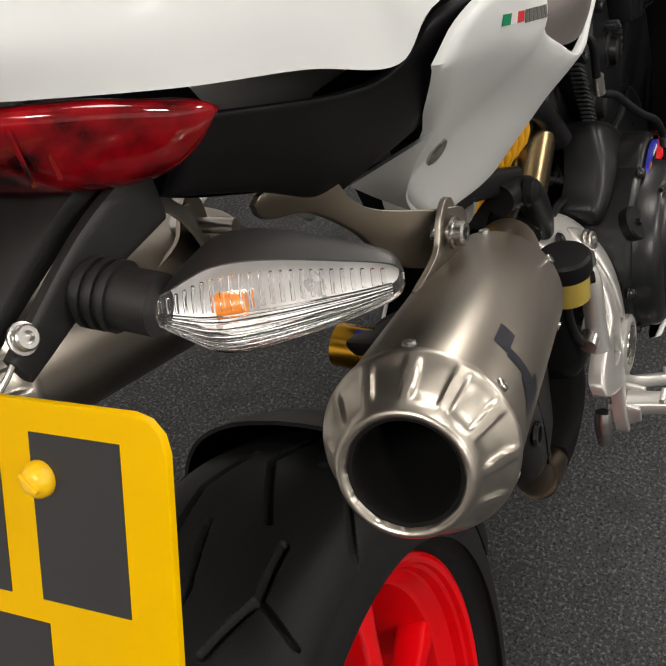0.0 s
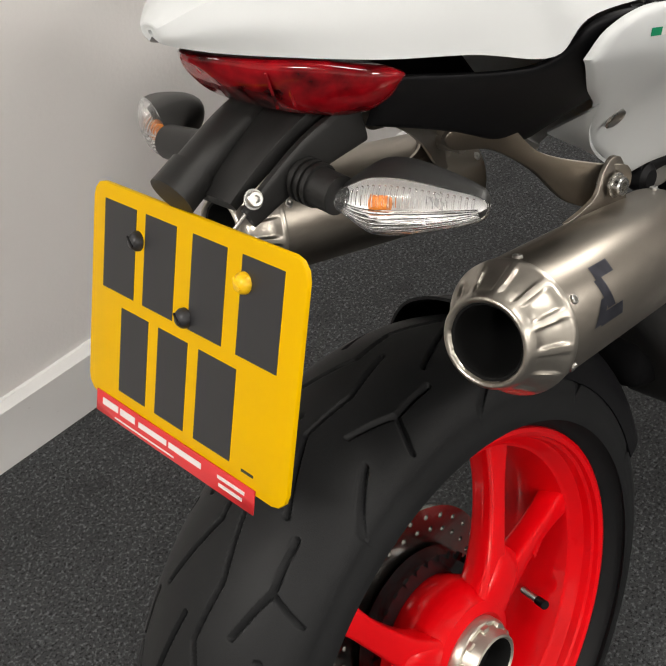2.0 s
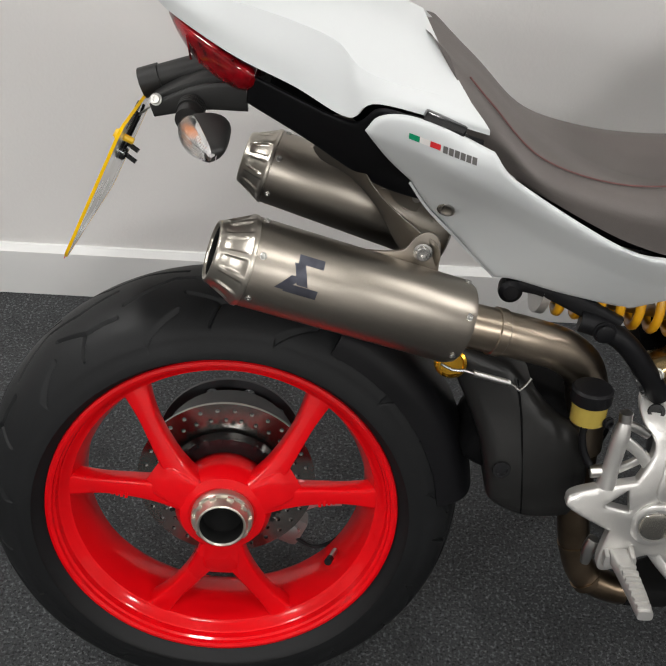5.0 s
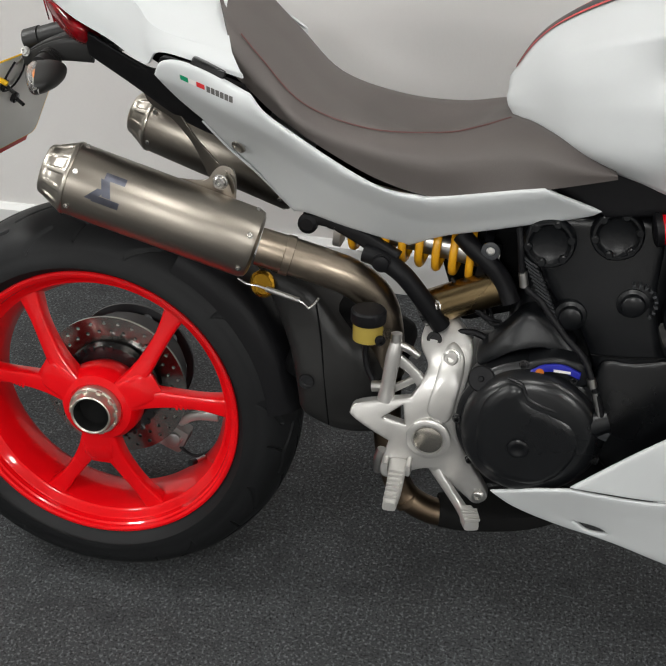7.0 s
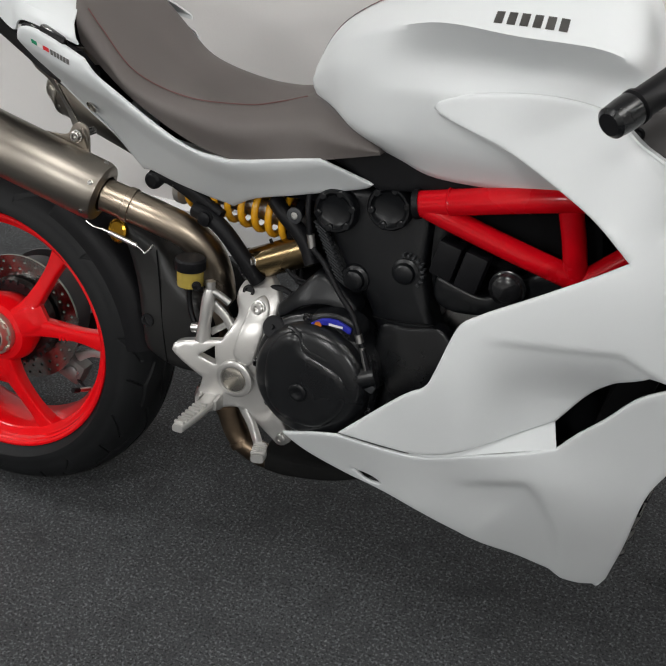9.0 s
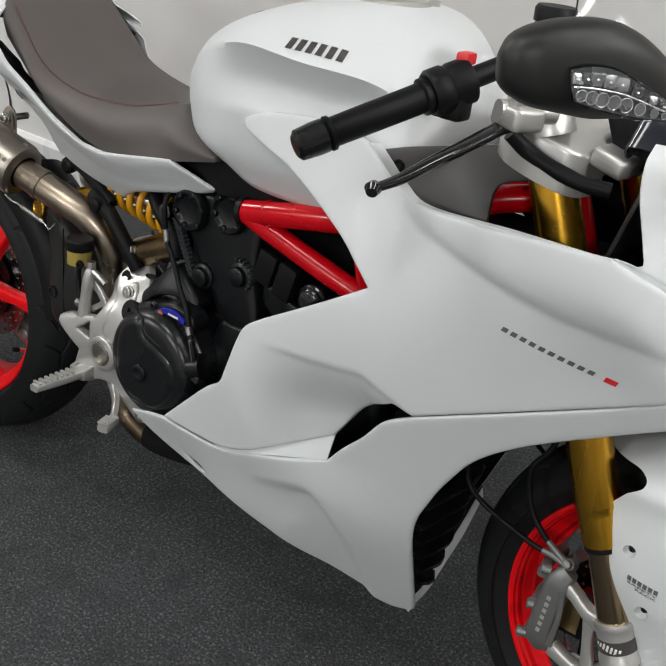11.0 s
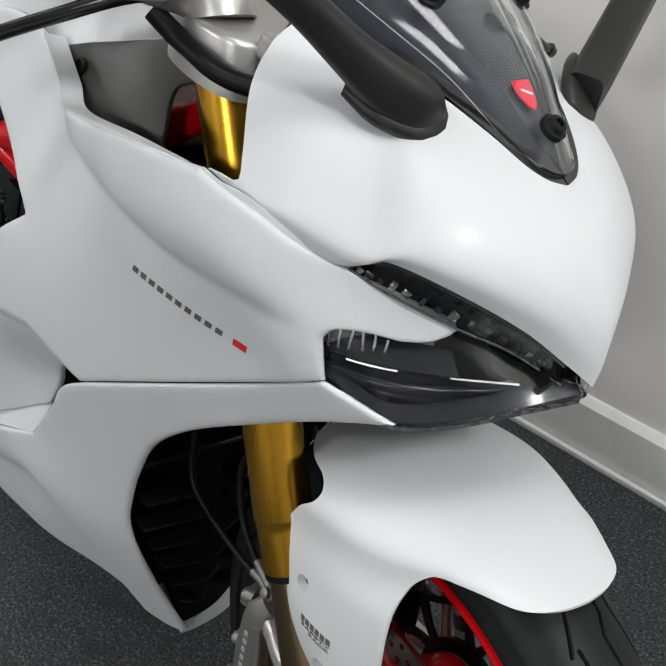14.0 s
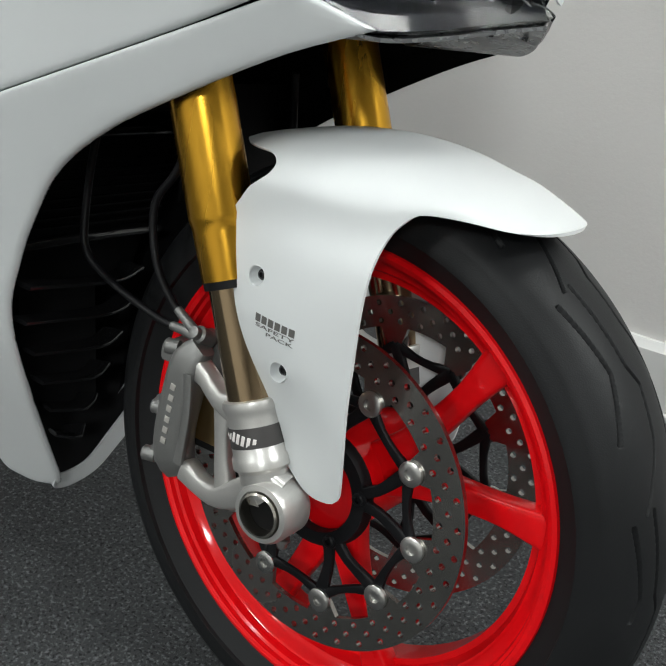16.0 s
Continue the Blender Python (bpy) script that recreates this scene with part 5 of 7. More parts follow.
    part("outlet", tube([(.478, -.127, .462), (.455, -.127, .459)], .008, 12), BOLT, mc)
    part("push_rod", tube([(.490, -.125, .528), (.505, -.122, .520), (.516, -.12, .512)], .006, 10), BOLT, mc)
    part("switch", join(tube([(.476, -.131, .36), (.472, -.131, .345), (.470, -.131, .322)], [.008, .009, .006], 12)), BOLT, mc)
    pot = part("fluid_pot", lathe([(0, .017), (.003, .021), (.028, .0215), (.030, .0215)], (.443, -.115, .523), (0, 0, 1), 32), FLUID, BIKE, "amber rear brake fluid pot with a black cap")
    part("pot_cap", lathe([(0, .0235), (.002, .0245), (.016, .0245), (.019, .022), (.019, 0)], (.443, -.115, .552), (0, 0, 1), 32), PLASTIC, pot)
    part("pot_screw", bolt((.463, -.130, .533), .006, (.4, -1, 0), .006), PLASTIC, pot)
    part("pot_hose", tube([(.443, -.115, .523), (.441, -.115, .505), (.446, -.118, .48), (.457, -.122, .462)], .0045, 10), PLASTIC, pot)


rearset()


def engine():
    e = part("engine_case", join(block((.34, .165, .20), pose(.75, .0, .40, 0, -8, 0), .04, 4), block((.19, .13, .30), pose(.735, .0, .58, 0, 12, 0), .03, 3), block((.26, .18, .18), pose(.95, .0, .46, 0, -20, 0), .03, 3)),
             ENGINE, BIKE, "matt black engine cases")
    C = (.675, -.128, .436)
    cl = part("clutch_cover", lathe([(-.055, .098), (.010, .100), (.014, .097), (.016, .092), (.034, .089), (.041, .082), (.044, .070), (.046, .045), (.0465, .0)], C, (0, -1, 0), 72),
              CLUTCH, BIKE, "round black clutch cover")
    for i in range(9):
        a = radians(20 + 40 * i)
        part("cover_bolt", bolt((C[0] + .097 * math.cos(a), -.141, C[2] + .097 * math.sin(a)), .0055, (0, -1, 0), .007), GLOSS, cl)
    ridge = [(.640, -.1660, .522), (.659, -.1700, .517), (.668, -.1720, .498), (.693, -.1720, .488), (.721, -.1680, .480), (.738, -.1600, .462)]
    part("cover_ridge", tube(ridge, .0026, 8), CLUTCH, cl)
    face = [(.603, .440), (.612, .485), (.640, .514), (.662, .512), (.670, .494), (.700, .484), (.734, .464), (.742, .425), (.722, .385), (.690, .365), (.640, .370), (.612, .395)]
    part("cover_face", panel(face, flat(-.1758), .014, .012, .010), CLUTCH, cl)
    part("pump_bulge", tube([(.655, -.168, .420), (.668, -.163, .424), (.70, -.158, .438), (.735, -.152, .454), (.772, -.142, .468)], [.006, .012, .0170, .020, .021], 24), ENGINE, cl)
    part("pump_boss", lathe([(0, .015), (.002, .0145), (.0035, .012), (.0035, .008), (.002, .006), (.002, 0)], (.664, -.1765, .423), (0, -1, 0), 28), ENGINE, cl)
    lab = part("oil_label", panel([(.667, .527, 1), (.684, .538), (.708, .541), (.731, .533, 1), (.730, .524, 1), (.708, .531), (.686, .529), (.669, .519, 1)], flat(-.1500), .004, .0002, .02), BLUE, BIKE, "blue curved label with an orange dot")
    part("label_dot", lathe([(0, .0055), (.0006, .0055), (.0006, 0)], (.679, -.1500, .5275), (0, -1, 0), 16), ORANGE, lab)
    part("label_bar", panel([(.696, .5345, 1), (.718, .5340, 1), (.718, .5305, 1), (.696, .5310, 1)], flat(-.1506), .0006, 0, .05), PALE, lab)
    part("label_mount", panel([(.650, .510), (.662, .534), (.70, .548), (.738, .538), (.742, .512), (.70, .500), (.66, .49)], flat(-.144), .03, .006, .012), ENGINE, BIKE)
    part("oil_filler", lathe([(0, .017), (.010, .018), (.012, .016), (.012, .004), (.016, .003), (.016, 0)], (.606, -.138, .500), (-.1, -1, .5), 24), PLASTIC, BIKE, "black oil filler cap")
    up = [(.592, .522), (.606, .537), (.630, .565), (.655, .588), (.69, .575), (.722, .548), (.715, .535), (.68, .545), (.64, .535), (.60, .505)]
    part("upper_cover", panel(up, spline([(.58, -.105, .52), (.655, -.105, .585), (.72, -.115, .545), (.64, -.125, .535)]), .03, .008, .01), ENGINE, BIKE, "black sculpted cover above the clutch")
    belt = [(.640, .700), (.66, .716), (.72, .722), (.79, .728), (.812, .70), (.814, .62), (.835, .548), (.872, .505), (.872, .46), (.82, .425), (.785, .43), (.762, .48), (.725, .56), (.685, .60), (.655, .65)]
    b = part("belt_cover", panel(belt, spline([(.65, -.078, .70), (.79, -.082, .72), (.74, -.09, .6), (.83, -.098, .5), (.80, -.096, .44), (.69, -.082, .62)]), .03, .012, .012), ENGINE, BIKE, "tall black timing belt cover")
    low = [(.757, .524), (.80, .532), (.850, .541), (.876, .510), (.890, .455), (.86, .400), (.815, .370), (.776, .385), (.757, .45)]
    part("lower_belt_cover", panel(low, spline([(.757, -.100, .52), (.85, -.101, .54), (.88, -.112, .47), (.80, -.118, .40), (.76, -.112, .45)]), .02, .004, .010), ENGINE, BIKE, "black lower belt cover")
    for x, z in ((.670, .684), (.752, .704)):
        part("cover_cap", lathe([(0, .034), (.010, .033), (.013, .0305), (.013, .0275), (.008, .024), (.006, .021), (.006, 0)], (x, -.083, z), (0, -1, 0), 36), ENGINE, b)
        for k in range(6):
            a = radians(15 + 60 * k)
            part("cap_lug", lathe([(0, .0062), (.012, .0058), (.0136, .004), (.0136, 0)], (x + .0275 * math.cos(a), -.083, z + .0275 * math.sin(a)), (0, -1, 0), 12), ENGINE, b)
    for x, z in ((.709, .586), (.785, .613)):
        part("cover_boss", lathe([(0, .023), (.010, .021), (.012, .016), (.019, .0145), (.021, .011), (.021, 0)], (x, -.082, z), (0, -1, 0), 28), ENGINE, b)
    part("cover_joint", tube([(.742, -.0945, .535), (.78, -.097, .537), (.838, -.099, .545)], .0012, 6), DARK, b)
    for k in range(14):
        s = k / 13
        part("head_fin", block((.024, .012, .0026), pose(.648 + .040 * s, -.088, .656 - .080 * s, 0, 32, 0), .0006), SWING, b)
    for k in range(9):
        a = radians(-40 + 18 * k)
        part("pulley_tooth", block((.005, .016, .004), Matrix.Translation((.788 + .025 * math.cos(a), -.093, .617 + .025 * math.sin(a))) @ Matrix.Rotation(-a, 4, "Y"), .001), SWING, b)
    for x, z, h in ((.846, .650, .052), (.884, .640, .056)):
        r = part("relay", block((.034, .03, h), pose(x, -.095, z, 0, 14, 0), .004), PLASTIC, BIKE, "square black relay")
    brk = part("relay_bracket", panel([(.83, .615), (.87, .605), (.90, .60), (.925, .612), (.955, .640), (.99, .655), (1.02, .64), (1.0, .60), (.93, .575), (.86, .565), (.83, .58)], flat(-.085), .02, .006, .012), ENGINE, BIKE)
    part("plug", lathe([(0, .026), (.006, .026), (.009, .022), (.012, .021), (.016, .015), (.017, 0)], (.937, -.100, .628), (0, -1, 0), 32), GLOSS, brk, "shiny black round plug")
    # hoses and wires
    part("hose", tube([(.552, -.05, .668), (.572, -.058, .652), (.596, -.062, .634), (.616, -.064, .612), (.630, -.07, .585)], .013, 14), PLASTIC, BIKE, "black rubber hose")
    part("mount_bolt", lathe([(0, .0125), (.004, .0125), (.005, .010), (.005, .006), (-.002, .0055), (-.002, 0)], (.595, -.066, .655), (0, -1, .1), 28), SWING, BIKE)
    part("bolt_head", bolt((.595, -.068, .655), .0055, (0, -1, .1), .003), BOLT, BIKE)
    c = part("cable", tube([(.630, -.095, .70), (.634, -.108, .686), (.644, -.110, .632), (.667, -.120, .616), (.686, -.128, .596), (.708, -.138, .574), (.732, -.148, .554), (.747, -.154, .524), (.761, -.156, .490), (.769, -.156, .458)], .0042, 10), PLASTIC, BIKE, "black control cable")
    for p, q in (((.641, -.110, .648), (.645, -.110, .628)), ((.744, -.1535, .530), (.748, -.154, .518)), ((.752, -.155, .512), (.769, -.156, .456))):
        part("cable_sleeve", tube([p, q], .0058 if p[0] < .75 else .0046, 12), BOLT, c)
    part("cable_end", join(block((.016, .014, .014), pose(.770, -.154, .452, 0, 20, 0), .003), block((.036, .008, .010), pose(.758, -.152, .452, 0, 6, 0), .002)), SWING, c)
    part("wire", tube([(.560, -.07, .53), (.585, -.075, .536), (.615, -.08, .528), (.64, -.10, .545)], .005, 8), PLASTIC, BIKE)
    for i in range(5):
        part("wire", tube([(.545 + .014 * i, -.045, .60 - .01 * i), (.57 + .012 * i, -.06 - .004 * i, .575 - .008 * i), (.60 + .01 * i, -.065, .552)], .0028, 8), PLASTIC, BIKE)


engine()


def shock():
    a, b = np.array((.385, -.025, .662)), np.array((.585, -.02, .630))
    ax = (b - a) / np.linalg.norm(b - a)
    u = np.cross(ax, (0, 1, 0))
    u /= np.linalg.norm(u)
    w = np.cross(ax, u)
    turns, n = 7.5, 130
    p = [tuple(a + (b - a) * (.06 + .88 * i / n) + .034 * (u * math.cos(2 * math.pi * turns * i / n) + w * math.sin(2 * math.pi * turns * i / n))) for i in range(n + 1)]
    s = part("shock_absorber", tube([tuple(a - ax * .02), tuple(b + ax * .02)], .019, 20), BOLT, BIKE, "rear shock absorber with a yellow spring")
    part("spring", tube(p, .0058, 10, smooth=False), SPRING, s, "yellow coil spring")
    part("spring_seat", lathe([(-.006, .030), (-.006, .040), (.004, .040), (.006, .034), (.006, .02)], tuple(a), tuple(ax), 32), ALU, s)
    part("spring_seat", lathe([(-.006, .02), (-.006, .038), (.006, .038), (.006, .02)], tuple(b), tuple(ax), 32), PLASTIC, s)
    r = part("shock_reservoir", tube([(.515, -.05, .552), (.620, -.045, .602)], .0260, 32), RESERVOIR, BIKE, "gold-brown shock reservoir")
    part("reservoir_cap", tube([(.508, -.0505, .5485), (.520, -.05, .555)], .0268, 28), GLOSS, r)
    part("reservoir_bolt", bolt((.528, -.070, .566), .0075, (-.3, -1, .3), .010), BOLT, r)


shock()


def subframe():
    t = part("subframe_tube", tube([(.425, -.070, .634), (.45, -.074, .628), (.482, -.078, .610), (.518, -.074, .566), (.538, -.068, .535)], .0135, 18), PLASTIC, BIKE, "black subframe tube")
    part("subframe_arm", beam([(.335, -.052, .668), (.37, -.056, .668), (.42, -.062, .652), (.47, -.07, .628)], (0, 1, 0), [(.018, .018), (.016, .016), (.016, .022), (.016, .026)]), PLASTIC, BIKE, "black bracket under the tail panel")
    part("tube_bolt", bolt((.452, -.086, .628), .011, (0, -1, 0), .008, False), PLASTIC, t)
    part("peg_plug", lathe([(-.01, .012), (.004, .0145), (.010, .014), (.014, .009), (.014, 0)], (.341, -.052, .662), (0, -1, 0), 24), PLASTIC, BIKE)
    part("side_trim", panel([(.655, .764, 1), (.70, .785), (.742, .797, 1), (.79, .778), (.84, .770), (.93, .778, 1), (.93, .755, 1), (.84, .742), (.735, .728, 1)], flat(-.098), .03, .004, .012), PLASTIC, BIKE, "black trim below the tank")
    # near-black fillers added where deep shade should stop the wall showing through
    part("frame_gap_filler", block((.24, .10, .20), pose(.93, 0, .68, 0, -10, 0), .02), DARK, BIKE, "near-black block added to fill the gaps between the frame tubes")
    part("tank_gap_filler", block((.26, .12, .10), pose(.66, 0, .73, 0, -4, 0), .015), DARK, BIKE, "near-black block added to fill the gap under the tank")
    part("shock_gap_filler", block((.16, .09, .17), pose(.60, .075, .60, 0, -20, 0), .02, 2), DARK, BIKE, "near-black block added to fill the gap behind the shock absorber")
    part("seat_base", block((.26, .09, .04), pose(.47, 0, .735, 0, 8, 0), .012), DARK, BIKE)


subframe()


def frame_tubes():
    f = part("trellis_frame", tube([(.800, -.108, .724), (.90, -.110, .748), (1.0, -.108, .769), (1.06, -.10, .775)], .0185, 20), FRAME_RED, BIKE, "red tubular trellis frame")
    part("frame_tube", tube([(.812, -.108, .722), (.845, -.107, .711), (.93, -.098, .683), (1.022, -.088, .655)], .0165, 20), FRAME_RED, f)
    part("frame_tube", tube([(1.0, -.104, .768), (1.014, -.096, .71), (1.025, -.088, .645)], .0165, 20), FRAME_RED, f)
    part("frame_tube", tube([(1.05, -.10, .775), (1.11, -.09, .80), (1.165, -.075, .842), (1.21, -.05, .855)], .018, 20), FRAME_RED, f)
    part("frame_tube", tube([(1.03, -.088, .65), (1.10, -.075, .71), (1.2, -.05, .79)], .016, 20), FRAME_RED, f)
    part("frame_tube", tube([(1.165, .075, .842), (1.05, .10, .775), (.90, .110, .748), (.800, .108, .724)], .0185, 20), FRAME_RED, f)
    part("frame_tube", tube([(1.022, .088, .655), (.93, .098, .683), (.842, .108, .712)], .0165, 20), FRAME_RED, f)
    part("head_tube", tube([(1.268, 0, .765), (1.212, 0, .905)], .034, 28), FRAME_RED, f)
    part("frame_end", lathe([(0, .021), (.008, .021), (.010, .018), (.010, 0)], (.802, -.108, .7245), (-1, -.1, -.2), 28), PLASTIC, f)
    part("weld_ring", lathe([(-.002, .0195), (0, .0205), (.002, .0195)], (.845, -.108, .735), (1, 0, .24), 24), FRAME_RED, f)


frame_tubes()


def exhaust_under():
    part("header_pipe", tube([(.463, -.044, .44), (.467, -.046, .35), (.478, -.046, .285), (.494, -.043, .236), (.515, -.044, .216), (.545, -.044, .204), (.565, -.042, .202)], .0215, 24), HEADER, BIKE, "brown heat-tinted header pipe, darkened for the shade under the engine")
    for k, (p, q) in enumerate((((.478, -.046, .287), (.481, -.046, .276)), ((.503, -.0435, .223), (.509, -.0437, .215)))):
        part("pipe_ring", tube([p, q], .0235, 24), HEADER, BIKE, "raised weld ring on the header pipe")
    part("collector", beam([(.555, -.040, .205), (.60, -.030, .205), (.68, -.010, .215), (.76, .02, .235)], (0, 1, 0), [(.050, .040), (.075, .040), (.10, .036), (.10, .03)]), DEEP_BLACK, BIKE, "near-black exhaust collector under the engine")
    part("sump", block((.26, .13, .08), pose(.81, 0, .282, 0, -4, 0), .03, 3), ENGINE, BIKE, "black engine sump")
    part("side_stand", beam([(.66, .13, .27), (.655, .20, .17), (.65, .262, .062), (.65, .268, .056)], (1, 0, 0), [(.026, .02), (.022, .018), (.02, .016), (.02, .014)]), PLASTIC, BIKE, "black side stand, folded out")


exhaust_under()


def radiator():
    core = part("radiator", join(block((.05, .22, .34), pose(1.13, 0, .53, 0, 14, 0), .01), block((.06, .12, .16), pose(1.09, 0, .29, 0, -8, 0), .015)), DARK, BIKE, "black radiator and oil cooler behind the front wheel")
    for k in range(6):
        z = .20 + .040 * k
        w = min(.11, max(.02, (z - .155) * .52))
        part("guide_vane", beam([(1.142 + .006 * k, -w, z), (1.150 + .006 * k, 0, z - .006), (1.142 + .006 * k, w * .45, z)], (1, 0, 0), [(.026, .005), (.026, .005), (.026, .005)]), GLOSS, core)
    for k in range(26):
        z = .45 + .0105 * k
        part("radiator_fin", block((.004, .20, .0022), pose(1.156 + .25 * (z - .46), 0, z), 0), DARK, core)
    # near-black block added beside the core to shut out the bright wall
    part("radiator_gap_filler", block((.05, .10, .44), pose(1.10, .155, .50, 0, 14, 0), .01), DARK, core)
    for z in (.435, .555):
        part("radiator_bar", beam([(1.16 + .25 * (z - .46), -.10, z), (1.168 + .25 * (z - .46), 0, z + .004), (1.16 + .25 * (z - .46), .10, z)], (1, 0, 0), [(.014, .010)] * 3), GLOSS, core)


radiator()


# ---- front end ----
def fork(side):
    """One upside-down fork leg: gold outer tube, polished stanchion, cast foot."""
    s = -side
    lo, hi = np.array((1.430, .113 * s, .485)), np.array((1.250, .108 * s, .925))
    ax = (hi - lo) / np.linalg.norm(hi - lo)
    L = np.linalg.norm(hi - lo)
    f = part("fork_tube", lathe([(-.002, .022), (-.001, .0258), (.040, .0268), (.046, .0270), (.049, .0277), (.053, .0284), (L, .0284), (L, .0)], tuple(lo), tuple(ax), 48), GOLD, BIKE, "gold anodised upside-down fork tube")
    part("fork_seal", lathe([(-.008, .0225), (-.008, .0250), (-.001, .0255), (-.001, .0225)], tuple(lo), tuple(ax), 40), PLASTIC, f)
    foot = lo - ax * .118
    part("stanchion", tube([tuple(lo), tuple(foot)], .0215, 36), BRASS, f, "polished bronze-coloured stanchion")
    q = foot - ax * .012
    cast = part("fork_foot", lathe([(.026, .022), (.025, .0258), (.020, .0268), (.016, .0255), (.010, .0245), (-.022, .0245), (-.025, .0262), (-.034, .0262), (-.038, .022), (-.06, .020)], tuple(q), tuple(ax), 40), ALU, BIKE, "cast aluminium fork foot")
    part("axle_clamp", join(lathe([(0, .026), (.004, .0285), (.034, .0285), (.039, .026), (.040, .0215), (.030, .0205)], (FC[0] - .002, (.098 if s > 0 else -.098), FC[2]), (0, s, 0), 40),
                            beam([tuple(q - ax * .03), tuple(q - ax * .048), (FC[0], .112 * s, FC[2] + .012)], (0, 1, 0), [(.032, .040), (.032, .042), (.032, .042)])), ALU, cast)
    part("axle_end", lathe([(-.02, .0200), (.012, .0200), (.013, .0180), (.006, .0172), (-.02, .0168), (-.02, 0)], (FC[0] - .002, .128 * s, FC[2]), (0, s, 0), 40), STEEL, cast, "hollow steel axle end")
    # a near-black disc painted as the shade inside the axle
    part("axle_bore", lathe([(-.001, .0169), (0, .0169), (0, 0)], (FC[0] - .002, .1285 * s, FC[2]), (0, s, 0), 32), DEEP_BLACK, cast, "disc painted near-black for the shade in the hollow axle")
    w = q - ax * .004
    part("caliper_arm", beam([tuple(w + np.array((-.004, .004 * s, .012))), (1.438, .112 * s, .374), (1.416, .106 * s, .384), (1.398, .100 * s, .388)], (0, 1, 0), [(.024, .034), (.020, .019), (.018, .018), (.020, .024)]), ALU, cast)
    part("caliper_arm", beam([tuple(w + np.array((.016, .004 * s, -.048))), (1.452, .112 * s, .284), (1.424, .106 * s, .281), (1.400, .100 * s, .286)], (0, 1, 0), [(.024, .034), (.020, .022), (.018, .020), (.020, .024)]), ALU, cast)
    part("arm_web", beam([(1.442, .112 * s, .366), (1.447, .113 * s, .330), (1.456, .113 * s, .290)], (0, 1, 0), [(.016, .018), (.014, .014), (.016, .020)]), ALU, cast)
    for dx in (-.012, .012):
        part("clamp_bolt", bolt((FC[0] - .002 + dx, .112 * s, FC[2] - .028), .0050, (0, 0, -1), .009), BOLT, cast)
    lab = part("label_plate", lathe([(-.009, .0249), (.009, .0249)], tuple(q - ax * .006), tuple(ax), 40), GREYP, cast, "grey label with pale lettering")
    for k in range(7):
        a = radians(-42 + 12 * k) if s < 0 else radians(42 - 12 * k)
        u = np.array((math.sin(a), s * math.cos(a), 0))
        c = q - ax * .006 + u * .0250
        part("label_bar", block((.0030, .0008, .0090), Matrix.Translation(c) @ Matrix.Rotation(math.atan2(-u[0] * s, u[1] * s), 4, "Z"), .0002), PALE, lab)
    c = part("brake_caliper", beam([(1.398, .098 * s, .408), (1.389, .100 * s, .392), (1.384, .101 * s, .360), (1.380, .101 * s, .320), (1.382, .099 * s, .290), (1.388, .096 * s, .276)], (0, 1, 0),
                                   [(.020, .022), (.030, .034), (.030, .036), (.030, .036), (.028, .038), (.018, .026)], 20, 3.4), CALIPER, BIKE, "grey radial front brake caliper")
    part("caliper_half", beam([(1.392, .042 * s, .400), (1.380, .040 * s, .360), (1.378, .040 * s, .310), (1.388, .044 * s, .280)], (0, 1, 0), [(.020, .024), (.030, .040), (.030, .040), (.018, .026)], 16, 3.4), CALIPER, c)
    for z in (.392, .340, .288):
        part("caliper_bridge", beam([(1.362, .036 * s, z), (1.358, .068 * s, z), (1.364, .104 * s, z)], (0, 0, 1), [(.018, .016), (.016, .014), (.018, .016)], 12), CALIPER, c)
    part("caliper_rib", beam([(1.398, .114 * s, .385), (1.402, .114 * s, .345), (1.398, .113 * s, .295)], (0, 1, 0), [(.006, .010), (.005, .008), (.006, .010)], 12), CALIPER, c)
    for k in range(6):
        part("caliper_bar", block((.0058, .0010, .0062), pose(1.3835 - .0008 * k, .1162 * s, .367 - .0110 * k, 0, 8, 0), .0003), PRINT, c)
    for x, z in ((1.378, .398), (1.366, .284), (1.371, .335)):
        part("caliper_bolt", lathe([(0, .0075), (.012, .0075), (.014, .005), (.014, 0)], (x - .006, .100 * s, z), (-1, .35 * s, 0), 18), CALIPER, c)
    part("brake_pad", block((.05, .010, .07), pose(1.402, .080 * s, .338), .003), DEEP_BLACK, c)
    part("pad_spring", block((.03, .004, .05), pose(1.408, .088 * s, .338), .001), BRONZE, c)
    for name, p in (("brake_hose", [(1.384, .092 * s, .410), (1.368, .088 * s, .411), (1.345, .086 * s, .410), (1.319, .084 * s, .413), (1.260, .080 * s, .427), (1.223, .078 * s, .447), (1.213, .074 * s, .483), (1.210, .066 * s, .554), (1.215, .05 * s, .64)]),
                    ("brake_hose", [(1.388, .092 * s, .412), (1.372, .088 * s, .418), (1.349, .086 * s, .430), (1.320, .084 * s, .462), (1.306, .080 * s, .515), (1.326, .074 * s, .558), (1.330, .06 * s, .64)])):
        h = part(name, tube(p, .0040, 10), PLASTIC, BIKE, "black brake hose with steel ends")
        part("hose_end", tube([p[0], p[1], tuple(np.array(p[1]) * .2 + np.array(p[2]) * .8)], [.0050, .0050, .0045], 12), CALIPER, h)
    part("banjo_bolt", lathe([(-.012, .0085), (.004, .0085), (.006, .006), (.012, .0055), (.013, .003)], (1.392, .096 * s, .416), (-.1, s, .5), 16), CALIPER, c)


fork(1)
steered(fork, STEER, -1)


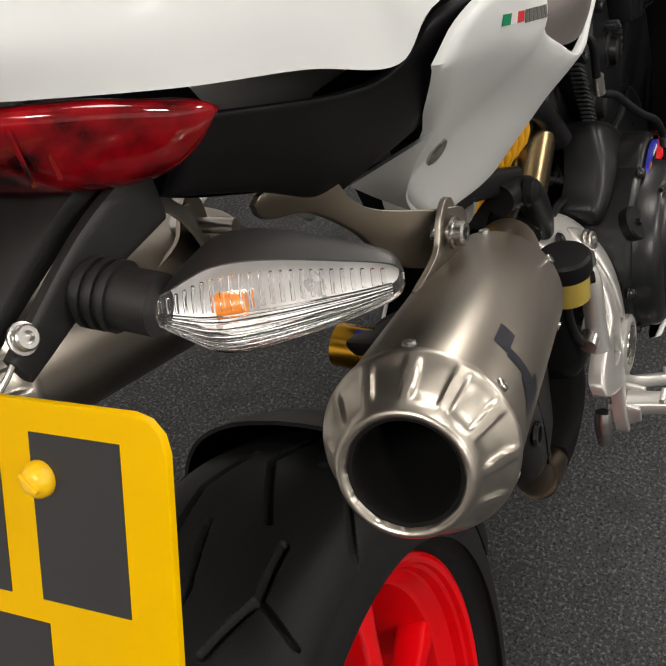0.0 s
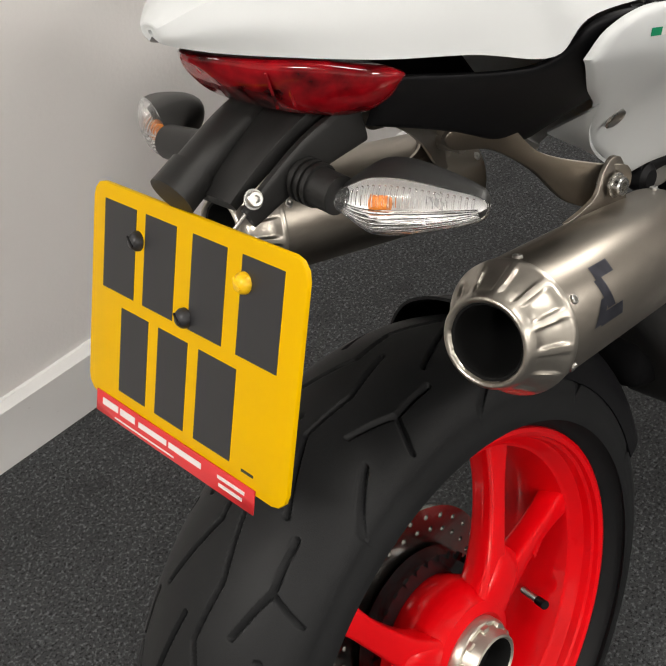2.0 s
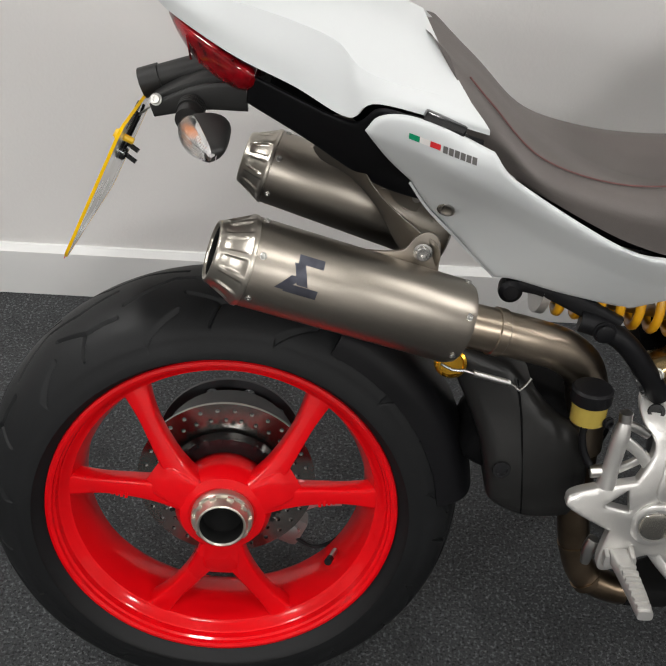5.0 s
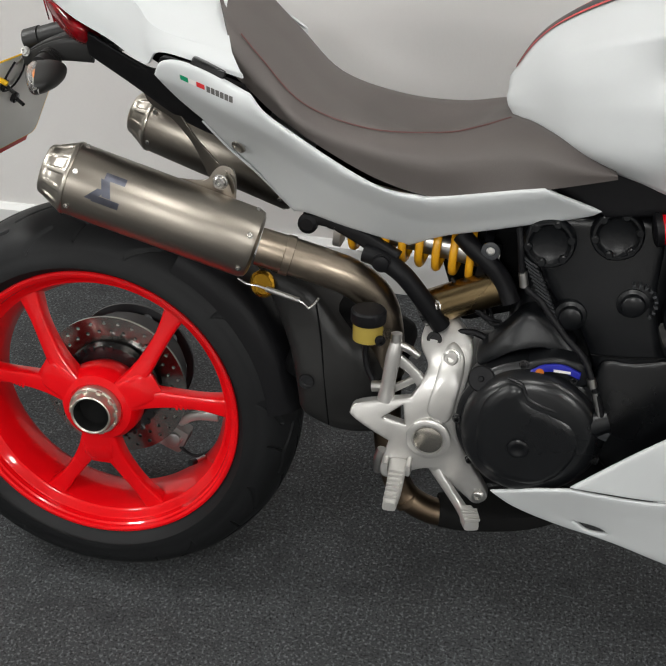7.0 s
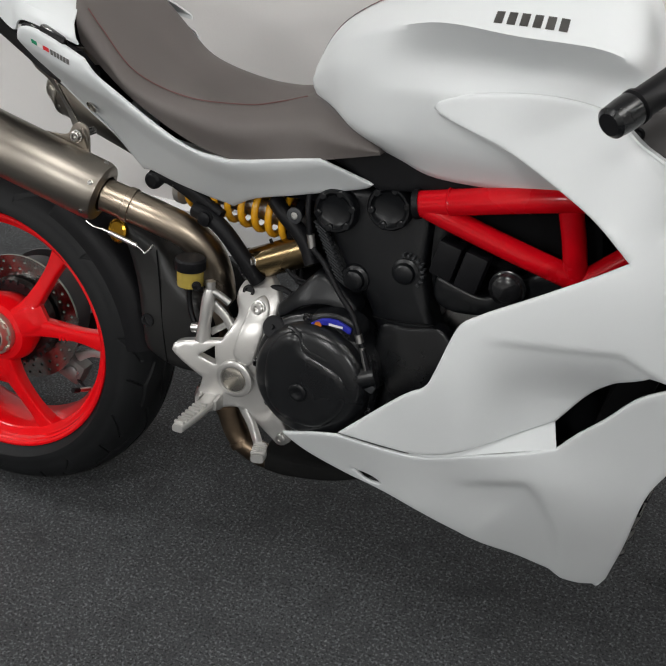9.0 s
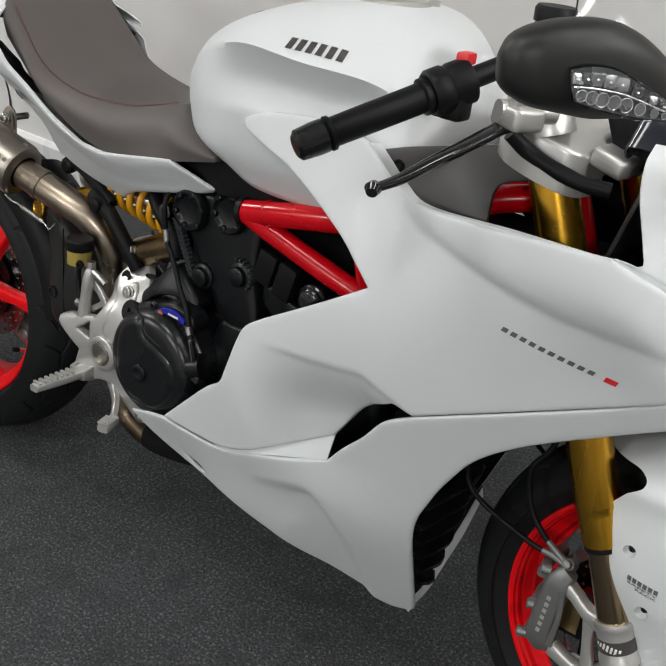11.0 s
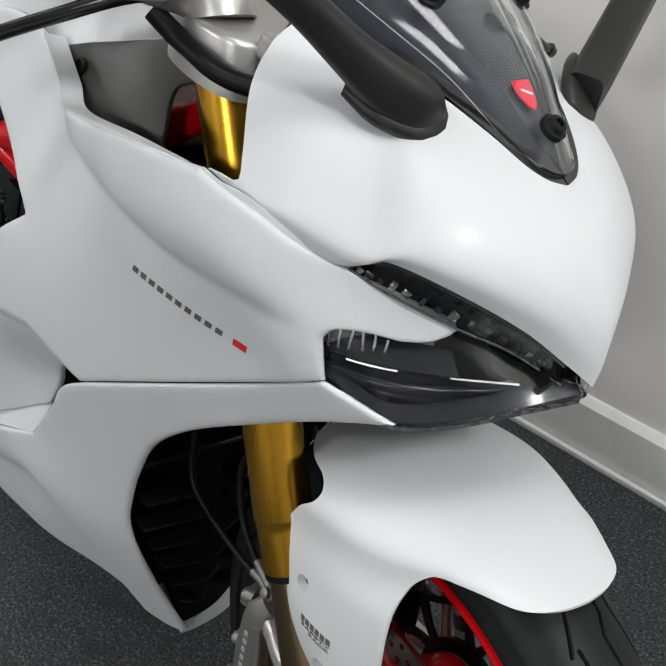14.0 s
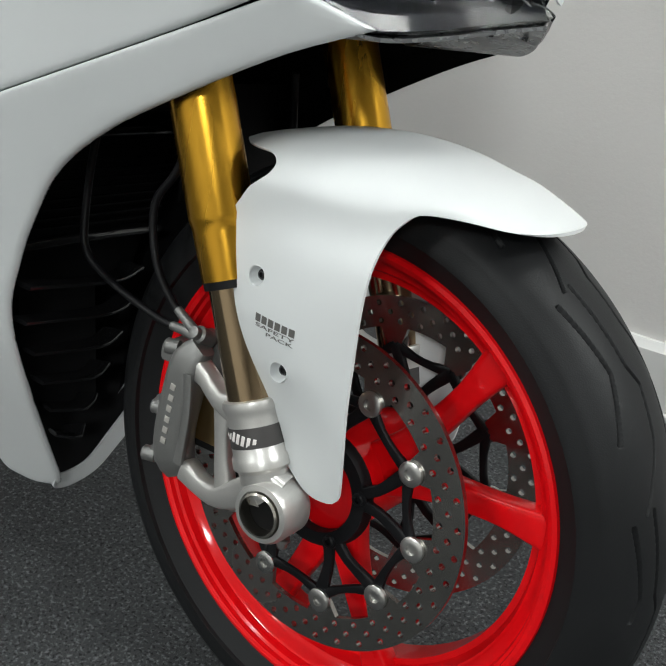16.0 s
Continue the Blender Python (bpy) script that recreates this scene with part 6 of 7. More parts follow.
def lettering(word, wide, high):
    """A printed word as a thin flat mesh, its foot at nought."""
    curve = bpy.data.curves.new("word", "FONT")
    curve.body = word
    curve.extrude = .001
    ob = bpy.data.objects.new("word", curve)
    me = bpy.data.meshes.new_from_object(ob)
    bm = bmesh.new()
    bm.from_mesh(me)
    bpy.data.objects.remove(ob)
    bpy.data.meshes.remove(me)
    bpy.data.curves.remove(curve)
    xs, ys = [v.co.x for v in bm.verts], [v.co.y for v in bm.verts]
    for v in bm.verts:
        v.co = ((v.co.x - min(xs)) / (max(xs) - min(xs)) * wide, (v.co.y - min(ys)) / (max(ys) - min(ys)) * high, v.co.z * .2)
    return bm


def mudguard():
    """The front mudguard: one moulding that arches over the tyre and falls into two side flaps."""
    d = spline([(1.45, -.115, .572), (1.523, -.105, .592), (1.572, -.089, .593), (1.483, -.114, .582), (1.50, -.124, .55), (1.469, -.129, .501), (1.503, -.128, .428), (1.475, -.132, .473), (1.56, -.097, .322), (1.54, -.104, .33), (1.564, -.110, .545), (1.425, -.124, .525), (1.472, -.112, .39), (1.56, -.113, .45)])
    xs = (1.30, 1.36, 1.40, 1.44, 1.48, 1.513, 1.55, 1.588, 1.608, 1.631, 1.656, 1.669, 1.677)
    top = (.560, .590, .603, .613, .6175, .618, .6155, .6085, .604, .5965, .588, .583, .580)
    drop = (.045, .045, .045, .045, .045, .045, .043, .030, .023, .017, .013, .012, .012)
    wide = (.115, .118, .121, .123, .1235, .121, .110, .091, .083, .072, .060, .052, .048)
    S = .16

    def smooth_run(x, ys):
        c = catmull(np.c_[xs, ys], n=8)
        return np.interp(x, c[:, 0], c[:, 1])

    def lift(v):
        x, s = v[:, 0], np.abs(v[:, 1])
        zt, dr, w = smooth_run(x, top), smooth_run(x, drop), smooth_run(x, wide)
        phi = np.clip(s / S, 0, 1) * math.pi / 2
        ya, za = w * np.sin(phi) ** .92, zt - dr + dr * np.cos(phi) ** .92
        over = np.clip(s - S, 0, None)
        z = za - over
        blend = smooth(over, 0.0, .05)
        flank = -d(np.c_[x, z])
        y = np.where(over > 0, w + (flank - w) * blend, ya)
        tilt = np.where(over > 0, math.pi / 2, phi)
        sg = np.where(v[:, 1] < 0, 1.0, -1.0)
        a = np.c_[x, sg * y, z]
        return a, a - .003 * np.c_[np.zeros(len(x)), sg * np.sin(tilt), np.cos(tilt)]

    def run(x, z):
        """Way down the flap of a point at height z."""
        return S + float(smooth_run(x, top) - smooth_run(x, drop)) - z
    flap = [(1.592, S - .002), (1.580, run(1.580, .572)), (1.570, run(1.570, .555)), (1.566, run(1.566, .52)), (1.564, run(1.564, .42)), (1.564, run(1.564, .345)), (1.561, run(1.561, .321)), (1.548, run(1.548, .316)), (1.530, run(1.530, .322)),
            (1.505, run(1.505, .348)), (1.486, run(1.486, .376)), (1.472, run(1.472, .392)), (1.452, run(1.452, .430)), (1.434, run(1.434, .480)), (1.419, run(1.419, .510)), (1.421, run(1.421, .532)), (1.437, run(1.437, .557)),
            (1.454, S - .012), (1.462, .132), (1.461, .114), (1.448, .098), (1.425, .086), (1.408, .074), (1.395, .062), (1.384, .050)]
    side = [(1.673, .04), (1.668, .080), (1.660, .115), (1.649, .140), (1.634, .153), (1.611, S - .001)] + flap
    half = catmull([(1.675, 0)] + side, .005)
    half = half[1:]
    loop = np.vstack([[(1.675, 0)], half, [(1.380, .03), (1.378, 0), (1.380, -.03)], (half * (1, -1))[::-1]])
    holes = []
    c8 = np.arange(14) * 2 * math.pi / 14
    spots = ((1.470, .501), (1.504, .428))
    for sg in (1, -1):
        for x, z in spots:
            holes.append(np.c_[x + .0085 * np.cos(c8), sg * (run(x, z) + .0085 * np.sin(c8))])
    v, f = fill(loop, holes, .008)
    a, b = lift(v)
    m = part("front_mudguard", sheet([tuple(p) for p in a], [tuple(int(i) for i in t) for t in f], [tuple(p) for p in b]), WHITE, BIKE, "white front mudguard with long side flaps", 50)
    for s in (-1, 1):
        for x, z in spots:
            y0 = float(-d(np.array([[x, z]]))[0])
            part("screw_dimple", lathe([(-.0002, .0090), (.003, .0078), (.0075, .0062), (.0085, .0050), (.0085, .0002), (.0100, .0002), (.0100, .007), (.003, .0095)], (x, s * (y0 - .0002), z), (0, -s, 0), 28, closed=True), WHITE, m)
            part("flap_bolt", bolt((x, s * (y0 - .0085), z), .0040, (0, s, 0), .003), GLOSS, m)
    for k in range(6):
        p, q = 1.477 + .0410 * k / 6, 1.477 + .0410 * (k + .74) / 6

        def at(x, z):
            return (x, z - .10 * (x - 1.477), 1)
        part("print_bar", panel([at(p, .4660), at(q, .4660), at(q, .4725), at(p, .4725)], lambda k: d(k) - .0006, .0004, 0, .05), DECAL, m)
    for word, x0, x1, z in (("SAFETY", 1.478, 1.517, .4618), ("PACK", 1.490, 1.516, .4572)):
        bm = lettering(word, x1 - x0, .0030)
        for v in bm.verts:
            x, zz = x0 + v.co.x, z + v.co.y - .10 * (x0 + v.co.x - 1.477)
            v.co = (x, float(d(np.array([[x, zz]]))[0]) - .0006 - v.co.z, zz)
        part("lettering", bm, DECAL, m, "grey printed word", fix=False)


steered(mudguard, STEER)


def controls():
    for s in (-1, 1):
        o, i = np.array((1.069, .334 * s, .928)), np.array((1.140, .212 * s, .984))
        ax = (i - o) / np.linalg.norm(i - o)
        L = np.linalg.norm(i - o)
        g = part("handgrip", lathe([(-.012, .0), (-.012, .012), (-.008, .017), (.012, .0185), (.022, .0185), (.024, .016), (.026, .0195), (.030, .0195), (.032, .0165), (.06, .0168), (L - .012, .0172), (L - .010, .021), (L - .004, .021), (L, .018)], tuple(o), tuple(ax), 32), PLASTIC, BIKE, "black rubber handgrip with a bar-end weight")
        part("bar_end", lathe([(-.013, 0), (-.013, .0125), (-.009, .0172), (.011, .0188), (.021, .0188), (.022, .015)], tuple(o), tuple(ax), 32), CLUTCH, g, "satin black bar-end weight")
        part("switch_pod", join(lathe([(0, .024), (.004, .027), (.020, .027), (.024, .024), (.03, .026), (.05, .026), (.054, .018)], tuple(i - ax * .002), tuple(ax), 28), block((.03, .03, .03), Matrix.Translation(i + ax * .030 + np.array((.006, 0, -.022))), .006)), PLASTIC, g)
        if s < 0:
            part("red_switch", block((.016, .022, .014), Matrix.Translation(i + ax * .045 + np.array((-.004, 0, .024))), .004), STRIP, g)
        part("clip_on", tube([tuple(i + ax * .03), tuple(i + ax * .12)], .0125, 20), PLASTIC, g)
        p = [(1.232, .170 * s, .972), (1.226, .20 * s, .966), (1.214, .245 * s, .950), (1.200, .285 * s, .934), (1.186, .318 * s, .918), (1.172, .344 * s, .908)]
        if s > 0:
            p = [(x + .010 + .085 * (y - .17) / .174, y, z + .016) for x, y, z in p]
        v = part("brake_lever" if s < 0 else "clutch_lever", beam(p, (0, 0, 1), [(.014, .028), (.013, .021), (.012, .0185), (.012, .017), (.011, .014), (.009, .011)], 14, 2.6), GLOSS, BIKE, "black lever with a ball end")
        part("lever_ball", lathe([(-.009, 0), (-.007, .006), (0, .0092), (.007, .006), (.009, 0)], (p[-1][0] - .001, p[-1][1] + .003 * s, p[-1][2] - .0005), (.3, .6 * s, -.3), 20), GLOSS, v)
        mc = part("front_master_cylinder", join(block((.046, .040, .026), pose(1.240, .190 * s, .981, 0, 0, 25 * s), .007, 3), tube([(1.222, .205 * s, .985), (1.262, .150 * s, .985)], .012, 18)), ALU, BIKE, "silver lever bracket and master cylinder")
        part("pivot_bolt", lathe([(0, .009), (.006, .009), (.007, .004)], (1.240, .198 * s, .993), (0, 0, 1), 18), BOLT, mc)
        part("lever_pivot", lathe([(0, .006), (.004, .006), (.005, .003)], (1.256, .184 * s, .993), (0, 0, 1), 14), BRONZE, mc)
        part("lever_hose", tube([(1.222, .165 * s, .955), (1.240, .152 * s, .938), (1.262, .150 * s, .930), (1.285, .148 * s, .923), (1.311, .143 * s, .917), (1.338, .132 * s, .915)], [.009, .0095, .0085, .0095, .0090, .0095], 14), PLASTIC, mc, "ribbed black hose")
        if s > 0:
            part("clutch_clamp", join(tube([(1.222, .126, 1.006), (1.204, .160, 1.008)], .019, 24), block((.030, .028, .070), pose(1.222, .142, .970, 0, 12, 20), .010), tube([(1.20, .16, .99), (1.19, .20, .985)], .016, 18)), ALU, BIKE, "silver clutch lever clamp")
            continue
        pot = part("front_fluid_pot", lathe([(0, .018), (.002, .0215), (.030, .022)], (1.205, .075 * s, 1.040), (0, 0, 1), 28), FLUID, BIKE, "amber brake fluid pot with a black lid")
        part("pot_lid", lathe([(0, .024), (.014, .0245), (.018, .022), (.018, 0)], (1.205, .075 * s, 1.068), (0, 0, 1), 28), PLASTIC, pot)
        part("pot_bracket", beam([(1.205, .085 * s, 1.03), (1.21, .11 * s, 1.02), (1.218, .14 * s, 1.0)], (0, 0, 1), [(.014, .004)] * 3), PLASTIC, pot)
    yoke = [(1.165, -.05), (1.178, -.10), (1.206, -.136), (1.258, -.140), (1.294, -.120), (1.298, -.06), (1.282, -.03)]
    full = [(x, y) for x, y in yoke] + [(x, -y) for x, y in reversed(yoke)]
    bm = slab(full, -.018, .028, roll=.006)
    for v in bm.verts:
        x, t, y = v.co
        v.co = (x, y, .945 - t - (x - 1.22) * .25)
    part("top_yoke", bm, ALU, BIKE, "silver top yoke")
    for s in (-1, 1):
        part("bar_clamp", join(lathe([(-.012, .034), (.010, .034), (.014, .031), (.014, .024), (.010, .022), (.010, 0)], (1.236, .108 * s, .962), (-.33, 0, .94), 36), beam([(1.236, .108 * s, .965), (1.230, .15 * s, .972), (1.215, .185 * s, .978)], (0, 0, 1), [(.044, .022), (.034, .024), (.030, .028)], 20, 3)), ALU, BIKE, "silver handlebar clamp on the fork")
    tag = tagged(new("key_tag"), "black key tag with a red shield hanging from the ignition key", "key tag")
    tag.matrix_world = LEAN @ pose(1.185, -.01, .985, 0, 10, 35)
    part("tag", block((.052, .004, .030), None, .0015), PLASTIC, tag)
    part("shield", slab([(-.016, .010, 1), (-.002, .010, 1), (-.002, 0), (-.009, -.011), (-.016, 0)], -.0030, -.0022, roll=.0002), STRIP, tag)
    for z in (.005, -.001, -.007):
        part("print_bar", block((.012, .0006, .003), pose(.012, -.0022, z), 0), PALE, tag)
    part("key", block((.006, .006, .030), pose(0, .002, -.028), .001), BOLT, tag)
    part("ignition", lathe([(-.03, .019), (0, .019), (.003, .016), (.003, 0)], (1.185, 0, .955), (-.2, 0, 1), 24), PLASTIC, BIKE)
    inner = [(1.036, .880), (1.062, .893), (1.117, .907), (1.225, .935, 1), (1.239, .897, 1), (1.200, .880), (1.196, .846), (1.204, .818, 1), (1.140, .806), (1.085, .820), (1.050, .850)]
    pl = panel(inner, spline([(1.04, -.160, .87), (1.072, -.145, .873), (1.24, -.120, .90), (1.225, -.115, .935), (1.19, -.130, .84), (1.12, -.125, .90), (1.09, -.165, .832)]), .003, .002, .012)
    for bm in (mirrored(pl), pl):
        p = part("inner_trim", bm, GREYP, BIKE, "grey inner trim panel beside the steering head", 50, False)
    part("trim_screw", lathe([(0, .009), (.001, .009), (.003, .006), (.001, .004), (.001, 0)], (1.072, -.147, .873), (.1, -1, .35), 20), PLASTIC, p)
    part("instrument_bracket", block((.046, .050, .024), pose(1.322, -.088, .938, 0, 12, -8), .007, 3), ALU, BIKE, "silver instrument bracket")
    part("nose_trim", block((.006, .16, .13), pose(1.352, -.02, .875, 0, 14, 0), .002), GREYP, BIKE, "grey trim inside the nose")
    # near-black plates added as deep shade, hiding the bright wall and lip behind
    part("head_shade_plate", block((.30, .25, .010), pose(1.17, 0, .768), .003), DARK, BIKE, "near-black plate added below the steering head for deep shade")
    part("notch_shade_plate", block((.004, .16, .12), pose(1.262, .085, .56), .001), DARK, BIKE, "near-black plate added ahead of the radiator for deep shade")
    part("nose_shade_plate", block((.30, .21, .02), pose(1.37, 0, .700, 0, -6, 0), .006), DARK, BIKE, "near-black plate added below the nose for deep shade")


controls()


def mirror(s):
    def out(y):
        """The far mirror is turned a little further out."""
        return y if s < 0 or y < .18 else .18 + (y - .18) * 1.75
    path = [(1.308, .388 * s, 1.062), (1.313, .383 * s, 1.063), (1.324, .371 * s, 1.066), (1.346, .346 * s, 1.069), (1.372, .317 * s, 1.068), (1.398, .287 * s, 1.059), (1.421, .258 * s, 1.044), (1.436, .230 * s, 1.026), (1.446, .188 * s, .998), (1.458, .155 * s, .972), (1.470, .128 * s, .952), (1.483, .102 * s, .936), (1.490, .088 * s, .928)]
    sizes = [(.020, .026), (.036, .046), (.052, .066), (.060, .080), (.060, .084), (.050, .062), (.028, .030), (.0255, .0275), (.0255, .029), (.027, .034), (.032, .042), (.032, .044), (.014, .022)]
    path = [(x, out(y), z) for x, y, z in path]
    if s > 0:
        path = [(x - .020, y, z + .032) if i < 6 else (x, y, z) for i, (x, y, z) in enumerate(path)]
        for i, k in ((6, .92), (7, .72), (8, .50), (9, .28), (10, .10)):
            path[i] = tuple(np.array((1.480, .108, .938)) * (1 - k) + np.array((1.386, .350, 1.085)) * k)
            sizes[i] = (.036, .042)
        path, sizes = path[:-1], sizes[:-1]
    m = part("mirror", beam(path, (1, .85 * s, 0), sizes, 28, 2.7 if s < 0 else 4.5, .006), TEXTURED, BIKE, "black wing mirror on a long stalk", 60)
    part("mirror_foot", beam([(1.446, .142 * s, .952), (1.466, .122 * s, .943), (1.486, .094 * s, .930), (1.493, .083 * s, .925)], (0, s, .8), [(.010, .030), (.016, .052), (.016, .046), (.008, .020)], 20, 2.8), TEXTURED, m)
    if s > 0:
        return
    part("mirror_glass", beam([(1.300, .350 * s, 1.066), (1.325, .325 * s, 1.067), (1.352, .298 * s, 1.060)], (.75, -.66 * s, 0), [(.004, .044), (.004, .064), (.004, .040)], 20, 3), CHROME, m, "mirror glass")
    n = np.array((.75, .66 * s, 0))
    hi = np.array([(1.3693, .3754 * s, 1.0721), (1.3820, .3610 * s, 1.0762), (1.4003, .3402 * s, 1.0734), (1.4270, .3060 * s, 1.0535), (1.4340, .2920 * s, 1.0455)])
    lo = np.array([(1.3754, .3685 * s, 1.0455), (1.3914, .3503 * s, 1.0408), (1.4080, .3270 * s, 1.0366), (1.4280, .3010 * s, 1.0350), (1.4345, .2910 * s, 1.0362)])
    mid = (hi + lo) / 2

    def patch(off, grow, bow=.004):
        rows = []
        for h, l, c in zip(hi, lo, mid):
            rows.append([tuple(c + (h - c) * grow + n * off), tuple(c + n * (off + bow)), tuple(c + (l - c) * grow + n * off)])
        return loft(rows, 4, 4, thick=.0012, half=False)
    part("indicator_bezel", patch(-.007, 1.12, -.004), GLOSS, m)
    part("indicator_reflector", patch(-.004, .98, -.002), STRIP_BACK, m, "silver faceted reflector")
    for k in range(9):
        t = .25 + .42 * k
        i, fr = int(t), t - int(t)
        h, l = hi[i] + (hi[i + 1] - hi[i]) * fr, lo[i] + (lo[i + 1] - lo[i]) * fr
        tall = (h - l)[2]
        c = l + (h - l) * .27 - n * .004
        cup = part("led_cup", lathe([(0, .0010), (.001, .0025), (.0035, tall * .13), (.0055, tall * .17), (.0058, tall * .19)], tuple(c), tuple(n), 16), STRIP_BACK, m)
        part("cup_rim", lathe([(.0056, tall * .15), (.0064, tall * .17), (.0056, tall * .19)], tuple(c), tuple(n), 16, closed=True), RIBBED, cup)
        c = l + (h - l) * .72 - n * .003
        part("led_cell", block((tall * .36, .004, tall * .32), Matrix.Translation(c) @ Matrix.Rotation(.905, 4, "Z") @ Matrix.Rotation(.25 * (k % 3 - 1), 4, "X"), .0012), STRIP_BACK if k % 2 else RIBBED, m)
        part("led", lathe([(0, .0010), (.002, .0008), (.0026, 0)], tuple(c + n * .002), tuple(n), 10), PALE, m)
    part("lens_bar", tube([tuple(p - n * .0005) for p in mid], .0009, 8), RIBBED, m)
    lens = part("indicator_lens", patch(.003, 1.04), LENS, m, "clear lens")
    lens.visible_shadow = False


mirror(-1)
mirror(1)


def windscreen():
    s = [[(1.552, 0, .898), (1.551, -.008, .8985), (1.548, -.016, .901), (1.542, -.024, .905)],
         [(1.532, 0, .925), (1.530, -.015, .924), (1.526, -.028, .921), (1.519, -.038, .917)],
         [(1.490, 0, .972), (1.488, -.025, .970), (1.482, -.046, .965), (1.472, -.062, .955)],
         [(1.440, 0, 1.018), (1.437, -.035, 1.015), (1.428, -.068, 1.005), (1.412, -.092, .990)],
         [(1.380, 0, 1.068), (1.376, -.045, 1.064), (1.362, -.088, 1.050), (1.342, -.122, 1.028)],
         [(1.320, 0, 1.116), (1.315, -.052, 1.112), (1.298, -.104, 1.094), (1.272, -.146, 1.068)],
         [(1.288, 0, 1.146), (1.283, -.050, 1.142), (1.272, -.100, 1.130), (1.256, -.140, 1.112)]]
    w = part("windscreen", loft(s, 6, 6, thick=.0035), SCREEN, BIKE, "clear curved windscreen")
    w.visible_shadow = False
    for x, y, z, r in ((1.432, -.054, 1.009, .0085), (1.432, .054, 1.009, .0085), (1.532, 0, .929, .0078)):
        part("screen_bolt", lathe([(-.004, r * 1.5), (.001, r * 1.5), (.002, r * 1.15), (.006, r), (.007, r * .5), (.004, r * .45), (.004, 0)], (x, y, z), (.65, y * 4, .75), 28), PLASTIC, w, "black rubber screen bolt")
    c = [[(1.550, 0, .880), (1.550, -.004, .880), (1.550, -.008, .880), (1.548, -.012, .878)],
         [(1.515, 0, .925), (1.513, -.018, .923), (1.509, -.034, .918), (1.503, -.044, .908)],
         [(1.470, 0, .968), (1.468, -.028, .966), (1.462, -.052, .958), (1.450, -.070, .940)],
         [(1.420, 0, 1.000), (1.418, -.040, .998), (1.410, -.075, .988), (1.395, -.100, .958)],
         [(1.372, 0, 1.022), (1.370, -.050, 1.020), (1.362, -.090, 1.008), (1.350, -.118, .965)],
         [(1.345, 0, 1.018), (1.345, -.050, 1.015), (1.340, -.088, 1.0), (1.335, -.112, .960)],
         [(1.340, 0, .965), (1.340, -.05, .962), (1.338, -.085, .955), (1.334, -.10, .945)]]
    d = part("dash_cover", loft(c, 6, 6, thick=.003), SMOKED_COVER, BIKE, "smoked black cover behind the windscreen")
    part("badge", slab([(-.010, .012, 1), (.010, .012, 1), (.010, 0), (0, -.015), (-.010, 0)], -.0012, .0004, roll=.0003), BADGE, d, "small red shield badge").matrix_local = pose(1.4990, 0, .9460, -48, 0, 90)
    part("badge_line", block((.012, .0006, .0022), pose(1.4997, 0, .9467, -48, 0, 90) @ pose(0, 0, .001, 0, 24, 0), .0002), PALE, d)
    part("instrument", block((.05, .16, .09), pose(1.325, 0, .968, 0, -25, 0), .012), PLASTIC, BIKE, "black instrument housing")
    edge = [(1.43, -.0945, .9635), (1.47, -.0715, .9455), (1.51, -.0505, .9235), (1.538, -.0325, .9045), (1.551, -.0175, .8945), (1.5565, -.001, .8905)]
    inn = [(1.425, -.082, .970), (1.462, -.060, .953), (1.498, -.038, .932), (1.518, -.022, .917), (1.528, -.010, .910), (1.531, -.001, .908)]
    trim = strip(edge, inn, .004)
    for bm in (mirrored(trim), trim):
        part("screen_trim", bm, GLOSS, d, "gloss black trim under the windscreen edge", 50, False)
    for s_ in (-1, 1):
        for p in ((1.402, .098 * s_, .972), (1.428, .085 * s_, .958)):
            part("cowl_stud", lathe([(0, .005), (.004, .005), (.005, .002)], p, (.5, s_, .4), 12), BOLT, d)


windscreen()


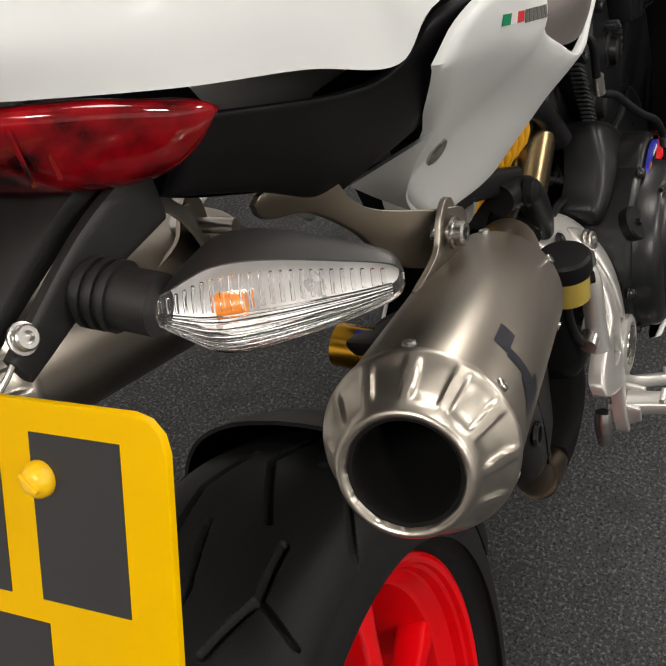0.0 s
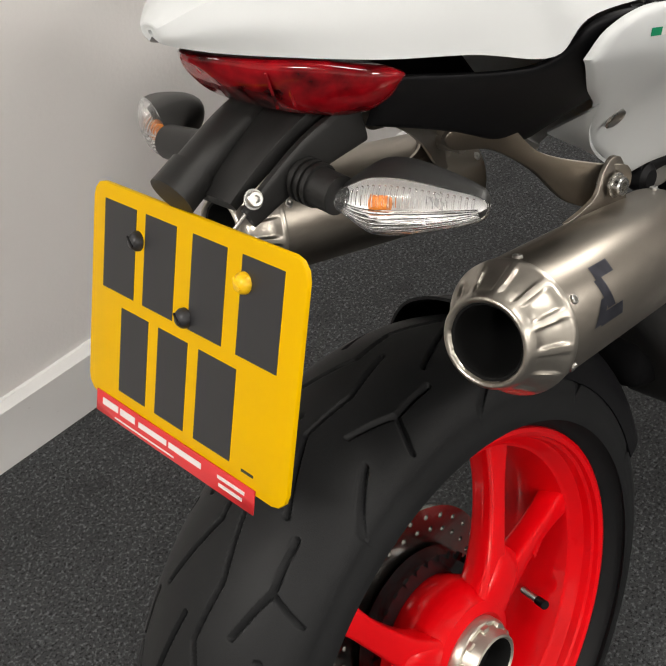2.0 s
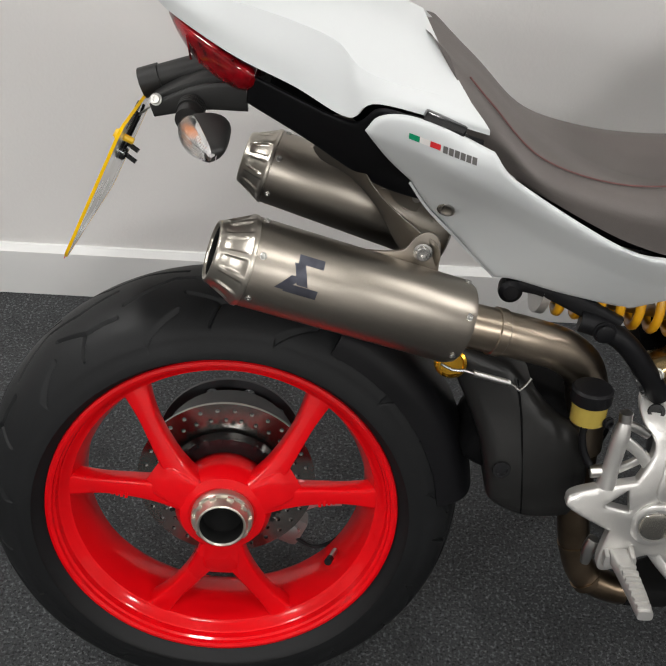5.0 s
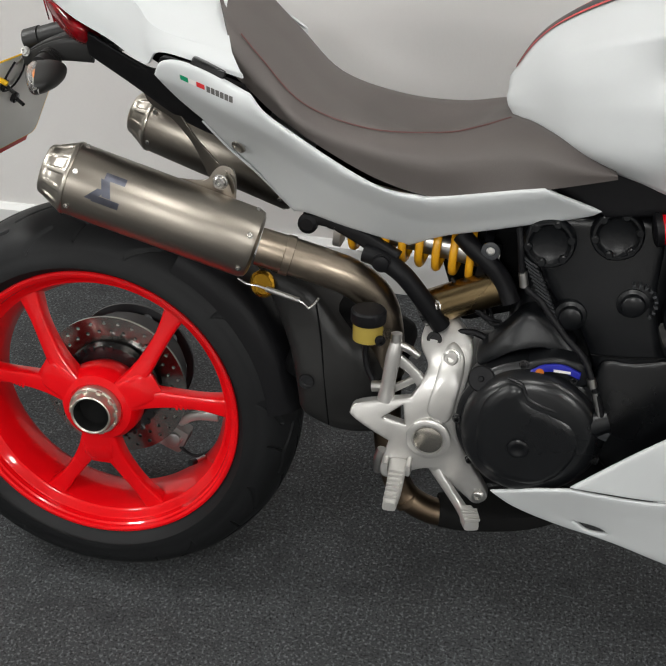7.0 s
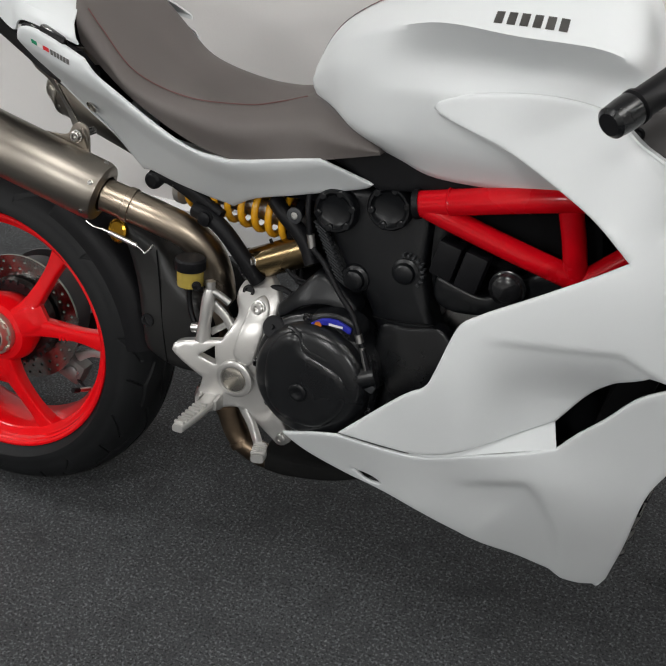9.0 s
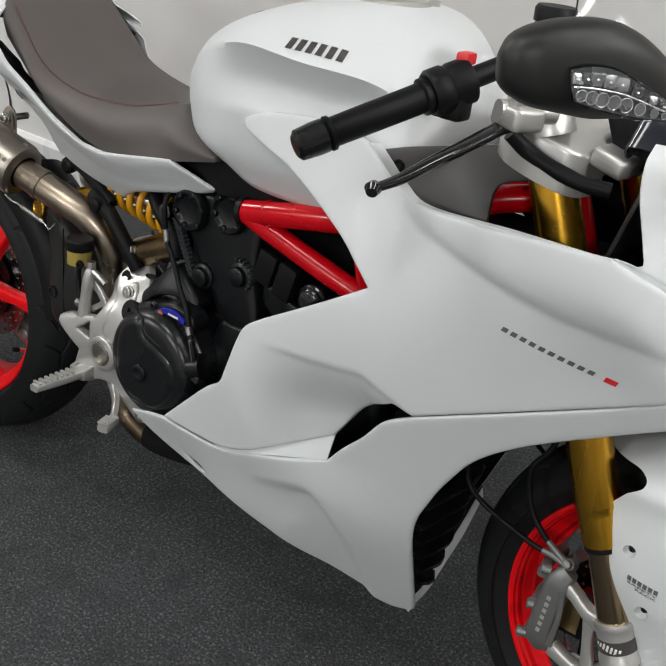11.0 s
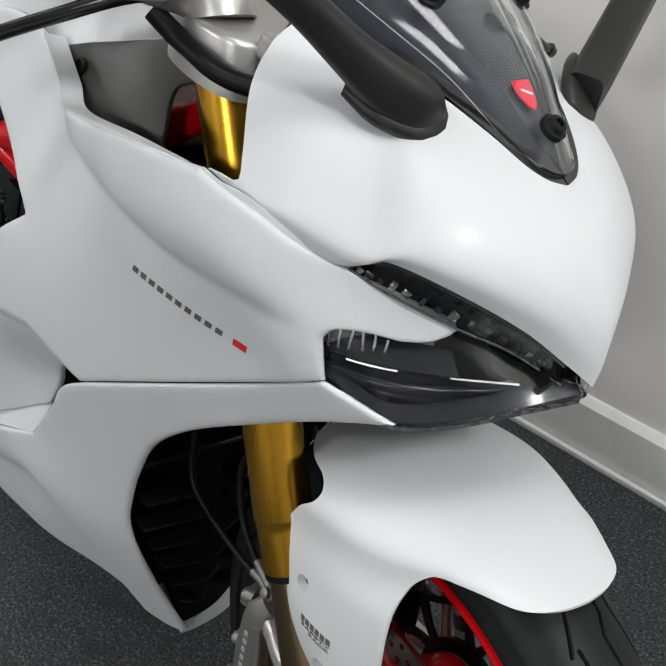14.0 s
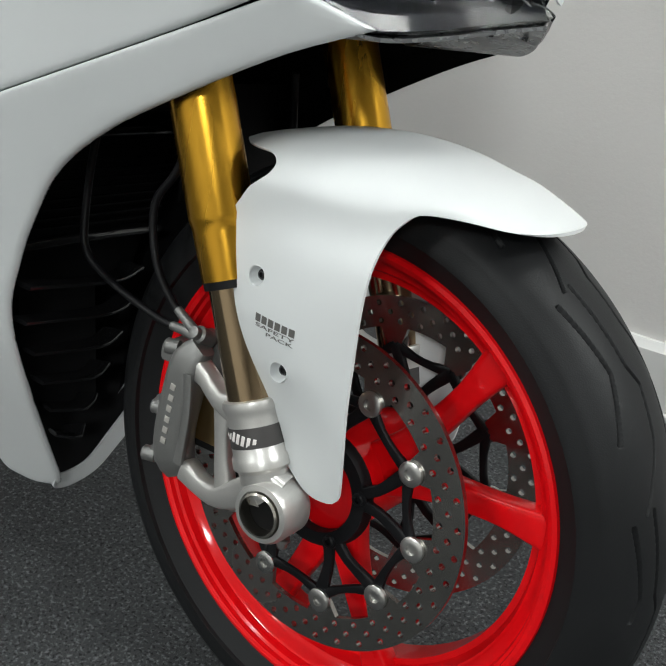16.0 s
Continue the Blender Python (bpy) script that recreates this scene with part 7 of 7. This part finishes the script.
def headlights():
    for s in (-1, 1):
        bot = [(1.484, .160 * s, .727), (1.510, .150 * s, .716), (1.540, .134 * s, .705), (1.572, .095 * s, .712), (1.598, .045 * s, .724), (1.618, 0, .733)]
        top = [(1.484, .163 * s, .826), (1.512, .148 * s, .830), (1.546, .112 * s, .813), (1.580, .060 * s, .782), (1.600, .026 * s, .754), (1.618, 0, .742)]

        def shift(c, d, k=1.0):
            return [(x - d, y * k, z) for x, y, z in c]
        lens_b = shift(bot, .000, .985)
        lens_t = [(1.474, .150 * s, .812), (1.505, .130 * s, .797), (1.530, .097 * s, .785), (1.562, .050 * s, .768), (1.588, .024 * s, .750), (1.612, 0, .742)]
        g = coons(lens_b, lens_t, [lens_b[0], (1.476, .164 * s, .78), lens_t[0]], [lens_b[-1], (1.619, 0, .7375), lens_t[-1]], 26, 12)
        h = part("headlight", grid_mesh(coons(shift(bot, .045, .8), shift(top, .055, .8), [(1.439, .128 * s, .727), (1.43, .13 * s, .78), (1.429, .13 * s, .826)], [(1.573, 0, .733), (1.568, 0, .7375), (1.563, 0, .742)], 20, 10), .002), DARK, BIKE, "black headlight with a clear angular lens")
        lens = part("headlight_lens", grid_mesh(g, .0025), LAMP_GLASS, h, "clear headlight lens")
        lens.visible_shadow = False
        mid = [(1.474, .155 * s, .744), (1.515, .128 * s, .742), (1.555, .085 * s, .741), (1.592, .035 * s, .740)]
        part("reflector_shelf", strip(mid, [(x - .006, y * .96, z - .026) for x, y, z in mid], .002), LAMP_BLACK, h)
        line = catmull(mid, n=10)
        for k0, k1 in ((4, 13), (19, 29)):
            part("bright_edge", tube([tuple(p) for p in line[k0:k1]], .0009, 8), FROST, h, "bright moulded edge")
        part("lens_flange", strip([(x - .004, y * .975, z + .001) for x, y, z in bot], [(x - .014, y * .95, z + .012) for x, y, z in bot], .0015), LAMP_BLACK, h, "dark moulded foot of the lens")
        run = [(1.470, .150), (1.482, .138), (1.498, .122), (1.514, .104), (1.528, .088)]
        part("reflector", strip([(x, y * s, .779 - .18 * (x - 1.47)) for x, y in run], [(x + .002, (y + .004) * s, .752) for x, y in run], .002), STRIP_BACK, h, "silver curved reflector")
        for k in range(6):
            x, y = 1.473 + .0068 * k, .1510 - .0062 * k
            part("reflector_fin", block((.0022, .009, .024 - .0022 * k), pose(x, y * s, .762 - .0012 * k, 8 * s, 6 * (k % 3 - 1), -42 * s), .0007), CHROME, h, "bright reflector fin")
        # glossy black bars added to catch highlights, as streaks of reflection in the lamp
        for off, z, r in ((.0, .731, .0042), (-.012, .719, .0036)):
            part("streak_bar", tube([(1.484, (.150 + off) * s, z + .004), (1.515, (.134 + off) * s, z), (1.548, (.104 + off) * s, z + .001), (1.578, (.062 + off * .5) * s, z + .006)], [r * .5, r, r, r * .4], 14), LAMP_BLACK, h)
        part("reflector_shelf", strip([(1.462, .150 * s, .768), (1.50, .122 * s, .764), (1.54, .080 * s, .758)], [(1.474, .155 * s, .746), (1.515, .128 * s, .744), (1.556, .085 * s, .742)], .002), LAMP_BLACK, h)
        lo = [(1.493, .160 * s, .8225), (1.517, .136 * s, .806), (1.546, .095 * s, .785), (1.575, .050 * s, .765), (1.603, .015 * s, .741)]
        hi = [(1.494, .163 * s, .8275), (1.518, .148 * s, .834), (1.550, .113 * s, .819), (1.584, .060 * s, .790), (1.606, .022 * s, .762)]
        d = part("daytime_light", strip(lo, hi, .003), SMOKE, h, "smoked daytime running light strip")
        part("strip_back", strip([(x - .012, y * .94, z) for x, y, z in lo], [(x - .012, y * .94, z) for x, y, z in hi], .002), STRIP_BACK, h)
        part("strip_edge", tube(lo, .0010, 8), STRIP_BACK, h)
        part("strip_rim", tube(hi, .0022, 8), GLOSS, h)
        for k in range(15):
            t = (k + .8) / 16
            a, b = np.array(catmull(lo, n=8)), np.array(catmull(hi, n=8))
            i = int(t * (len(a) - 1))
            c = (a[i] * .70 + b[i] * .30) + np.array((-.007, -.003 * s, 0))
            part("led_cell", block((.0045 + .0015 * (k % 3), .004, .008 - .002 * (k % 2)), Matrix.Translation(c) @ Matrix.Rotation((-.85 + .3 * (k % 3 - 1)) * s, 4, "Z") @ Matrix.Rotation(.55, 4, "Y") @ Matrix.Rotation(.35 * (k % 4 - 1.5), 4, "X"), .0012), CHROME, h)
        under = [(x - .004, y * .97, z - .004) for x, y, z in bot]
        part("lamp_underside", strip(under, [(x - .10, y * .7, z - .012) for x, y, z in bot], .003), STRIP_BACK, h)
    # near-black blocks added inside the nose to darken its see-through gaps
    part("nose_gap_filler", join(block((.10, .16, .12), pose(1.40, 0, .76), .02), block((.07, .07, .022), pose(1.562, 0, .742), .006)), DARK, BIKE)


headlights()


# ---- decals ----
def decal(x0, z0, x1, z1, high, depth, mat, parent, n=1, gap=.2, lean=0.0, raised=.0006):
    """A row of flat printed bars lying on a panel."""
    for i in range(n):
        a, b = i / n, (i + 1 - (gap if n > 1 else 0)) / n
        p = [(x0 + (x1 - x0) * a, z0 + (z1 - z0) * a), (x0 + (x1 - x0) * b, z0 + (z1 - z0) * b)]
        q = [(p[0][0], p[0][1] - high, 1), (p[1][0], p[1][1] - high, 1), (p[1][0] + lean, p[1][1], 1), (p[0][0] + lean, p[0][1], 1)]
        part("print_bar", panel(q, lambda v: depth(v) - raised, .0003, 0, .02, step=.01), mat, parent)


def decals():
    up = [o for o in BIKE.children if o.name.startswith("upper_side_fairing")][-1]
    tl = [o for o in BIKE.children if o.name.startswith("tail_panel")][-1]
    decal(1.279, .7520, 1.395, .7330, .0058, upper_depth, DECAL, up, 10, .38, .003)
    decal(1.402, .732, 1.416, .7297, .0070, upper_depth, STRIP, up, 1, 0, .003)
    for a, b, mat in ((.0, .33, GREEN), (.34, .66, PALE), (.67, 1, STRIP)):
        decal(.202 + .032 * a, .8775 - .010 * a, .202 + .032 * b, .8775 - .010 * b, .0062, tail_depth, mat, tl)
    decal(.2365, .8668, .272, .8562, .0075, tail_depth, DECAL, tl, 6, .2)
    tk = [o for o in BIKE.children if o.name.startswith("fuel_tank")][0]
    from mathutils.bvhtree import BVHTree
    bm = bmesh.new()
    bm.from_mesh(tk.data)
    tree = BVHTree.FromBMesh(bm)
    a, b = Vector((.884, -.150, .999)), Vector((.976, -.136, .990))
    for i in range(6):
        quad = []
        for t, v in ((i / 6, 0), ((i + .66) / 6, 0), ((i + .66) / 6, 1), (i / 6, 1)):
            p = a.lerp(b, t) + Vector((0, -.010, -.017)) * v
            loc, nor, *_ = tree.find_nearest(p)
            quad.append(loc + nor * (.0006 if nor.z > 0 else -.0006))
        q = bmesh.new()
        q.faces.new([q.verts.new(p) for p in quad])
        bmesh.ops.solidify(q, geom=q.faces[:], thickness=.0003)
        part("print_bar", q, DECAL, tk)
    for y0, y1, mat in ((-.028, .028, INK), (-.044, -.031, STRIP), (.031, .044, STRIP), (-.052, -.046, INK), (.046, .052, INK)):
        q = bmesh.new()
        rows = []
        for k in range(25):
            row = []
            for y in np.linspace(y0, y1, 4):
                v = Vector((.600 + .150 * (k / 24) ** 1.15, y * (.14 + .90 * k / 24), 1.2))
                loc, nor, *_ = tree.ray_cast(v, Vector((0, 0, -1)))
                row.append(q.verts.new(loc + Vector((-.0006, 0, .0008)) if loc else v))
            rows.append(row)
        for u, v in zip(rows, rows[1:]):
            for n in range(3):
                q.faces.new((u[n], u[n + 1], v[n + 1], v[n]))
        bad = [v for v in q.verts if v.co.z > 1.15]
        bmesh.ops.delete(q, geom=bad, context="VERTS")
        bmesh.ops.solidify(q, geom=q.faces[:], thickness=.0003)
        part("stripe", q, mat, tk)
    bm.free()
    can = [o for o in BIKE.children if o.name.startswith("silencer") and "bracket" not in o.name][0]
    t, f = Vector((0.004, -0.154, 0.736)), Vector((0.283, -0.108, 0.641))
    ax = (t - f).normalized()
    side = Vector((0, -1, 0)) - ax * Vector((0, -1, 0)).dot(ax)
    side.normalize()
    upv = ax.cross(side)
    if upv.z < 0:
        upv = -upv
    L = (t - f).length

    def patch(s0, s1, a0, a1, skew):
        q = bmesh.new()
        rows = []
        for j in range(7):
            k = j / 6
            ang = radians(a0 + (a1 - a0) * k)
            row = [f + ax * (s + skew * k) + (side * math.cos(ang) + upv * math.sin(ang)) * .0494 for s in (s0, s1)]
            rows.append([q.verts.new(p) for p in row])
        for u, v in zip(rows, rows[1:]):
            q.faces.new((u[0], u[1], v[1], v[0]))
        bmesh.ops.solidify(q, geom=q.faces[:], thickness=.0002)
        return q
    logo = material("etched_mark", (.15, .155, .19), .4, .9, tint=.2, stain=60)
    for k, (s0, s1, a0, a1, skew) in enumerate(((L - .112, L - .084, 40, 52, .0), (L - .100, L - .088, 14, 40, .008), (L - .078, L - .066, 4, 24, -.014), (L - .112, L - .076, 2, 13, .0))):
        part("etched_mark", patch(s0, s1, a0, a1, skew), logo, can, "dark etched maker's mark" if k == 0 else "")


decals()
